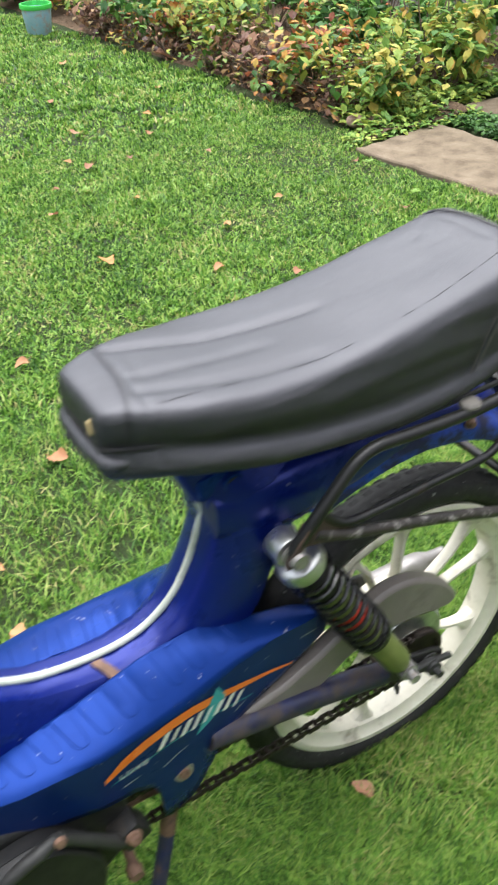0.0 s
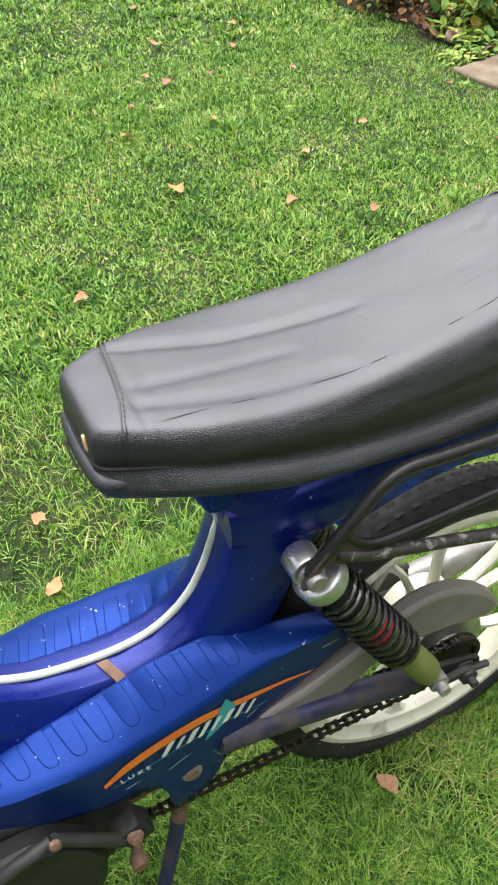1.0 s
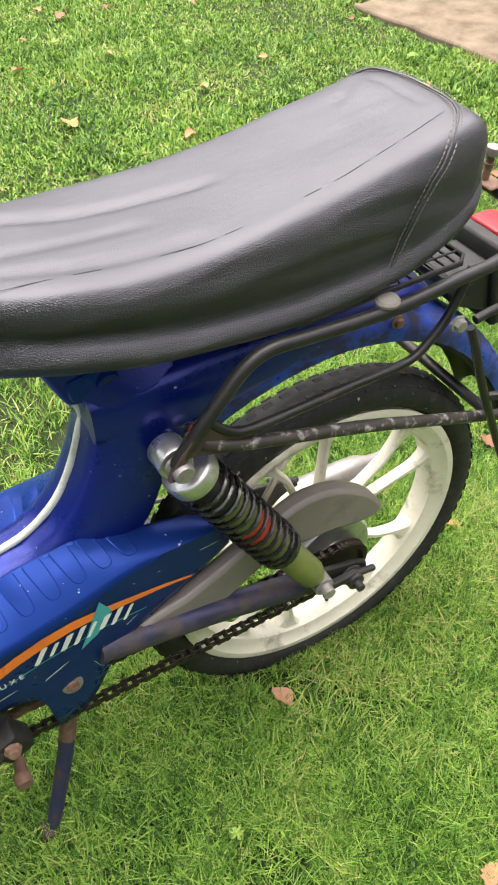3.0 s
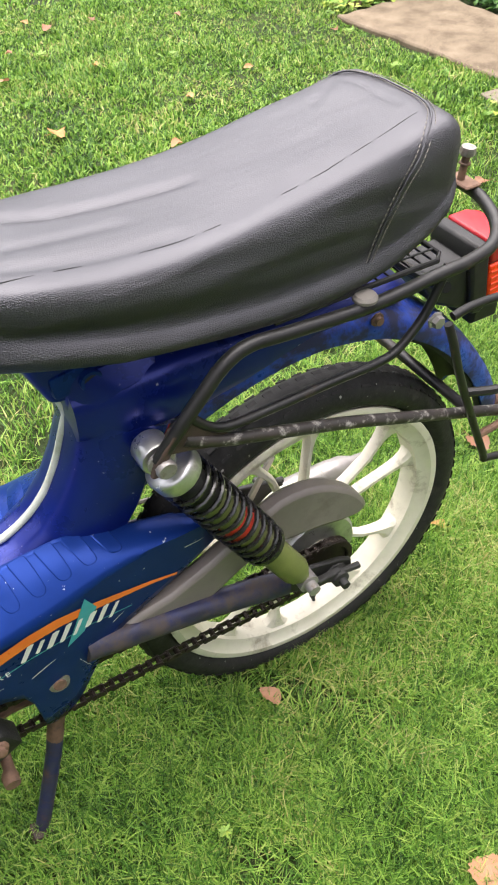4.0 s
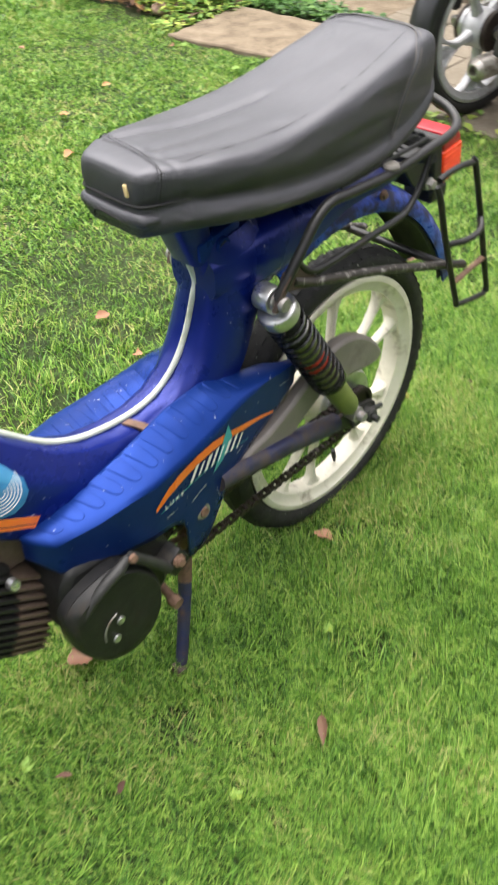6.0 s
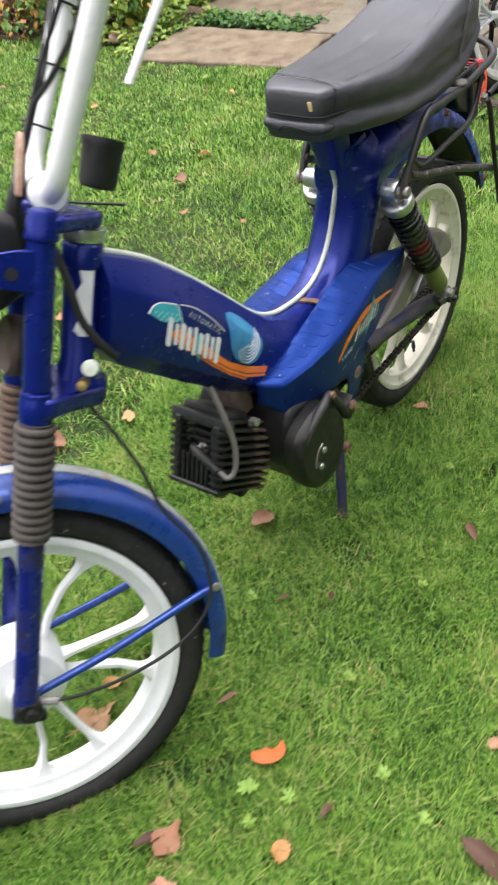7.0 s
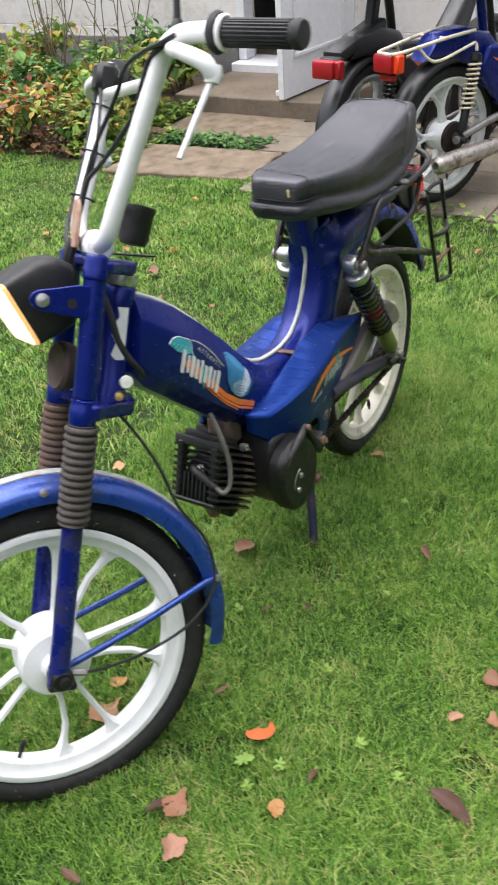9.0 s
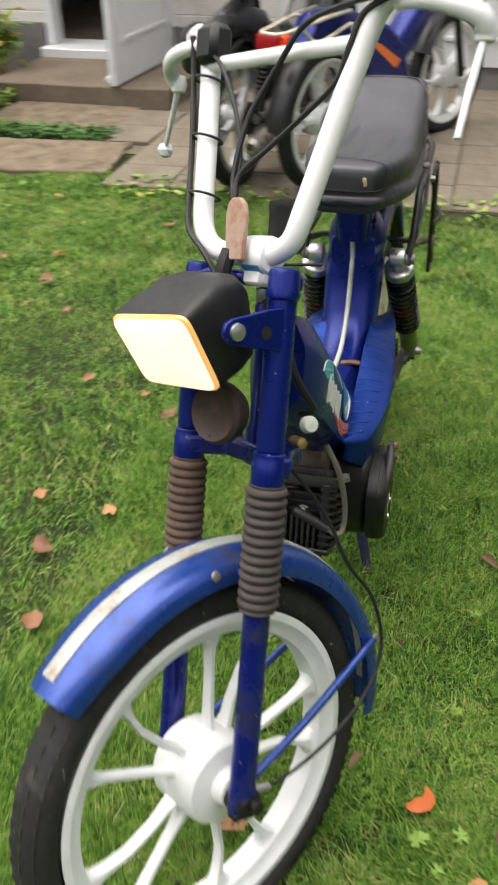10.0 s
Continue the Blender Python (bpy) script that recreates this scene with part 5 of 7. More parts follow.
# -- luggage rack --
half_loop = [(-0.232, 0.095, 0.335), (-0.212, 0.100, 0.366), (-0.185, 0.101, 0.398), (-0.162, 0.101, 0.422), (-0.135, 0.101, 0.434), (-0.090, 0.101, 0.431), (0.0, 0.101, 0.426), (0.080, 0.101, 0.432), (0.125, 0.100, 0.434), (0.162, 0.092, 0.438), (0.186, 0.068, 0.445), (0.197, 0.034, 0.452), (0.199, 0.010, 0.454)]
loop = [(x, -y, z) for x, y, z in half_loop] + half_loop[::-1]
rack = part("luggage_rack", Geo().tube(loop, 0.0070, 12, 4), BLACKTUBE, moped, "black tubular rear luggage rack")
for s in (-1, 1):
    part("rusty_foot", Geo().loft([rounded(w, (x - 0.006, z), (x + 0.006, z), 4) for x, z, w in ((-0.236, 0.322, 0.004), (-0.231, 0.336, 0.0045), (-0.222, 0.352, 0.006), (-0.213, 0.366, 0.0076))]).moved(Matrix.Translation((0, s * 0.0985, 0))), DARKRUST, rack, "rusty flattened end of the rack tube")
    part("rack_strut", Geo().tube([(-0.197, s * 0.099, 0.376), (-0.180, s * 0.100, 0.358), (-0.160, s * 0.102, 0.350), (-0.119, s * 0.102, 0.349), (-0.040, s * 0.102, 0.351), (0.010, s * 0.102, 0.351), (0.036, s * 0.102, 0.355), (0.056, s * 0.101, 0.369), (0.075, s * 0.100, 0.390), (0.092, s * 0.099, 0.426), (0.097, s * 0.099, 0.438)], 0.0050, 10, 4), BLACKTUBE, rack)
    part("lower_rail", Geo().tube([(-0.205, s * 0.098, 0.352), (-0.172, s * 0.101, 0.337), (-0.115, s * 0.102, 0.318), (-0.022, s * 0.102, 0.287), (0.058, s * 0.102, 0.256), (0.178, s * 0.102, 0.209), (0.225, s * 0.102, 0.190)], 0.0070, 10, 3), SCALED, rack, "lower rack rail with flaking black paint")
part("gusset", Geo().slab([(-0.226, 0.345), (-0.196, 0.384), (-0.180, 0.360), (-0.160, 0.340), (-0.162, 0.326), (-0.205, 0.340)], 1, -0.102, -0.095), DARKRUST, rack, "rusty gusset plate")
part("cross_bar", Geo().tube([(0.178, -0.102, 0.206), (0.178, 0.102, 0.206)], 0.007, 10, 1), BLACKTUBE, rack)
part("cross_bar", Geo().tube([(0.098, -0.1, 0.412), (0.110, -0.04, 0.392), (0.110, 0.04, 0.392), (0.098, 0.1, 0.412)], 0.006, 8, 4), BLACKTUBE, rack)
platform = part("wire_platform", Geo().tube([(-0.10, -0.088, 0.437), (0.092, -0.088, 0.439), (0.102, -0.078, 0.439), (0.102, 0.078, 0.439), (0.092, 0.088, 0.439), (-0.10, 0.088, 0.437)], 0.0030, 8, 1), BLACKTUBE, rack, "black wire mesh platform")
for k in range(14):
    x = -0.088 + 0.0136 * k
    part("wire", Geo().tube([(x, -0.088, 0.438), (x, 0.088, 0.438)], 0.0012, 6, 1), BLACKTUBE, platform)
for k in range(9):
    y = -0.070 + 0.0175 * k
    part("wire", Geo().tube([(-0.10, y, 0.4395), (0.102, y, 0.4405)], 0.0012, 6, 1), BLACKTUBE, platform)
part("clip", Geo().lathe([(0.0, 0.005), (0.010, 0.004), (0.0125, 0.001), (0.0125, -0.002), (0.0, -0.003)], (-0.004, -0.097, 0.435), (0, 0, 1), 20), GREYPLASTIC, rack, "grey rubber buffer")
stud = part("stud", Geo().lathe([(0.0042, 0.0), (0.0042, 0.020), (0.0065, 0.021), (0.0065, 0.0225), (0.0045, 0.023), (0.0045, 0.032)], (0.191, -0.004, 0.460), (0.06, -0.05, 1), 12), RUST, rack, "upright rusty bolt on the rack's end")
part("stud_head", Geo().lathe([(0.0045, 0.031), (0.0085, 0.0315), (0.0090, 0.034), (0.0080, 0.040), (0.0, 0.041)], (0.191, -0.004, 0.460), (0.06, -0.05, 1), 8), STEEL, stud, "bright bolt head")
part("stud_plate", Geo().box((0.022, 0.036, 0.004), (0.193, -0.006, 0.4615), bevel=0.0015), RUST, stud)
for s in (-1,):
    pf = part("pannier_holder", Geo().tube([(0.100, -0.110, 0.372), (0.108, -0.114, 0.348), (0.134, -0.114, 0.280), (0.200, -0.112, 0.138), (0.212, -0.112, 0.122), (0.290, -0.112, 0.104), (0.302, -0.112, 0.112), (0.300, -0.112, 0.125), (0.205, -0.112, 0.360), (0.190, -0.110, 0.378), (0.135, -0.110, 0.384), (0.104, -0.110, 0.380)], 0.0050, 10, 4), BLACKTUBE, rack, "black pannier side frame")
    part("bar", Geo().tube([(0.144, -0.113, 0.262), (0.186, -0.125, 0.258), (0.220, -0.125, 0.262), (0.240, -0.112, 0.272)], 0.0055, 8, 3), BLACKTUBE, pf)
    part("bar", Geo().tube([(0.184, -0.112, 0.175), (0.275, -0.112, 0.185)], 0.005, 8, 1), RUST, pf)
part("rack_bolt", Geo().lathe([(0.0098, 0.0), (0.0098, 0.002), (0.0072, 0.003), (0.0068, 0.009), (0.0, 0.010)], (0.083, -0.106, 0.382), (0, -1, 0), 6), STEEL, rack, "plated hexagon bolt")

# -- tail lamp --
def lamp_block(profile, hw, taper=0.0):
    """A lamp piece drawn across the bike; its rear narrows by taper."""
    lo = min(x for x, z in profile)
    sides = [[(x, e * (hw - taper * (x - lo) / 0.15), z) for x, z in profile] for e in (-1, 1)]
    return Geo().loft(sides)


lamp = part("tail_lamp", lamp_block([(0.198, 0.376), (0.205, 0.391), (0.2215, 0.392), (0.2360, 0.306), (0.228, 0.296), (0.212, 0.298)], 0.038), BLACK, moped, "black plastic tail lamp housing", bevel=0.004)
part("lamp_stem", lamp_block([(0.130, 0.366), (0.200, 0.374), (0.213, 0.300), (0.160, 0.326)], 0.030), BLACK, lamp, bevel=0.004)
part("lens", lamp_block([(0.2222, 0.3925), (0.250, 0.3935), (0.272, 0.386), (0.284, 0.366), (0.2275, 0.3615)], 0.0385, 0.006), REDLENS, lamp, "red tail lamp lens", bevel=0.004)
low_lens = part("lower_lens", lamp_block([(0.2278, 0.3603), (0.2842, 0.3645), (0.288, 0.330), (0.286, 0.312), (0.2365, 0.3065)], 0.0383, 0.004), ORANGELENS, lamp, "orange-red lower lens", bevel=0.003)
for k in range(5):
    u = (k + 1) / 6
    part("lens_rib", Geo().tube([(0.230 + 0.008 * u, -0.0386, 0.360 - 0.052 * u), (0.284 + 0.002 * u, -0.0366, 0.362 - 0.048 * u)], 0.0010, 6, 1), ORANGELENS, low_lens)
part("plate_bracket", Geo().box((0.046, 0.060, 0.030), (0.246, 0, 0.286), bevel=0.006), BLACK, lamp)

# -- engine --
EA = radians(36)
ENG = Matrix.Translation((-0.596, 0.0, 0.036)) @ Matrix(((-math.cos(EA), 0, math.sin(EA)), (0, 1, 0), (math.sin(EA), 0, math.cos(EA)))).to_4x4() @ Matrix(((0.78, 0, 0.28, 0.002), (0, 1, 0, -0.002), (0, 0, 0.86, -0.019), (0, 0, 0, 1)))
engine = part("engine", Geo().slab([(-0.618, 0.100), (-0.626, 0.030), (-0.604, -0.020), (-0.570, -0.055), (-0.500, -0.050), (-0.455, -0.015), (-0.445, 0.060), (-0.480, 0.110), (-0.600, 0.125)], 1, -0.088, 0.092), ENGINE, moped, "black air-cooled single cylinder engine", bevel=0.010)
part("cylinder", Geo().lathe([(0.034, -0.05), (0.034, 0.140)], ENG @ Vector((0, 0, 0)), ENG.to_3x3() @ Vector((1, 0, 0)), 24), ENGINE, engine)
for k in range(10):
    h = -0.066 + 0.0147 * k
    w = 0.048 - 0.010 * (abs(k - 4.5) / 4.5) ** 2
    part("cooling_fin", Geo().slab([(0.022, -w - 0.003), (0.092, -w - 0.004), (0.092, w), (0.022, w)], 2, h - 0.0024, h + 0.0024).moved(ENG), FINS_BROWN, engine)
    part("cooling_fin", Geo().slab([(0.093, -w - 0.005), (0.186, -w - 0.004), (0.194, -w + 0.004), (0.194, w - 0.006), (0.186, w + 0.002), (0.093, w + 0.002)], 2, h - 0.0026, h + 0.0026).moved(ENG), FINS_BLACK, engine)
for k in range(8):
    h = -0.050 + 0.0140 * k
    for e in (-1, 1):
        part("head_fin", Geo().slab([(0.195, e * 0.051), (0.214, e * 0.049), (0.219, e * 0.044), (0.219, e * 0.030), (0.195, e * 0.024)], 2, h - 0.0026, h + 0.0026).moved(ENG), FINS_BLACK, engine)
for e in (-1, 1):
    part("head_wall", Geo().box((0.026, 0.012, 0.118), (0.202, e * 0.036, -0.002), bevel=0.003).moved(ENG), FINS_BLACK, engine)
part("head_block", Geo().box((0.034, 0.104, 0.020), (0.192, 0, 0.060), bevel=0.004, segments=2).moved(ENG), FADEDBLACK, engine, "flat faded top of the cylinder head")
part("head_foot", Geo().box((0.034, 0.096, 0.010), (0.203, 0, -0.066), bevel=0.003).moved(ENG), FINS_BLACK, engine)
for k in range(6):
    part("head_rib", Geo().box((0.016, 0.0045, 0.058), (0.208, -0.0225 + 0.009 * k, -0.036), bevel=0.0012).moved(ENG), FINS_BLACK, engine)
part("head_top", Geo().box((0.090, 0.078, 0.020), (0.142, 0.004, 0.074), bevel=0.006, segments=2).moved(ENG), FINS_BLACK, engine)
part("spark_plug", Geo().lathe([(0.010, 0.120), (0.010, 0.150), (0.007, 0.152), (0.006, 0.160), (0.0, 0.162)], ENG @ Vector((0, 0, 0.004)), ENG.to_3x3() @ Vector((1, 0, 0)), 12), STEEL, engine, "spark plug")
part("plug_cap", Geo().tube([ENG @ Vector(p) for p in ((0.186, 0.010, 0.004), (0.206, 0.006, 0.002), (0.213, -0.020, -0.010), (0.212, -0.044, -0.022))], 0.0080, 10, 4), FINS_BLACK, engine, "black spark plug cap")
part("ignition_cable", Geo().tube([ENG @ Vector((0.212, -0.044, -0.022)), (-0.748, -0.062, 0.092), (-0.734, -0.068, 0.104), (-0.726, -0.066, 0.145), (-0.728, -0.055, 0.200), (-0.724, -0.035, 0.240)], 0.0045, 8, 6), GREYPLASTIC, engine, "grey ignition cable in a loop")
part("head_nut", Geo().lathe([(0.0, 0.012), (0.007, 0.011), (0.008, 0.0)], ENG @ Vector((0.112, -0.050, 0.070)), (0, -1, 0.3), 8), ALU, engine)
part("intake", Geo().box((0.05, 0.05, 0.07), (-0.635, 0.0, 0.150), bevel=0.008), FINS_BROWN, engine)
cover = [(-0.648, 0.092), (-0.646, 0.040), (-0.628, 0.000), (-0.596, -0.034), (-0.556, -0.047), (-0.518, -0.040), (-0.490, -0.014), (-0.478, 0.022), (-0.482, 0.060), (-0.500, 0.090), (-0.530, 0.118), (-0.560, 0.126), (-0.600, 0.122), (-0.632, 0.112)]
cover = [(-0.490 + (x + 0.478) * 0.84, 0.022 + (z - 0.036) * 0.96) for x, z in cover]
cover = [tuple(p) for p in (v.xy for v in spline([Vector((x, z, 0)) for x, z in cover], [1] * len(cover), 3, True)[0])]
cov = part("clutch_cover", Geo().slab(cover, 1, -0.104, -0.0885).loft([[(-0.555 + (x + 0.555) * k, y, 0.038 + (z - 0.038) * k) for x, z in cover] for y, k in ((-0.1045, 0.995), (-0.114, 0.97), (-0.1195, 0.90), (-0.1205, 0.75))]), ENGINE, engine, "smooth black side cover")
part("slot", Geo().tube([(-0.593, -0.1212, 0.010), (-0.592, -0.1212, 0.026), (-0.583, -0.1212, 0.040), (-0.570, -0.1212, 0.046)], 0.0016, 6, 3), STEEL, cov)
for x, z in ((-0.566, 0.029), (-0.577, 0.001)):
    part("screw", Geo().lathe([(0.006, 0.0), (0.0055, 0.003), (0.0, 0.0035)], (x, -0.1205, z), (0, -1, 0), 12), ALU, cov, "bright screw")
part("drain_lug", Geo().box((0.03, 0.05, 0.035), (-0.665, 0, -0.012), bevel=0.004), ENGINE, engine)
crank = part("pedal_crank", Geo().box((0.036, 0.030, 0.036), (-0.456, -0.098, 0.036), Matrix.Rotation(radians(-30), 4, "Y"), 0.004, 2), ENGINE, moped, "dirty pedal crank boss")
part("crank_bolt", Geo().lathe([(0.010, 0.0), (0.009, 0.004), (0.0062, 0.005), (0.006, 0.009), (0.0, 0.010)], (-0.456, -0.114, 0.043), (0, -1, 0.2), 8), RUST, crank)
part("crank_arm", Geo().tube([(-0.470, -0.108, 0.036), (-0.500, -0.113, 0.078), (-0.532, -0.117, 0.120)], [0.0085, 0.0075, 0.007], 10, 3), FADEDBLACK, crank, "dark worn crank arm")
part("pedal_stub", Geo().tube([(-0.455, -0.060, -0.050), (-0.457, -0.085, -0.054), (-0.459, -0.094, -0.055), (-0.459, -0.106, -0.056)], [0.007, 0.007, 0.0105, 0.0095], 10, 3), RUST, crank)
part("pedal_pivot", Geo().lathe([(0.0, 0.006), (0.006, 0.005), (0.0065, 0.0)], (-0.532, -0.121, 0.120), (0, -1, 0.2), 8), RUST, crank)
part("pedal_arm", Geo().tube([(-0.534, -0.115, 0.119), (-0.552, -0.117, 0.112), (-0.576, -0.118, 0.104), (-0.598, -0.117, 0.090), (-0.612, -0.114, 0.072), (-0.620, -0.108, 0.046)], [0.006, 0.0085, 0.0080, 0.0065, 0.0065, 0.004], 10, 4), FADEDBLACK, crank, "scuffed black pedal arm lying forward")
stand = part("stand", Geo().tube([(-0.394, -0.044, -0.112), (-0.404, -0.051, -0.140), (-0.428, -0.066, -0.195), (-0.448, -0.078, -0.240)], [0.0105, 0.0104, 0.0100, 0.0095], 12, 4), STANDBLUE, moped, "worn blue and rusty stand leg on the grass")
part("stand_pivot", Geo().tube([(-0.364, -0.024, 0.010), (-0.376, -0.032, -0.050), (-0.394, -0.044, -0.113)], [0.0115, 0.0115, 0.0108], 12, 3), RUST, stand, "rust-brown top of the leg")
part("stand_foot", Geo().box((0.030, 0.026, 0.016), (-0.452, -0.081, -0.247), Matrix.Rotation(radians(20), 4, "Y"), 0.005, 2), DARKRUST, stand)
part("stand_spring", Geo().tube([(-0.378, -0.036, -0.03), (-0.43, -0.05, 0.0), (-0.47, -0.06, 0.0)], 0.005, 8, 3), RUST, stand)


# -- steering head and fork --
def front_part(name, geo, material, parent=None, label="", **kw):
    return part(name, geo.moved(FRONT), material, parent or moped, label, **kw)


head = front_part("steering_head", Geo().lathe([(0.018, 0.150), (0.0235, 0.152), (0.0235, 0.196), (0.0205, 0.200), (0.0205, 0.313), (0.0235, 0.316), (0.0245, 0.340), (0.022, 0.344)], (0.014, 0, 0), (0, 0, 1), 28), BLUE, label="blue steering head tube")
front_part("head_ring", Geo().lathe([(0.018, 0.344), (0.0235, 0.345), (0.0245, 0.349), (0.0245, 0.360), (0.018, 0.362)], (0.014, 0, 0), (0, 0, 1), 28), ALU, head, "silver head bearing ring")
front_part("white_sticker", Geo().loft([[(0.014 + 0.0214 * math.cos(w), 0.0214 * math.sin(w), z) for w in np.linspace(radians(238), radians(292 + j), 8)] + [(0.014 + 0.0208 * math.cos(w), 0.0208 * math.sin(w), z) for w in np.linspace(radians(292 + j), radians(238), 8)] for z, j in ((0.236, -14), (0.243, 4), (0.260, -10), (0.272, 6), (0.290, 0), (0.300, -16), (0.316, -4))]), DECALWHITE, head, "torn white sticker")
crown = front_part("fork_crown", Geo().slab([(-0.020, -0.022), (-0.012, -0.040), (0.030, -0.066), (0.055, -0.092), (0.080, -0.088), (0.088, -0.078), (0.088, -0.060), (0.048, -0.034), (0.048, 0.034), (0.088, 0.060), (0.088, 0.078), (0.080, 0.088), (0.055, 0.092), (0.030, 0.055), (-0.024, 0.030), (-0.030, 0.020)], 2, 0.156, 0.180), FORKBLUE, label="blue lower fork crown", bevel=0.005)
front_part("top_crown", Geo().slab([(0.000, -0.024), (0.008, -0.030), (0.052, -0.084), (0.076, -0.088), (0.086, -0.078), (0.086, -0.062), (0.046, -0.030), (0.046, 0.030), (0.086, 0.062), (0.086, 0.078), (0.076, 0.088), (0.052, 0.084), (0.008, 0.028), (0.000, 0.022), (-0.008, 0.0)], 2, 0.362, 0.380), FORKBLUE, crown, "blue upper fork crown", bevel=0.005)
for s in (-1, 1):
    a, b = 0.072, s * 0.073
    leg = front_part("fork_leg", Geo().lathe([(0.012, -0.262), (0.0170, -0.258), (0.0170, -0.230), (0.0158, -0.225), (0.0158, 0.012)], (a, b, 0), (0, 0, 1), 24), FORKBLUE, label="dark blue fork leg")
    front_part("upper_tube", Geo().lathe([(0.0130, 0.186), (0.0160, 0.188), (0.0160, 0.352), (0.0185, 0.354), (0.0192, 0.358), (0.0175, 0.364), (0.0170, 0.380), (0.0155, 0.384), (0.0100, 0.386), (0.0, 0.386)], (a, b, 0), (0, 0, 1), 24), BLUE, leg)
    front_part("crown_clamp", Geo().lathe([(0.014, 0.148), (0.0188, 0.149), (0.0196, 0.153), (0.0196, 0.174), (0.0180, 0.178), (0.0180, 0.184), (0.014, 0.187)], (a, b, 0), (0, 0, 1), 24), BLUE, leg, bevel=0.0)
    prof = [(0.016, 0.000), (0.0215, 0.000)]
    for k in range(13):
        z = 0.004 + 0.0110 * k
        prof += [(0.0194, z), (0.0226, z + 0.0016), (0.0240, z + 0.0038), (0.0243, z + 0.0058), (0.0232, z + 0.0084), (0.0194, z + 0.0102)]
    prof += [(0.0205, 0.149), (0.016, 0.150)]
    front_part("bellows", Geo().lathe(prof, (a, b, 0), (0, 0, 1), 26), BELLOW if s < 0 else RUSTBELLOW, leg, "ribbed grey-brown rubber fork gaiter")
    front_part("axle_end", Geo().lathe([(0.0, -0.018), (0.014, -0.018), (0.0185, -0.014), (0.0185, 0.014), (0.014, 0.018), (0.0, 0.018)], (0.069, s * 0.072, -0.248), (0, 1, 0), 20).box((0.044, 0.020, 0.014), (0.066, s * 0.074, -0.262), bevel=0.004).lathe([(0.0, 0.100), (0.008, 0.099), (0.0085, 0.088), (0.014, 0.087), (0.014, 0.078)], (0.066, 0, -0.247), (0, s, 0), 12), BLACKTUBE, leg, "dark grimy axle clamp")
    lug = [(0.080, 0.298), (0.080, 0.344), (0.100, 0.343), (0.130, 0.336), (0.150, 0.332), (0.158, 0.327), (0.161, 0.319), (0.158, 0.311), (0.150, 0.306), (0.130, 0.303)]
    br = front_part("lamp_bracket", Geo().slab([(x, z) for x, z in lug], 1, s * 0.081, s * 0.087), BLUE, leg, "blue headlamp bracket arm", bevel=0.0015)
    front_part("bolt", Geo().lathe([(0.0095, 0.0), (0.009, 0.003), (0.005, 0.004), (0.0, 0.005)], (0.144, s * 0.0872, 0.319), (0, s, 0), 14), ALU, br, "round bolt head")
    front_part("bracket_hole", Geo().lathe([(0.007, 0.0), (0.007, 0.0006), (0.0, 0.0006)], (0.104, s * 0.0872, 0.318), (0, s, 0), 14), HOLESHADE, br)

# -- front mudguard --
rings = []
for k in range(40):
    a = radians(36 + 142 * k / 39)
    R0 = 0.290 + 0.010 * math.sin(math.pi * min(1, max(0, (k - 2) / 36)))
    hw = 0.046 * (0.80 + 0.2 * min(1, k / 4)) * (0.85 + 0.15 * min(1, (39 - k) / 4))
    ring = []
    for y, dr in ((-1, -0.030), (-1.02, -0.016), (-0.9, -0.005), (-0.55, 0.002), (-0.2, 0.005), (0, 0.0062), (0.2, 0.005), (0.55, 0.002), (0.9, -0.005), (1.02, -0.016), (1, -0.030), (0.95, -0.030), (0.94, -0.016), (0.82, -0.008), (0.0, 0.002), (-0.82, -0.008), (-0.94, -0.016), (-0.95, -0.030)):
        ring.append((0.066 + (R0 + dr) * math.cos(a), 0.006 + y * hw, -0.247 + (R0 + dr) * math.sin(a)))
    rings.append(ring)
front_guard = front_part("front_mudguard", Geo().loft(rings), FENDER, label="bright blue front mudguard with a pale centre strip", sharp=60)
stripe = []
for k in range(1, 38):
    a = radians(36 + 142 * k / 39)
    R0 = 0.290 + 0.010 * math.sin(math.pi * min(1, max(0, (k - 2) / 36)))
    stripe.append((a, R0 + 0.0055))
front_part("centre_strip", Geo().loft([[(0.066 + (r + d) * math.cos(a), 0.006 + y, -0.247 + (r + d) * math.sin(a)) for y, d in ((-0.0118, -0.005), (-0.0110, 0.0012), (-0.005, 0.0026), (0.005, 0.0026), (0.0110, 0.0012), (0.0118, -0.005))] for a, r in stripe]), GUARDSTRIP, front_guard, "pale metallic strip along the crest")
for s in (-1, 1):
    front_part("stay", Geo().tube([(0.066, s * 0.064, -0.240), (-0.040, s * 0.060, -0.186), (-0.148, s * 0.053, -0.122), (-0.178, s * 0.046, -0.112)], 0.0058, 10, 3), FENDER, front_guard, "bright blue mudguard stay")
    front_part("bolt", Geo().lathe([(0.0065, 0.0), (0.006, 0.003), (0.0, 0.0045)], (-0.188, 0.006 + s * 0.047, -0.112), (0, s, 0), 12), STEEL, front_guard)
    front_part("bolt", Geo().lathe([(0.0065, 0.0), (0.006, 0.003), (0.0, 0.0045)], (0.110, 0.006 + s * 0.046, 0.036), (0, s, 0.2), 12), STEEL, front_guard)
    front_part("guard_bracket", Geo().box((0.016, 0.006, 0.016), (0.078, s * 0.050, 0.036), bevel=0.002), BLUE, front_guard)

# -- headlamp --
LENS = [(0.199, 0.058, 0.322), (0.190, -0.062, 0.332), (0.134, -0.056, 0.256), (0.143, 0.062, 0.250)]
lc = Vector(LENS[0]) * 0.25 + Vector(LENS[1]) * 0.25 + Vector(LENS[2]) * 0.25 + Vector(LENS[3]) * 0.25
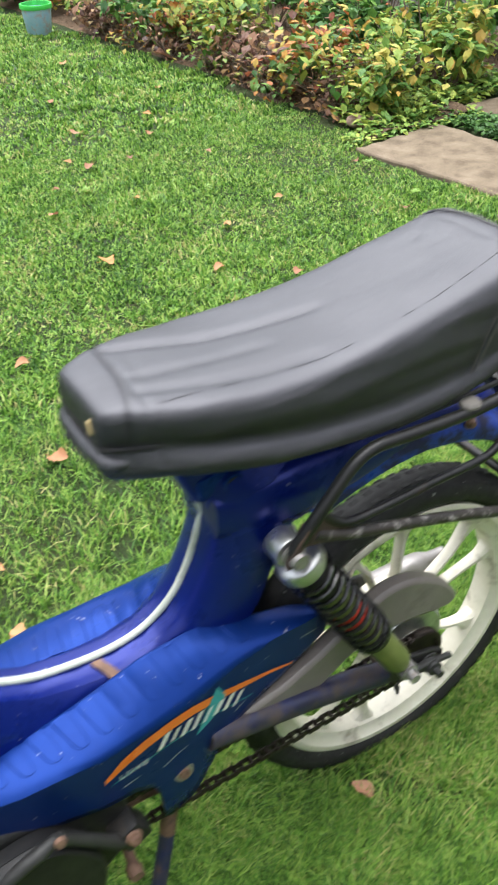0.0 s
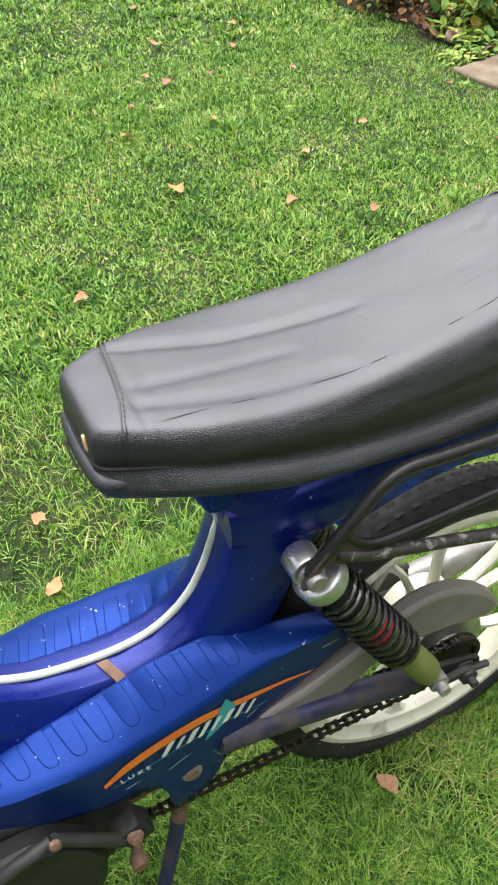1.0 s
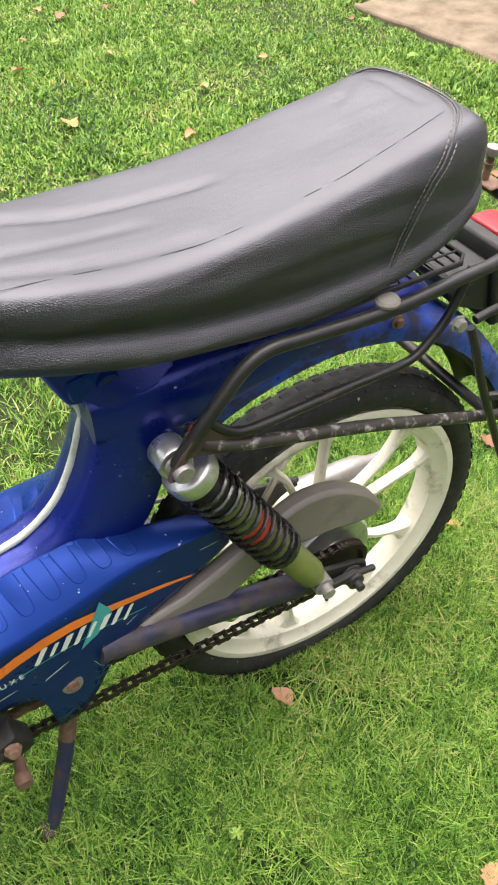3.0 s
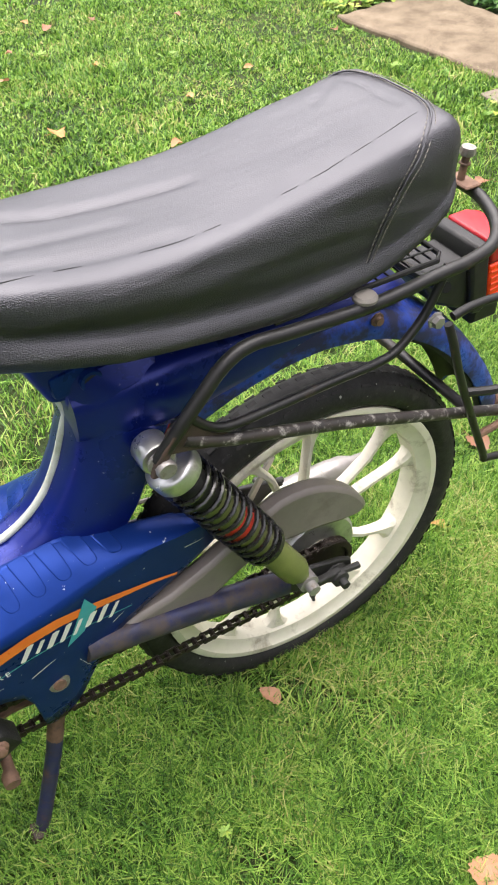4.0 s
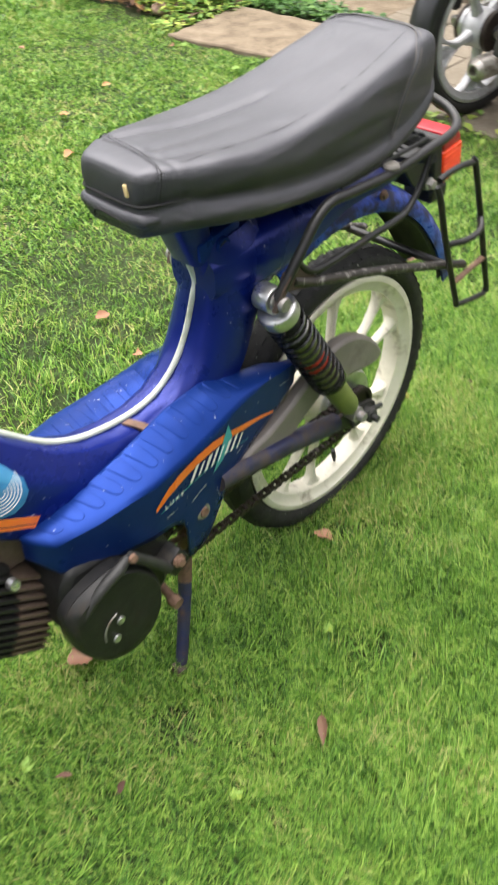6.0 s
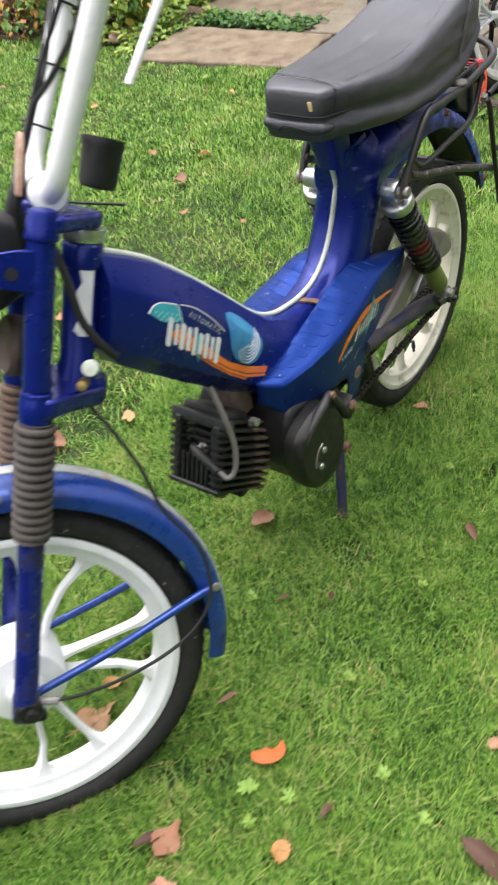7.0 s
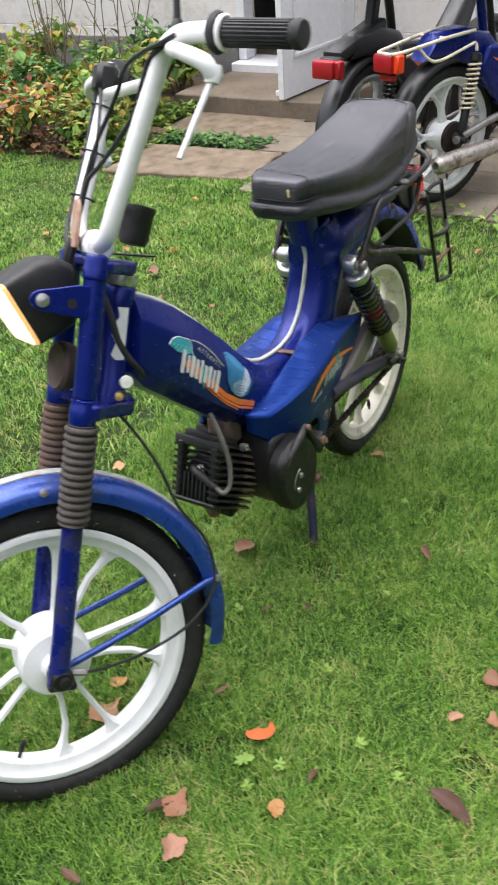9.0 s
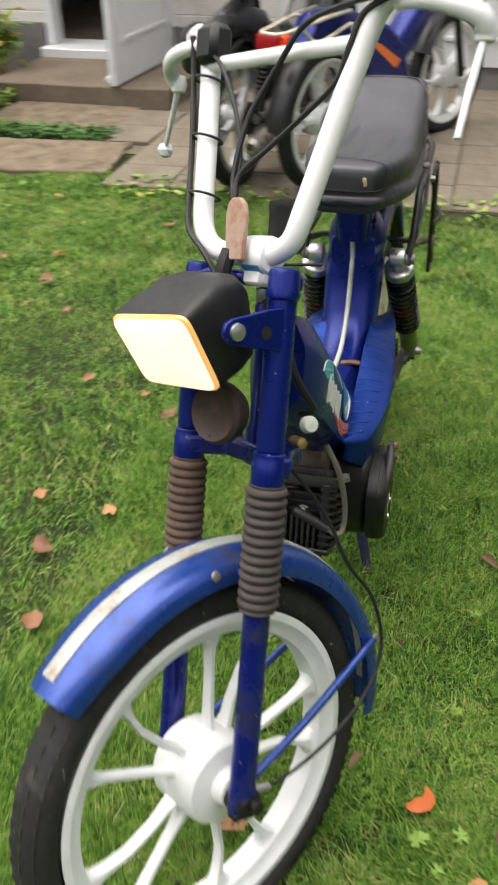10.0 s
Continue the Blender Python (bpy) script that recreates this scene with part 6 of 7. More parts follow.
nrm = (Vector(LENS[1]) - Vector(LENS[0])).cross(Vector(LENS[3]) - Vector(LENS[0])).normalized()
if nrm.x < 0:
    nrm = -nrm


def round_quad(corners, p=5.0, n=32):
    """A four-cornered outline with rounded corners; corners in order round it."""
    q = [Vector(c) for c in corners]
    out = []
    for j in range(n):
        w = 2 * math.pi * (j + 0.5) / n
        u, v = (0.5 + 0.5 * math.copysign(abs(e) ** (2 / p), e) for e in (math.cos(w), math.sin(w)))
        out.append((q[0].lerp(q[1], u)).lerp(q[3].lerp(q[2], u), v))
    return out


def lens_ring(k, off, p=10.0):
    return [lc + (c - lc) * k + nrm * off for c in round_quad(LENS, p)]


REAR_RINGS = [((0.146, 0.060, 0.366), (0.146, -0.060, 0.370), (0.104, -0.060, 0.272), (0.104, 0.060, 0.270)), ((0.120, 0.056, 0.374), (0.120, -0.056, 0.376), (0.086, -0.054, 0.285), (0.086, 0.054, 0.285)), ((0.096, 0.040, 0.368), (0.096, -0.040, 0.368), (0.078, -0.040, 0.302), (0.078, 0.040, 0.302))]
body = Geo().loft([lens_ring(1.040, 0.000), lens_ring(1.060, -0.004), lens_ring(1.065, -0.014)] + [round_quad(c, p) for c, p in zip(REAR_RINGS, (7.0, 6.5, 5.0))])
headlamp = front_part("headlamp", body, BLACK, label="black plastic headlamp housing, lamp switched on", sharp=40)
front_part("lens_rim", Geo().loft([lens_ring(1.035, -0.001), lens_ring(1.028, 0.0035), lens_ring(0.990, 0.0055), lens_ring(0.984, 0.0)]), LAMPRIM, headlamp, "amber edge of the headlamp glass")
front_part("lens", Geo().loft([lens_ring(0.986, 0.0015), lens_ring(0.970, 0.0070), lens_ring(0.75, 0.0095), lens_ring(0.45, 0.0115), lens_ring(0.1, 0.012)]), LAMPGLOW, headlamp, "glowing warm white headlamp glass")
horn = front_part("horn", Geo().lathe([(0.0, -0.020), (0.030, -0.018), (0.036, -0.006), (0.037, 0.006), (0.033, 0.012), (0.029, 0.010), (0.018, 0.006), (0.0, 0.010)], (0.088, 0.000, 0.218), (1, -0.15, 0.05), 28), DARKRUST, label="rusty round horn")
front_part("horn_bracket", Geo().box((0.05, 0.02, 0.006), (0.075, 0.008, 0.190), bevel=0.002), BLACKTUBE, horn)
lock = front_part("steering_lock", Geo().lathe([(0.0, 0.008), (0.0085, 0.007), (0.0100, 0.004), (0.0100, -0.004), (0.007, -0.006)], (0.012, -0.070, 0.212), (0.35, -1, 0.25), 22), TRIM, label="pale round lock cover beside the fork crown")
front_part("lock_barrel", Geo().lathe([(0.0, 0.012), (0.006, 0.011), (0.007, 0.004), (0.007, -0.012)], (0.018, -0.062, 0.190), (0.35, -1, 0.1), 14), mat("brass", (0.50, 0.36, 0.12), (0.40, 0.28, 0.10), 0.35, 0.9), lock, "brass lock barrel")

# -- handlebar --
bars = front_part("handlebar", Geo().tube([(-0.020, 0.240, 0.662), (-0.002, 0.208, 0.664), (0.012, 0.176, 0.662), (0.018, 0.155, 0.650), (0.022, 0.142, 0.620), (0.040, 0.116, 0.530), (0.058, 0.092, 0.448), (0.062, 0.080, 0.418), (0.062, 0.060, 0.402), (0.060, 0.030, 0.397), (0.060, -0.020, 0.397), (0.060, -0.045, 0.401), (0.058, -0.066, 0.415),
                                           (0.055, -0.078, 0.448), (0.043, -0.098, 0.530), (0.030, -0.120, 0.620), (0.026, -0.135, 0.648), (0.018, -0.158, 0.662), (0.004, -0.190, 0.664), (-0.014, -0.222, 0.662)], 0.0125, 16, 5), WHITE, label="white painted high handlebar")
front_part("brace", Geo().tube([(0.028, 0.130, 0.618), (0.028, -0.112, 0.612)], 0.0085, 12, 1), WHITE, bars, "white cross brace")
front_part("clamp", Geo().loft([[(0.060 + r * math.cos(w), y, 0.397 + r * math.sin(w)) for w in np.linspace(0, 2 * math.pi, 17)[:-1]] for y, r in ((-0.040, 0.0185), (-0.036, 0.0215), (-0.004, 0.0215), (0.0, 0.0185))]).box((0.030, 0.034, 0.034), (0.058, -0.020, 0.380), bevel=0.005), WHITE, bars, "white bar clamp with blue overspray")
front_part("overspray", Geo().loft([[(0.0595 + 0.0222 * math.cos(w), y, 0.3968 + 0.0222 * math.sin(w)) for w in np.linspace(radians(230), radians(330), 8)] + [(0.0595 + 0.0212 * math.cos(w), y, 0.3968 + 0.0212 * math.sin(w)) for w in np.linspace(radians(330), radians(230), 8)] for y in (-0.036, -0.008)]), LIGHTBLUE, bars)
for s in (-1, 1):
    o, d = Vector((0.004, s * 0.190, 0.664)), Vector((-0.55, s * 0.835, -0.02)).normalized()
    prof = [(0.0135, 0.020), (0.0225, 0.022), (0.0245, 0.026), (0.0225, 0.031), (0.0165, 0.033)]
    grip = front_part("grip", Geo().lathe(prof + [(0.0150, 0.040), (0.0146, 0.128), (0.0165, 0.132), (0.0170, 0.139), (0.0150, 0.143), (0.0, 0.144)], o, d, 28), GRIP, bars, "black ribbed rubber grip")
    rib = Geo()
    side = d.orthogonal().normalized()
    for k in range(22):
        w = 2 * math.pi * k / 22
        off = (side * math.cos(w) + d.cross(side) * math.sin(w)) * 0.0149
        rib.tube([o + d * 0.042 + off, o + d * 0.128 + off], 0.0015, 5, 1)
    front_part("grip_ribs", rib, GRIP, grip)
    lev = front_part("brake_lever", Geo().tube([(0.020, s * 0.150, 0.645), (0.034, s * 0.182, 0.640), (0.030, s * 0.215, 0.632), (0.012, s * 0.238, 0.622), (0.002, s * 0.240, 0.610)], [0.0085, 0.009, 0.0095, 0.0105, 0.009], 12, 4).lathe([(0.0, -0.012), (0.009, -0.010), (0.0115, 0.0), (0.009, 0.010), (0.0, 0.012)], (0.000, s * 0.238, 0.612), (0, 0, 1), 16), WHITE, bars, "white painted brake lever mount")
    front_part("lever_blade", Geo().tube([(0.002, s * 0.238, 0.602), (0.016, s * 0.240, 0.560), (0.032, s * 0.244, 0.512)] if s < 0 else [(0.0, 0.240, 0.602), (-0.014, 0.270, 0.570), (-0.030, 0.304, 0.538)], [0.0042, 0.0038, 0.0032], 10, 4), WHITE, lev, "thin white lever blade")
    if s > 0:
        front_part("lever_ball", Geo().lathe([(0.0, -0.011), (0.008, -0.008), (0.0115, 0.0), (0.008, 0.008), (0.0, 0.011)], (-0.032, 0.306, 0.536), (0, 0, 1), 16), WHITE, lev)
    front_part("grip_tie", Geo().tube([o + d * 0.036 + (side * math.cos(w) + d.cross(side) * math.sin(w)) * 0.0185 for w in np.linspace(0, 2 * math.pi, 18)[:-1]], 0.0032, 6, 1, closed=True), WHITE, grip, "pale cable tie")
front_part("switch_box", Geo().box((0.034, 0.040, 0.046), (0.030, 0.128, 0.640), bevel=0.008), BLACK, bars, "black switch housing")
front_part("mirror_stem", Geo().tube([(0.020, -0.150, 0.660), (0.022, -0.150, 0.690), (0.030, -0.142, 0.760), (0.034, -0.140, 0.860)], [0.0060, 0.0045, 0.0042, 0.0042], 10, 3), BLACKTUBE, bars, "dark mirror stem")
front_part("stem_boot", Geo().lathe([(0.010, 0.0), (0.009, 0.010), (0.006, 0.018), (0.005, 0.020)], (0.020, -0.150, 0.662), (0.02, 0, 1), 14), BLACK, bars)
front_part("ignition_plate", Geo().slab([(-0.024, 0.390), (0.004, 0.390), (0.008, 0.436), (0.005, 0.450), (-0.002, 0.456), (-0.014, 0.456), (-0.022, 0.450), (-0.026, 0.436)], 0, 0.086, 0.092), PINKRUST, bars, "flaking pink and rusty bracket plate", bevel=0.0015)
front_part("wire_sleeve", Geo().tube([(0.086, 0.004, 0.400), (0.092, 0.006, 0.375), (0.085, 0.010, 0.345), (0.078, 0.004, 0.300)], 0.009, 8, 4), BLACK, bars)
speedo = front_part("speedometer", Geo().lathe([(0.0, 0.0), (0.019, 0.002), (0.0222, 0.010), (0.0238, 0.046), (0.0252, 0.048), (0.0252, 0.057), (0.0225, 0.057), (0.0218, 0.050), (0.0, 0.050)], (0.000, 0.006, 0.402), (-0.10, 0.05, 1.0), 32), BLACK, label="black round speedometer cup")
front_part("speedo_bracket", Geo().tube([(0.050, -0.012, 0.388), (0.020, -0.020, 0.389), (-0.010, -0.026, 0.391), (-0.026, -0.030, 0.392)], 0.0018, 6, 3), BLACKTUBE, speedo)

# -- cables --
def front_cable(pts, r, label):
    return front_part("cable", Geo().tube(pts, r, 8, 6), BLACK, None, label)


front_cable([(0.058, -0.030, 0.350), (0.040, -0.046, 0.310), (0.024, -0.052, 0.268), (0.004, -0.054, 0.242), (-0.012, -0.050, 0.228), (-0.022, -0.036, 0.218), (-0.030, -0.016, 0.212)], 0.0050, "thick black wiring loom beside the steering head")
front_cable([(0.034, -0.185, 0.655), (0.042, -0.165, 0.648), (0.045, -0.100, 0.645), (0.050, -0.050, 0.633), (0.050, -0.015, 0.600), (0.055, 0.005, 0.570), (0.062, 0.018, 0.540), (0.073, 0.021, 0.488), (0.080, 0.012, 0.450), (0.084, 0.000, 0.400)], 0.0032, "black control cable looping from the lever to the steering head")
front_cable([(0.034, -0.165, 0.650), (0.042, -0.125, 0.636), (0.046, -0.112, 0.605), (0.047, -0.098, 0.572), (0.052, -0.065, 0.545), (0.062, -0.020, 0.510), (0.074, 0.010, 0.482), (0.082, 0.006, 0.450), (0.084, -0.006, 0.400)], 0.0032, "black control cable crossing between the handlebar risers")
front_cable([(0.034, 0.165, 0.654), (0.034, 0.160, 0.610), (0.048, 0.136, 0.530), (0.064, 0.114, 0.460), (0.076, 0.094, 0.422), (0.086, 0.050, 0.396), (0.080, 0.020, 0.360)], 0.0036, "black wiring tied along the handlebar")
front_cable([(0.034, 0.150, 0.640), (0.042, 0.100, 0.615), (0.051, 0.060, 0.570), (0.060, 0.030, 0.520), (0.072, 0.016, 0.475), (0.084, 0.004, 0.420)], 0.0026, "thin black cable by the handlebar")
for z, a, b in ((0.600, 0.026, 0.137), (0.530, 0.040, 0.116), (0.462, 0.057, 0.093)):
    front_part("cable_tie", Geo().tube([(a + 0.0185 * math.cos(w), b + 0.0175 * math.sin(w), z + 0.004 * math.cos(w)) for w in np.linspace(0, 2 * math.pi, 17)[:-1]], 0.0017, 6, 1, closed=True), BLACK, bars)
front_cable([(0.060, -0.070, -0.243), (0.010, -0.078, -0.238), (-0.070, -0.078, -0.212), (-0.140, -0.074, -0.168), (-0.170, -0.068, -0.110), (-0.150, -0.062, -0.040), (-0.095, -0.058, 0.020), (-0.060, -0.050, 0.080), (-0.020, -0.040, 0.130), (0.010, -0.030, 0.160)], 0.0025, "black speedometer cable from the hub along the mudguard")
front_part("cable_end", Geo().tube([(0.058, -0.070, -0.243), (0.030, -0.076, -0.242)], 0.0055, 8, 1), STEEL)


# ---- plants of the bed ----
def palette(name, *cols):
    return leafy(name, [(i / (len(cols) - 1), c) for i, c in enumerate(cols)], 0.5, spread=0.20, broad_scale=5.0)


GREENS = palette("dark_green_leaves", (0.03, 0.085, 0.022), (0.06, 0.16, 0.035), (0.11, 0.25, 0.05), (0.22, 0.37, 0.075))
YELLOWS = palette("yellowing_leaves", (0.06, 0.15, 0.03), (0.13, 0.25, 0.045), (0.24, 0.34, 0.06), (0.36, 0.36, 0.07), (0.45, 0.28, 0.06))
MIXED = palette("autumn_leaves", (0.04, 0.10, 0.03), (0.09, 0.20, 0.045), (0.18, 0.27, 0.055), (0.34, 0.30, 0.06), (0.46, 0.24, 0.05), (0.38, 0.11, 0.05), (0.13, 0.06, 0.045))
BROWNS = palette("withered_brown_leaves", (0.06, 0.035, 0.030), (0.14, 0.070, 0.050), (0.26, 0.14, 0.085), (0.40, 0.25, 0.14), (0.12, 0.16, 0.05))


def leaf_cloud(spots, size, rng, droop=0.3):
    """Many small folded leaves, one island each."""
    g = Geo()
    for p in spots:
        s = size * rng.uniform(0.5, 1.7)
        a, tilt = rng.uniform(0, 2 * math.pi), rng.uniform(-0.9, 0.5) - droop
        d = Vector((math.cos(a) * math.cos(tilt), math.sin(a) * math.cos(tilt), math.sin(tilt)))
        side = d.cross(Vector((0, 0, 1))).normalized()
        n = side.cross(d)
        w, fold = s * rng.uniform(0.28, 0.42), s * rng.uniform(0.02, 0.14)
        p = Vector(p)
        g.add([p, p + d * s * 0.40 + side * w + n * fold, p + d * s * 0.78 + side * w * 0.6 + n * fold, p + d * s - n * s * 0.08, p + d * s * 0.78 - side * w * 0.6 + n * fold, p + d * s * 0.40 - side * w + n * fold, p + d * s * 0.5],
              [(0, 6, 1), (1, 6, 2), (2, 6, 3), (3, 6, 4), (4, 6, 5), (5, 6, 0)])
    return g


def quick_mesh(name, g, material):
    me = bpy.data.meshes.new(name)
    me.from_pydata(g.v, [], g.f)
    me.materials.append(material)
    return me


def make_shrub(x, y, rx, ry, h, count, size, material, seed, label, stems=9):
    rng = random.Random(seed)
    shrub = thing("shrub", pose(x, y, 0.0), label, "shrub", "shrubs along the house")
    g, tips = Geo(), []
    for k in range(stems):
        a, r = rng.uniform(0, 2 * math.pi), rng.uniform(0.4, 1.0)
        tip = Vector((math.cos(a) * rx * r, math.sin(a) * ry * r, h * rng.uniform(0.5, 1.05)))
        knee = tip * 0.5 + Vector((rng.uniform(-0.05, 0.05), rng.uniform(-0.05, 0.05), h * 0.15))
        g.tube([(rng.uniform(-0.05, 0.05), rng.uniform(-0.05, 0.05), -0.02), knee, tip], [0.006, 0.004, 0.0018], 5, 4)
        tips.append((knee, tip))
        for j in range(2):
            b = knee + (tip - knee) * rng.uniform(0.2, 0.8)
            e = b + Vector((rng.uniform(-0.16, 0.16), rng.uniform(-0.16, 0.16), rng.uniform(-0.03, 0.16)))
            g.tube([b, e], [0.0028, 0.0012], 4, 1)
            tips.append((b, e))
    tagged(part("stem", g, BRANCH, shrub), kind="stuff")
    spots = []
    for k in range(count):
        a, b = tips[rng.randrange(len(tips))]
        t = rng.random() ** 0.6
        spots.append(a + (b - a) * t + Vector((rng.gauss(0, 0.045), rng.gauss(0, 0.045), rng.gauss(0, 0.035))))
    spots = [p for p in spots if p.z > 0.0]
    leaves = new("foliage", quick_mesh("foliage", leaf_cloud(spots, size, rng), material))
    leaves.parent = shrub
    tagged(leaves, kind="stuff")


SHRUBS = [("low bramble with green and yellow leaves", YELLOWS, 0.042), ("dark green leafy shrub", GREENS, 0.052), ("autumn shrub turning orange and yellow", MIXED, 0.046), ("withered brown fern and leaf litter", BROWNS, 0.045)]
order = [0, 2, 3, 0, 2, 1, 3, 0, 2, 1, 0, 2]
rng_s = random.Random(21)
for k in range(12):
    y = 2.62 + 0.42 * k
    kind = order[k]
    low = kind == 3
    make_shrub(bed_edge(y) + 0.24 + rng_s.uniform(-0.03, 0.08), y, 0.27, 0.27, 0.15 if low else rng_s.uniform(0.22, 0.34), 560 if low else 560, SHRUBS[kind][2], SHRUBS[kind][1], 100 + k, SHRUBS[kind][0])
for k in range(11):
    y = 2.85 + 0.46 * k
    kind = (0, 1, 2, 1, 0, 2, 1, 1, 2, 0, 1)[k]
    make_shrub(bed_edge(y) + 0.88 + rng_s.uniform(-0.1, 0.1), y, 0.36, 0.32, rng_s.uniform(0.30, 0.46), 600, SHRUBS[kind][2] * 1.1, SHRUBS[kind][1], 140 + k, SHRUBS[kind][0])
for k in range(5):
    make_shrub(bed_edge(3.2 + 0.8 * k) + 1.45, 3.2 + 0.9 * k, 0.34, 0.40, 0.42, 520, 0.055, (GREENS, YELLOWS)[k % 2], 170 + k, "sparse tall shrub before the white wall", 12)
for k in range(7):
    y = 2.75 + 0.36 * k
    make_shrub(bed_edge(y) + 0.10, y, 0.10, 0.16, 0.09, 170, 0.030, (BROWNS, MIXED, BROWNS, YELLOWS)[k % 4], 200 + k, "low withered plants at the front of the bed", 10)
make_shrub(2.06, 2.60, 0.17, 0.17, 0.15, 620, 0.030, YELLOWS, 192, "soft bright green weeds at the corner of the bed", 12)
make_shrub(2.56, 2.62, 0.24, 0.20, 0.30, 520, 0.05, YELLOWS, 190, "low yellow-green weeds beside the path slab")
make_shrub(3.25, 2.80, 0.26, 0.16, 0.34, 460, 0.055, YELLOWS, 191, "yellow and orange weeds beside the stoop")


def twigs():
    rng = random.Random(8)
    for k in range(10):
        y = 2.9 + 0.30 * k
        t = thing("bare_twig", pose((3.1 if k % 2 else 2.75) + rng.uniform(-0.2, 0.2), y, 0), "bare brown twigs standing before the white wall", "shrub", "shrubs along the house")
        g = Geo()
        for j in range(5):
            a = Vector((0, 0, 0))
            lean = Vector((rng.uniform(-0.15, 0.15), rng.uniform(-0.25, 0.25), 1.0))
            pts = [a]
            for q in range(5):
                pts.append(pts[-1] + lean * 0.22 + Vector((rng.uniform(-0.04, 0.04), rng.uniform(-0.05, 0.05), 0)))
            g.tube(pts, [0.005, 0.004, 0.0035, 0.003, 0.0022, 0.0015], 5, 2)
            for q in (2, 3, 4):
                e = pts[q] + Vector((rng.uniform(-0.1, 0.1), rng.uniform(-0.14, 0.14), rng.uniform(0.02, 0.14)))
                g.tube([pts[q], e], [0.0025, 0.001], 4, 1)
        tagged(part("twig", g, BRANCH, t), kind="stuff")


twigs()


def ground_cover(name, x0, x1, y0, y1, count, size, h, material, seed, label):
    rng = random.Random(seed)
    spots = [(rng.uniform(x0, x1), rng.uniform(y0, y1), rng.uniform(0.0, h)) for _ in range(count)]
    ob = new(name, quick_mesh(name, leaf_cloud(spots, size, rng, -0.1), material))
    tagged(ob, label, "ground cover", kind="stuff")


ground_cover("ivy", 2.25, 2.45, 1.62, 2.50, 1100, 0.026, 0.026, IVYLEAF, 31, "low green ivy between the path slabs")
ground_cover("weeds", 1.70, 2.46, 2.26, 2.38, 520, 0.024, 0.025, CLOVER, 34, "low weeds growing along the slab edges")
ground_cover("weeds", 2.30, 2.94, 2.44, 2.80, 900, 0.034, 0.07, CLOVER, 35, "low green weeds beside the stoop")
ground_cover("weeds", 1.86, 2.30, 2.34, 2.62, 900, 0.032, 0.06, CLOVER, 36, "bright green weeds at the corner of the bed")
ground_cover("leaf_litter", 1.84, 2.35, 2.5, 5.4, 900, 0.034, 0.03, DEADLEAF, 32, "dry brown leaf litter on the bed")
ground_cover("weeds", 1.56, 1.78, -0.6, 1.3, 240, 0.030, 0.025, CLOVER, 33, "small weeds along the lawn's edge")


def make_weed(x, y, r, n, seed):
    rng = random.Random(seed)
    w = thing("weed", pose(x, y, -0.003), "small pale green broad-leaved weed in the lawn", "weed", "weeds in the lawn")
    for k in range(n):
        g = Geo()
        a = 2 * math.pi * k / n + rng.uniform(-0.3, 0.3)
        q = r * rng.uniform(0.5, 1.0)
        c = Vector((math.cos(a) * q * 0.6, math.sin(a) * q * 0.6, 0.012 + rng.uniform(0, 0.010)))
        s = r * rng.uniform(0.20, 0.34)
        out, side = Vector((math.cos(a), math.sin(a), 0.25)), Vector((-math.sin(a), math.cos(a), 0))
        pts = [c + out * math.cos(v) * s * 1.6 + side * math.sin(v) * s * 0.70 for v in np.linspace(0, 2 * math.pi, 9)[:-1]]
        g.add([c - Vector((0, 0, 0.002))] + pts, [(0, i + 1, (i + 1) % 8 + 1) for i in range(8)])
        part("leaf", g, CLOVER, w)


for k, (x, y, r) in enumerate(((-1.02, -0.24, 0.035), (-1.00, -0.30, 0.030), (-1.06, -0.27, 0.026), (-0.90, -0.40, 0.028), (-0.72, -0.05, 0.025), (-0.55, -0.30, 0.022), (-0.93, -0.48, 0.026), (-0.78, -0.28, 0.024), (0.55, 2.45, 0.05), (0.95, 2.2, 0.04), (-0.25, -0.22, 0.022), (1.62, 2.06, 0.05), (1.55, 1.70, 0.045))):
    make_weed(x, y, r * 0.48, 13, 50 + k)


# ---- fallen leaves ----
def fallen_mesh(seed, lobes, long):
    rng = random.Random(seed)
    g, n = Geo(), 30
    ring, mid = [], []
    for k in range(n):
        a = 2 * math.pi * k / n
        jag = (0.025 if k % 2 else -0.015) + rng.uniform(-0.03, 0.02) + (0.05 * math.cos(lobes * a) if lobes else 0.0)
        tip = 0.08 * max(0.0, math.cos(a)) ** 7
        x = (0.43 + jag + tip) * math.cos(a) * long
        y = (0.40 + jag) * math.sin(a) * (1.0 - 0.22 * math.cos(a))
        z = 0.13 * math.cos(2 * a + seed) + 0.05 * math.cos(3 * a + 2 * seed) + rng.uniform(-0.015, 0.015) + 0.12
        ring.append((x, y, max(z, 0.012)))
        mid.append((x * 0.55, y * 0.55, 0.05 + 0.04 * math.cos(2 * a + seed)))
    g.add(ring + mid + [(0, 0, 0.045)], [(i, (i + 1) % n, n + (i + 1) % n, n + i) for i in range(n)] + [(n + i, n + (i + 1) % n, 2 * n) for i in range(n)])
    g.tube([(-0.42 * long, 0, 0.07), (-0.62 * long, 0.03, 0.05), (-0.80 * long, 0.02, 0.10)], [0.018, 0.014, 0.012], 5, 3)
    return g


fresh = [mesh_of("leaf", fallen_mesh(s, l, g), FALLEN, 70) for s, l, g in ((1, 0, 1.10), (2, 5, 1.0), (3, 0, 1.25), (4, 0, 1.05), (7, 4, 1.15))]


def folded_leaf(seed, long):
    """A withered leaf, pointed at both ends, folded along its midrib with ragged edges."""
    rng = random.Random(seed)
    g, n, pts = Geo(), 15, []
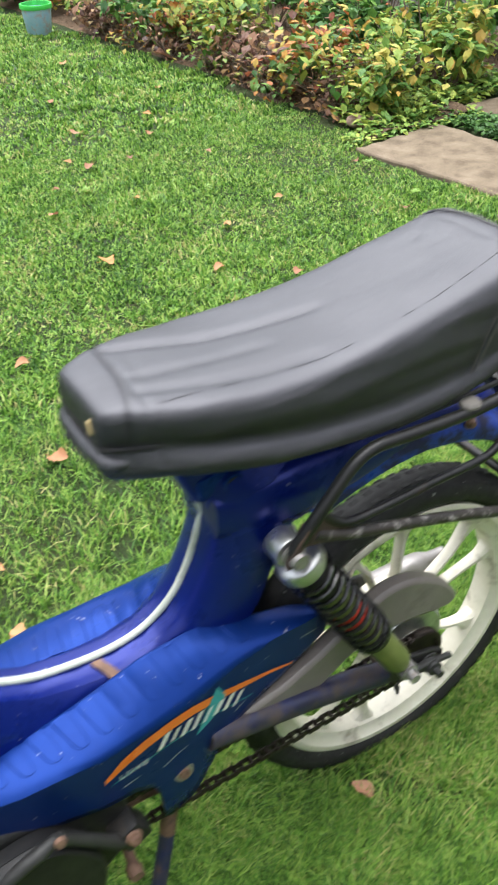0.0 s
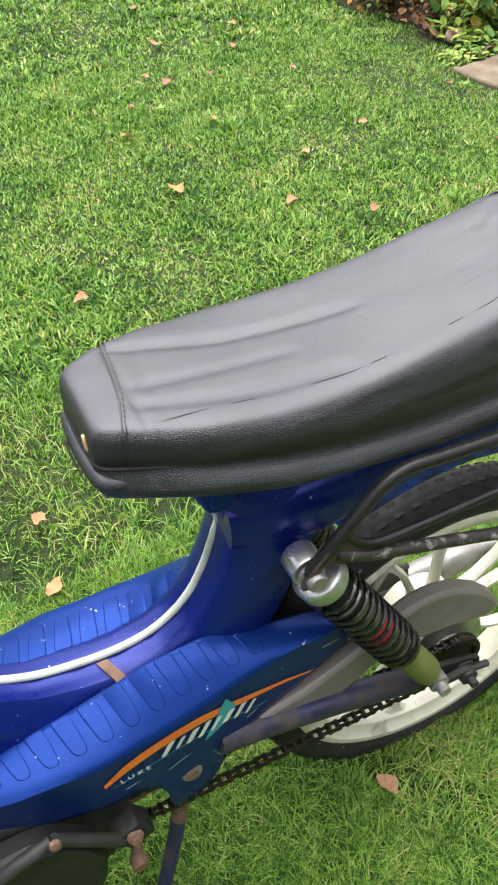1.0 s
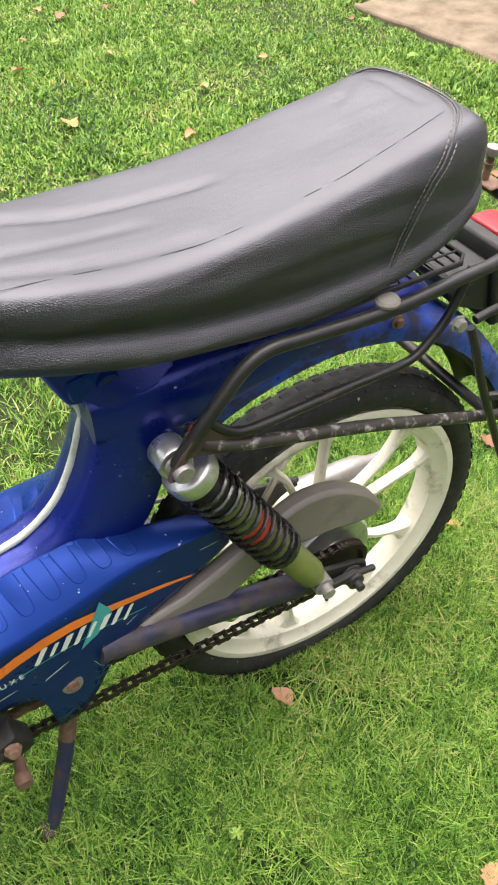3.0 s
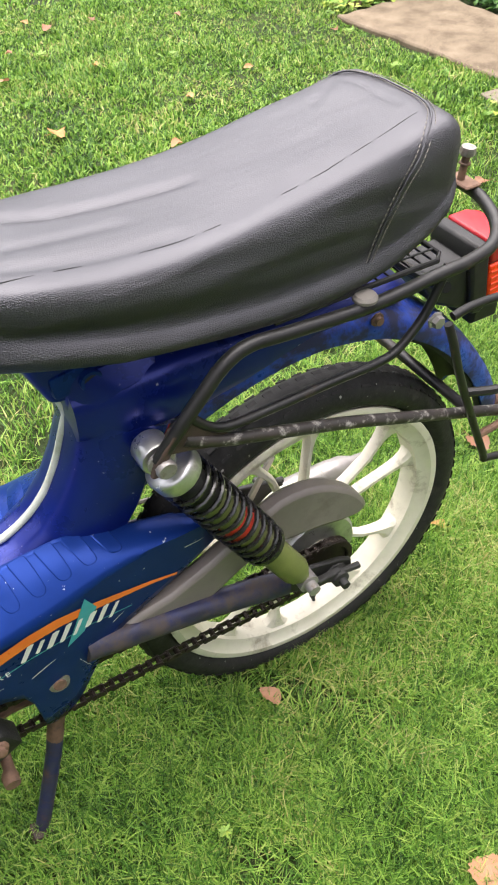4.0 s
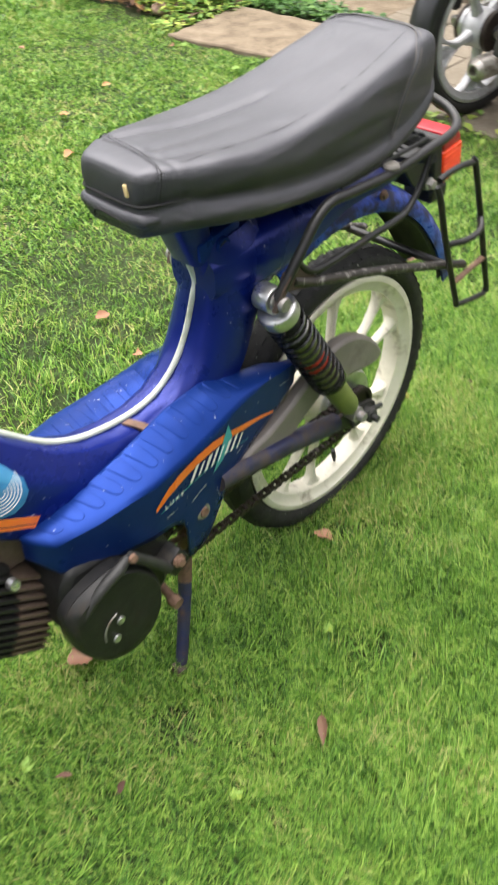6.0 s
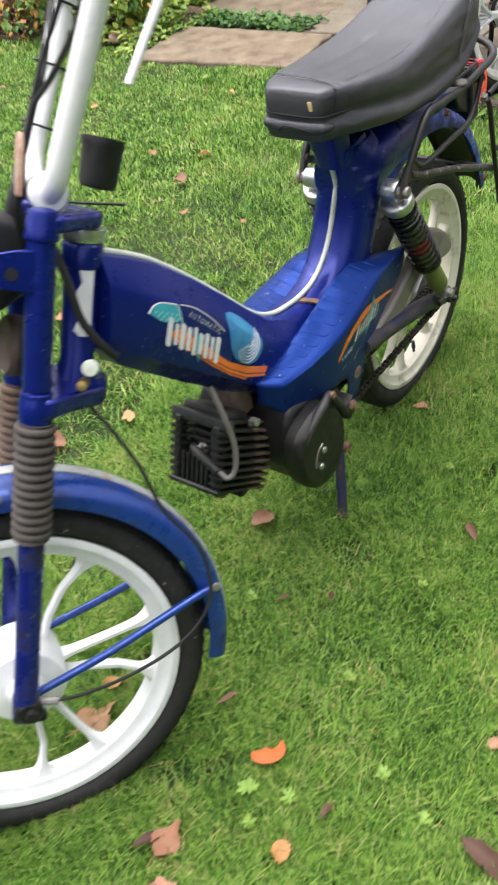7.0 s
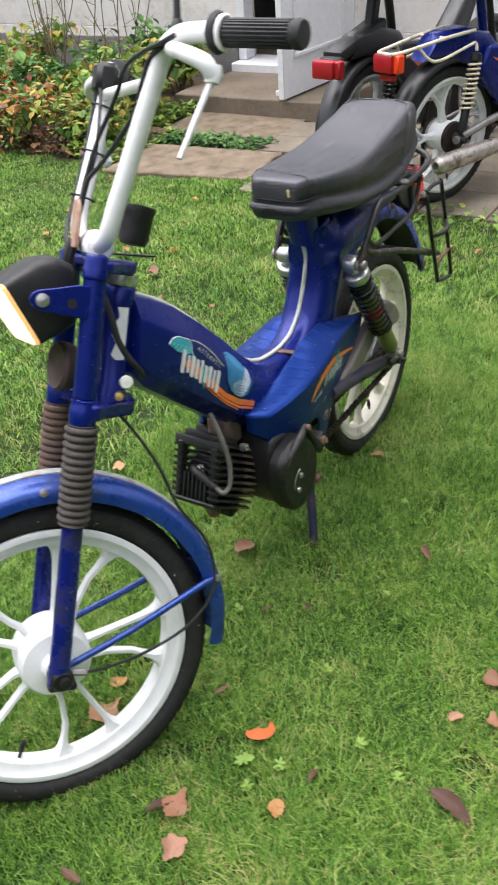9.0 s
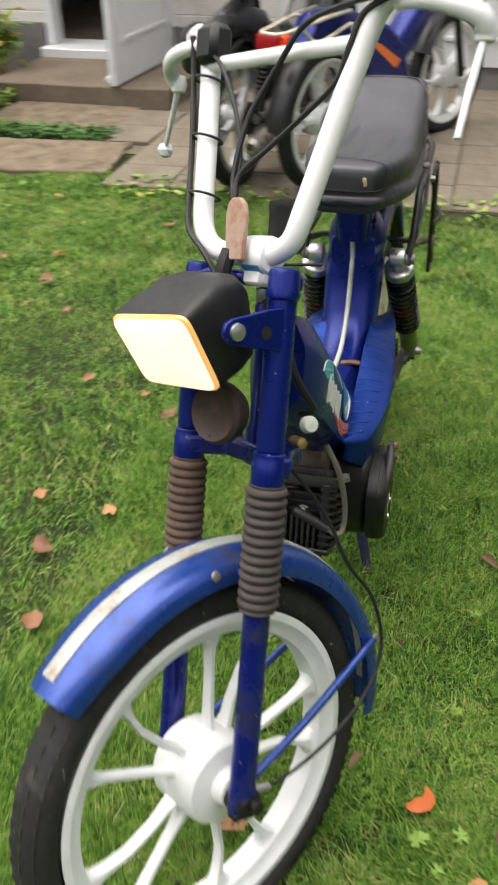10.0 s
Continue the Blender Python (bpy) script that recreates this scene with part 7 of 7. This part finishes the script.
    for k in range(n):
        u = k / (n - 1)
        w = 0.33 * math.sin(math.pi * u ** 0.8) ** 0.8 + 0.015
        x, rise = (u - 0.5) * long, 0.06 * math.sin(5 * u + seed)
        bend = 0.10 * math.sin(3 * u + seed)
        for q in (-1, -0.5, 0, 0.5, 1):
            pts.append((x, bend + q * w * rng.uniform(0.80, 1.12), 0.05 + rise + abs(q) ** 1.5 * w * (0.55 if q > 0 else 0.15) + rng.uniform(-0.012, 0.012)))
    g.add(pts, [(5 * i + j, 5 * i + j + 1, 5 * i + j + 6, 5 * i + j + 5) for i in range(n - 1) for j in range(4)])
    g.tube([(-0.5 * long, 0, 0.06), (-0.62 * long, 0.03, 0.05)], [0.02, 0.014], 5, 3)
    return g


rotten = [mesh_of("leaf", folded_leaf(s, g), DARKFALLEN, 70) for s, g in ((5, 1.15), (6, 1.5), (8, 1.3))]
NEAR_LEAVES = [(-0.096, -0.086, 38), (-0.554, 0.034, 62), (-1.142, -0.183, 60), (-1.204, -0.222, 58), (-1.072, -0.330, 42), (-0.664, -0.552, 48), (-0.753, -0.582, 38), (-0.770, -0.522, 28), (-1.052, 0.035, 78), (-0.983, 0.051, 42), (0.52, 0.15, 62), (0.326, 0.036, 32), (0.001, -0.431, 62), (1.30, 0.224, 52), (1.29, 0.10, 44)]
LAWN_LEAVES = [(0.350, 1.820, 78), (0.629, 1.575, 50), (0.829, 1.855, 40), (1.118, 1.966, 40), (0.879, 1.216, 60), (0.662, 1.163, 70), (0.470, 1.000, 36), (0.817, 1.406, 50), (1.43, 1.61, 46), (1.437, 1.487, 46), (0.488, 0.786, 32), (-0.101, 1.365, 50), (-0.171, 0.931, 62), (1.24, 0.914, 56), (0.092, 0.758, 46), (-0.03, 0.486, 52), (-0.406, 0.659, 40), (-0.57, 0.579, 60), (-0.428, 0.485, 44), (0.046, 0.579, 34), (-0.762, 0.503, 60), (1.607, 1.129, 36)]
FAR_LEAVES = [(1.584, 2.105, 44), (0.355, 2.292, 46), (1.067, 2.934, 52), (0.668, 2.688, 60), (0.852, 2.691, 40), (0.674, 2.263, 36), (0.617, 2.798, 40), (0.796, 3.133, 56), (1.790, 4.20, 190), (1.192, 3.213, 46), (1.157, 2.564, 40), (0.457, 2.523, 40), (1.45, 3.6, 46), (0.9, 3.7, 50), (1.25, 4.4, 52), (0.7, 4.2, 44)]
DARK_LEAVES = [(-0.944, -0.574, 72), (-0.392, -0.324, 42), (-0.912, -0.129, 36), (-1.158, -0.160, 50), (-0.694, -0.098, 28), (-0.649, -0.172, 26), (-1.315, -0.11, 40), (-0.989, -0.355, 36), (0.45, -0.05, 40), (0.82, 0.35, 50)]
crescent = Geo()
arc = [(0.42 * math.cos(a), 0.34 * math.sin(a), 0.10 + 0.05 * math.sin(2 * a)) for a in np.linspace(0.1, 3.0, 13)]
wide = [0.10, 0.34, 0.50, 0.60, 0.66, 0.68, 0.66, 0.60, 0.50, 0.40, 0.28, 0.16, 0.04]
crescent.add([(x * (1 + k * w), y * (1 + k * w), z + 0.06 * (1 - k * k)) for (x, y, z), w in zip(arc, wide) for k in (-1, 0, 1)], [(3 * i + j, 3 * i + j + 1, 3 * i + j + 4, 3 * i + j + 3) for i in range(12) for j in range(2)])
curled = new("fallen_leaf", mesh_of("leaf", crescent, ORANGELEAF, 70))
curled.matrix_world = pose(-0.950, -0.228, 0.008, 4, -6, 150) @ Matrix.Scale(0.058, 4)
tagged(curled, "bright orange curled fallen leaf lying on the lawn", "leaf", "fallen leaves")
rng_l = random.Random(77)
for group, meshes, tone in ((NEAR_LEAVES, fresh, "dry orange-tan"), (LAWN_LEAVES, fresh, "dry orange-brown"), (FAR_LEAVES, fresh, "pale tan"), (DARK_LEAVES, rotten, "dark rotting brown")):
    for x, y, mm in group:
        leaf = new("fallen_leaf", meshes[rng_l.randrange(len(meshes))])
        s = mm / 1000.0 * 0.80
        turn = rng_l.uniform(0, 360) if mm != 72 else -108
        leaf.matrix_world = pose(x, y, 0.007 + rng_l.uniform(0.0, 0.004), rng_l.uniform(-14, 14), rng_l.uniform(-14, 14), turn) @ Matrix.Diagonal((s, s * (0.68 if meshes is rotten else 1.0), s, 1))
        tagged(leaf, tone + " fallen leaf lying on the lawn", "leaf", "fallen leaves")


# ---- stones and bucket ----
def make_stone(x, y, r, seed):
    bm = bmesh.new()
    bmesh.ops.create_icosphere(bm, subdivisions=3, radius=r)
    for v in bm.verts:
        v.co *= 1 + 0.16 * noise.noise(v.co * (2.2 / r * 0.5) + Vector((seed, 0, 0)))
        v.co.z *= 0.75
    g = Geo().add([v.co.copy() for v in bm.verts], [tuple(v.index for v in f.verts) for f in bm.faces])
    bm.free()
    ob = new("stone", mesh_of("stone", g, STONE, 80))
    ob.matrix_world = pose(x, y, r * 0.55)
    tagged(ob, "rounded pale pink stone at the corner of the bed", "stone", "stones by the path")


make_stone(1.89, 2.50, 0.040, 1.0)
make_stone(1.97, 2.46, 0.037, 4.0)
bucket = thing("bucket", pose(1.47, 5.36, -0.015) @ Matrix.Scale(0.88, 4), "pale blue plastic bucket with a bright green rim on the lawn", "bucket")
part("body", Geo().lathe([(0.0, 0.002), (0.085, 0.0), (0.092, 0.010), (0.112, 0.185), (0.108, 0.185), (0.086, 0.014), (0.0, 0.012)], (0, 0, 0), (0, 0, 1), 32), mat("pale_blue_plastic", (0.30, 0.48, 0.62), (0.36, 0.50, 0.60), 0.35, dirt=(0.45, 0.22, 0.20), dirt_amount=0.35, dirt_scale=14), bucket)
part("rim", Geo().lathe([(0.107, 0.176), (0.118, 0.177), (0.121, 0.190), (0.118, 0.208), (0.106, 0.208)], (0, 0, 0), (0, 0, 1), 32, True), mat("bright_green_plastic", (0.08, 0.62, 0.10), None, 0.35), bucket, "bright green rim")


BLACKPAINT = mat("black_gloss_paint", (0.009, 0.009, 0.010), (0.014, 0.014, 0.015), 0.42, coat=0.1, dirt=(0.05, 0.046, 0.042), dirt_amount=0.2)


# ---- the two mopeds on the paving ----
def parked_moped(at, heading, label, paint, wheel_paint, spring_paint, lamp_y, first, rack_paint):
    """Local frame as for the blue moped: x to the rear, y to the bike's right, z up from the rear axle."""
    root = thing("moped", pose(*at, 0, 0, heading) @ Matrix.Scale(0.95, 4), label, "moped", "mopeds parked by the house")
    K = 1.12
    make_wheel("rear_wheel", Matrix.Rotation(radians(180), 4, "Z") @ Matrix.Scale(K, 4), wheel_paint, first, root, "cast wheel with five forked spokes", True, 1, True)
    make_wheel("front_wheel", Matrix.Translation((-1.13, 0, 0)) @ Matrix.Rotation(radians(172), 4, "Z") @ Matrix.Scale(K, 4), wheel_paint, first + 20, root, "cast wheel with five forked spokes", True, 1, True)
    for nm, cx, a0, a1 in (("rear_mudguard", 0.0, 2, 125), ("front_mudguard", -1.13, 25, 165)):
        rings = []
        for k in range(24):
            a = radians(a0 + (a1 - a0) * k / 23)
            rings.append([(cx + (0.335 + dr) * math.cos(a), y, (0.335 + dr) * math.sin(a)) for y, dr in ((-0.050, -0.028), (-0.050, -0.014), (-0.038, -0.002), (0, 0.003), (0.038, -0.002), (0.050, -0.014), (0.050, -0.028), (0.046, -0.028), (0.045, -0.016), (0.0, -0.002), (-0.045, -0.016), (-0.046, -0.028))])
        part(nm, Geo().loft(rings), BLACKPAINT, root, "black mudguard", sharp=60)
    lz = 0.350 if rack_paint else 0.330
    lamp_ob = part("tail_lamp", Geo().box((0.05, 0.10, 0.08), (0.305, lamp_y, lz), bevel=0.008), BLACK, root, "tail lamp")
    part("lens", Geo().box((0.045, 0.105, 0.070), (0.352, lamp_y, lz), bevel=0.008, segments=2), REDLENS, lamp_ob, "red lens")
    part("side_lens", Geo().box((0.040, 0.030, 0.070), (0.340, lamp_y + 0.064, lz), bevel=0.006), ORANGELENS if rack_paint else REDLENS, lamp_ob, "side reflector")
    if rack_paint:
        part("lower_lens", Geo().box((0.030, 0.080, 0.030), (0.335, lamp_y, lz - 0.055), bevel=0.006), REDLENS, lamp_ob)
    part("frame_spine", Geo().loft([rounded(hw, t, b, 3.4) for t, b, hw in (((-0.93, 0.56), (-0.96, 0.44), 0.035), ((-0.80, 0.46), (-0.86, 0.33), 0.055), ((-0.66, 0.34), (-0.72, 0.20), 0.06), ((-0.52, 0.25), (-0.55, 0.10), 0.06), ((-0.40, 0.23), (-0.38, 0.08), 0.06), ((-0.30, 0.30), (-0.20, 0.16), 0.07), ((-0.20, 0.40), (-0.08, 0.28), 0.07), ((-0.05, 0.44), (0.05, 0.33), 0.065), ((0.10, 0.43), (0.18, 0.33), 0.05))]), paint, root, "painted pressed steel frame", sharp=60)
    for s in (-1, 1):
        part("side_cover", Geo().slab([(-0.50, 0.24), (-0.34, 0.34), (-0.14, 0.36), (-0.10, 0.26), (-0.24, 0.10), (-0.44, 0.05), (-0.56, 0.10)], 1, s * 0.060, s * 0.105), paint, root, "painted side cover", bevel=0.015)
        part("side_decal", Geo().slab([(-0.46, 0.18), (-0.28, 0.27), (-0.16, 0.31), (-0.27, 0.24), (-0.42, 0.15)], 1, s * 0.1052, s * 0.107), ORANGE, root, "orange streak decal")
        top, low = Vector((-0.045, s * 0.115, 0.345)), Vector((0.015, s * 0.118, 0.035))
        d = (low - top).normalized()
        sh = part("shock_absorber", Geo().lathe([(0.016, 0.0), (0.024, 0.004), (0.026, 0.03), (0.014, 0.034), (0.014, 0.20), (0.019, 0.21), (0.019, 0.305), (0.010, 0.315)], top, d, 18), BLACKTUBE, root, "shock absorber")
        q, u = d.orthogonal().normalized(), d.cross(d.orthogonal().normalized())
        part("spring", Geo().tube([top + d * (0.035 + 0.19 * i / 110) + (q * math.cos(2 * math.pi * i / 11) + u * math.sin(2 * math.pi * i / 11)) * 0.025 for i in range(111)], 0.0050, 6, 1), spring_paint, sh, "coil spring")
        part("swing_arm", Geo().tube([(-0.38, s * 0.085, 0.07), (-0.20, s * 0.092, 0.045), (0.03, s * 0.100, 0.0)], 0.017, 12, 3), STEEL, root, "grey swing arm")
        part("axle_nut", Geo().lathe([(0.0, 0.14), (0.012, 0.135), (0.016, 0.12), (0.030, 0.10), (0.030, 0.06)], (0, 0, 0), (0, s, 0), 14), BLACKTUBE, root)
        part("hub_plate", Geo().lathe([(0.0, 0.074), (0.055, 0.073), (0.066, 0.068), (0.068, 0.050)], (0, 0, 0), (0, s, 0), 28), CHAINMAT, root, "dark greasy hub plate")
        part("fork_leg", Geo().tube([(-1.13, s * 0.085, 0.0), (-1.03, s * 0.085, 0.25), (-0.95, s * 0.080, 0.47), (-0.92, s * 0.075, 0.56)], 0.019, 12, 2), BLACKTUBE, root, "black fork leg")
        part("grip", Geo().tube([(-0.84, s * 0.24, 0.86), (-0.80, s * 0.34, 0.855)], 0.020, 12, 1), GRIP, root, "black grip")
    part("silencer", Geo().lathe([(0.010, -0.50), (0.018, -0.42), (0.030, -0.32), (0.038, -0.22), (0.040, 0.05), (0.038, 0.085), (0.022, 0.10), (0.016, 0.10), (0.015, 0.06), (0.0, 0.06)], (0.10, 0.150, -0.062), (1, 0.02, -0.03), 26), SILENCER, root, "dull silver exhaust silencer")
    if rack_paint:
        rails = Geo().tube([(-0.06, -0.085, 0.425), (0.10, -0.075, 0.415), (0.28, -0.060, 0.395), (0.355, -0.045, 0.388), (0.365, 0.0, 0.387), (0.355, 0.045, 0.388), (0.28, 0.060, 0.395), (0.10, 0.075, 0.415), (-0.06, 0.085, 0.425)], 0.0075, 10, 4)
        for e in (-1, 1):
            rails.tube([(0.24, e * 0.064, 0.398), (0.20, e * 0.080, 0.352), (0.14, e * 0.088, 0.338), (-0.01, e * 0.098, 0.372), (-0.045, e * 0.105, 0.380), (-0.05, e * 0.110, 0.350)], 0.0065, 8, 4)
        part("luggage_rack", rails, rack_paint, root, "chipped cream luggage rack")
        part("rack_bar", Geo().tube([(0.10, -0.075, 0.415), (0.10, 0.075, 0.415)], 0.006, 8, 1), rack_paint, root)
    else:
        part("luggage_rack", Geo().box((0.36, 0.10, 0.05), (0.08, 0, 0.400), Matrix.Rotation(radians(14), 4, "Y"), 0.015, 2), BLACK, root, "black rear carrier block")
        part("carrier_post", Geo().box((0.05, 0.05, 0.26), (-0.06, 0, 0.55), Matrix.Rotation(radians(-12), 4, "Y"), 0.010), BLACK, root, "black upright seat post")
    part("seat", Geo().loft([seat_ring(x, zt, zb, hw, 24) for x, zt, zb, hw in ((-0.40, 0.66, 0.60, 0.05), (-0.36, 0.69, 0.58, 0.085), (-0.20, 0.685, 0.57, 0.11), (-0.02, 0.70, 0.575, 0.125), (0.08, 0.72, 0.59, 0.12), (0.12, 0.70, 0.62, 0.07))]), VINYL, root, "black vinyl seat", sharp=80)
    part("seat_tube", Geo().tube([(-0.22, 0, 0.34), (-0.18, 0, 0.50), (-0.15, 0, 0.60)], 0.020, 12, 2), paint, root)
    part("engine", Geo().box((0.26, 0.19, 0.20), (-0.50, 0, 0.03), Matrix.Rotation(radians(-20), 4, "Y"), 0.03, 2), ENGINE, root, "dark engine block")
    part("steering_head", Geo().tube([(-0.985, 0, 0.46), (-0.90, 0, 0.66)], 0.026, 14, 1), paint, root)
    part("handlebar", Geo().tube([(-0.80, -0.34, 0.855), (-0.86, -0.20, 0.86), (-0.90, -0.14, 0.80), (-0.89, -0.05, 0.69), (-0.89, 0.05, 0.69), (-0.90, 0.14, 0.80), (-0.86, 0.20, 0.86), (-0.80, 0.34, 0.855)], 0.012, 12, 5), STEEL, root, "steel handlebar")
    lampf = part("headlamp", Geo().box((0.10, 0.14, 0.12), (-1.05, 0, 0.58), bevel=0.02, segments=2), BLACK, root, "black headlamp")
    part("lens", Geo().box((0.012, 0.12, 0.10), (-1.105, 0, 0.58), bevel=0.005), ALU, lampf)
    part("stand", Geo().tube([(-0.40, -0.07, 0.0), (-0.36, -0.10, -0.15), (-0.33, -0.12, -0.278)], 0.011, 10, 2).tube([(-0.40, 0.07, 0.0), (-0.36, 0.10, -0.15), (-0.33, 0.12, -0.278)], 0.011, 10, 2), BLACKTUBE, root, "black centre stand")
    return root


CREAMSPRING = mat("cream_spring_paint", (0.62, 0.55, 0.40), (0.55, 0.46, 0.32), 0.45, dirt=(0.20, 0.13, 0.07), dirt_amount=0.2)
CREAMRACK = mat("chipped_cream_paint", (0.70, 0.64, 0.52), (0.62, 0.54, 0.40), 0.5, dirt=(0.25, 0.14, 0.08), dirt_amount=0.35, dirt_scale=24)
GREYWHEEL = mat("silver_grey_wheel_paint", (0.42, 0.42, 0.43), (0.34, 0.34, 0.35), 0.45, 0.2, dirt=(0.15, 0.13, 0.11), dirt_amount=0.25)
parked_moped((1.834, 0.455, 0.2755), 156, "dark blue moped with white cast wheels and cream rack on paving", BLUE, RIMWHITE, CREAMSPRING, -0.008, 30, CREAMRACK)
parked_moped((1.80, 0.80, 0.2755), 170, "black moped with grey wheels and a red tail lamp on paving", BLACKPAINT, GREYWHEEL, BLACKTUBE, 0.036, 50, None)


# ---- grass ----
def lawn_edge(x, y):
    """True where the lawn grows."""
    wob = 0.025 * np.sin(y * 9.0) + 0.02 * np.sin(y * 23.0 + 1.0)
    lim = np.where(y < 1.40, 1.63 + 0.10 * np.clip(y, -1, 1.4) / 1.4 + wob, np.where(y < 2.28, np.interp(y, [1.42, 1.65, 2.24], [1.82, 1.765, 1.705]) + wob * 0.9, np.interp(y, [2.3, 2.5, 2.8, 3.1, 3.6, 4.3, 5.5, 8.0], [1.80, 1.86, 1.86, 1.76, 1.82, 1.74, 1.62, 1.30]) + wob * 1.5))
    return x < lim


def make_grass(name, x0, x1, y0, y1, count, height, width, seed, label, keep=None):
    rng = np.random.default_rng(seed)
    x, y = rng.uniform(x0, x1, count), rng.uniform(y0, y1, count)
    # tufts: half of the blades crowd round a tuft's middle
    tufts = max(1, count // 16)
    tx, ty = rng.uniform(x0, x1, tufts), rng.uniform(y0, y1, tufts)
    pick = rng.integers(0, tufts, count)
    crowd = rng.random(count) < 0.6
    x = np.where(crowd, tx[pick] + rng.normal(0, 0.011, count), x)
    y = np.where(crowd, ty[pick] + rng.normal(0, 0.011, count), y)
    bare = np.sin(12.3 * x + 2.0 * np.sin(5.0 * y)) * np.sin(10.7 * y + 1.7 * np.sin(6.1 * x))
    ok = (keep or lawn_edge)(x, y) & ((bare < 0.88) | (y > 0.7) | (rng.random(count) < 0.28))
    x, y, pick, crowd = x[ok], y[ok], pick[ok], crowd[ok]
    n = len(x)
    patch = 0.5 + 0.5 * np.sin(x * 5.3 + 1.7 * np.sin(y * 3.1)) * np.sin(y * 4.7 + 1.3 * np.sin(x * 4.2))
    h = height * rng.uniform(0.55, 1.25, n) * (0.75 + 0.5 * patch)
    w = width * rng.uniform(0.7, 1.3, n)
    tuft_turn = rng.uniform(0, 2 * np.pi, tufts)
    turn = np.where(crowd, tuft_turn[pick] + rng.normal(0, 0.9, n), rng.uniform(0, 2 * np.pi, n))
    lean = np.abs(rng.normal(0.70, 0.40, n))
    dx, dy = np.cos(turn), np.sin(turn)
    face = turn + np.pi / 2 + rng.normal(0, 0.5, n)
    sx, sy = np.cos(face), np.sin(face)
    z = -0.020 + 0.004 * np.sin(x * 3.0) * np.cos(y * 2.6)
    co = np.empty((n, 5, 3), dtype=np.float32)
    for k, (t, ww, sg) in enumerate(((0, 1, -1), (0, 1, 1), (0.55, 0.8, 1), (0.55, 0.8, -1), (1, 0, 0))):
        run = h * lean * (t ** 1.6)
        co[:, k, 0] = x + dx * run + sx * sg * w * ww * 0.5
        co[:, k, 1] = y + dy * run + sy * sg * w * ww * 0.5
        co[:, k, 2] = z + h * t * (1 - 0.25 * lean * t)
    base = (np.arange(n, dtype=np.int32) * 5)[:, None]
    loops = np.concatenate([base + np.array([0, 1, 2, 3]), base + np.array([3, 2, 4])], axis=1).astype(np.int32).ravel()
    me = bpy.data.meshes.new(name)
    me.vertices.add(n * 5)
    me.vertices.foreach_set("co", co.ravel())
    me.loops.add(len(loops))
    me.loops.foreach_set("vertex_index", loops)
    me.polygons.add(n * 2)
    starts = (np.arange(n, dtype=np.int32) * 7)[:, None] + np.array([0, 4], dtype=np.int32)
    me.polygons.foreach_set("loop_start", starts.ravel().astype(np.int32))
    me.update(calc_edges=True)
    me.validate()
    me.materials.append(GRASS)
    return tagged(new(name, me), label, "grass", kind="stuff")


NEAR = (-1.40, 0.80, -0.85, 0.50)


def near_lawn(x, y):
    return (x > NEAR[0]) & (x < NEAR[1]) & (y > NEAR[2]) & (y < NEAR[3])


make_grass("grass", *NEAR, 370000, 0.036, 0.0021, 11, "short mown lawn grass, bright green with yellowed blades")
make_grass("grass", -1.75, 1.85, -1.05, 1.10, 190000, 0.032, 0.0030, 14, "short mown lawn grass, bright green with yellowed blades", lambda x, y: lawn_edge(x, y) & ~near_lawn(x, y))
make_grass("grass", -1.3, 1.95, 1.10, 3.0, 185000, 0.023, 0.0056, 12, "short mown lawn grass, bright green with yellowed blades")
make_grass("grass", -1.2, 1.95, 3.0, 7.2, 115000, 0.028, 0.0105, 13, "short mown lawn grass further off")


def outer_lawn(x, y):
    inner = (x > -1.75) & (x < 2.0) & (y > -1.05) & (y < 1.1) | (x > -1.3) & (y >= 1.1) & (y < 3.0) | (x > -1.2) & (y >= 3.0) & (y < 7.2)
    return ~inner & ~((x > 1.62) & (y < 1.45)) & lawn_edge(x, y)


make_grass("grass", -4.2, 1.7, -3.6, 7.6, 78000, 0.040, 0.028, 15, "mown green lawn grass reaching out to the hedge", outer_lawn)


# ---- paving ----
pavement = structure("pavement", Geo().box((2.1, 3.4, 0.05), (2.72, -0.30, -0.032), bevel=0).box((0.9, 0.4, 0.05), (3.3, 1.45, -0.032), bevel=0).box((0.70, 0.26, 0.05), (2.49, 1.53, -0.036), bevel=0), SANDJOINT, "grey square paving before the house")
tile_mesh = []
for v in range(3):
    g = Geo().box((0.292, 0.292, 0.05), bevel=0.004)
    g.v = [(x, y, z + 0.0012 * noise.noise(Vector((x * 9, y * 9, v)))) for x, y, z in g.v]
    tile_mesh.append(mesh_of("paver", g, PAVER))
rng = random.Random(5)
for i in range(7):
    for j in range(-1, 11):
        x, y = 1.80 + 0.30 * i + (0.02 if j % 2 else 0), 1.24 - 0.30 * j
        if x > 3.62 or j < 0 and not 2.36 < x < 2.80:
            continue
        t = new("paver", tile_mesh[rng.randrange(3)])
        t.parent = pavement
        t.matrix_basis = pose(x, y, -0.020 + rng.uniform(-0.002, 0.003), rng.uniform(-0.6, 0.6), rng.uniform(-0.6, 0.6), rng.uniform(-0.5, 0.5))
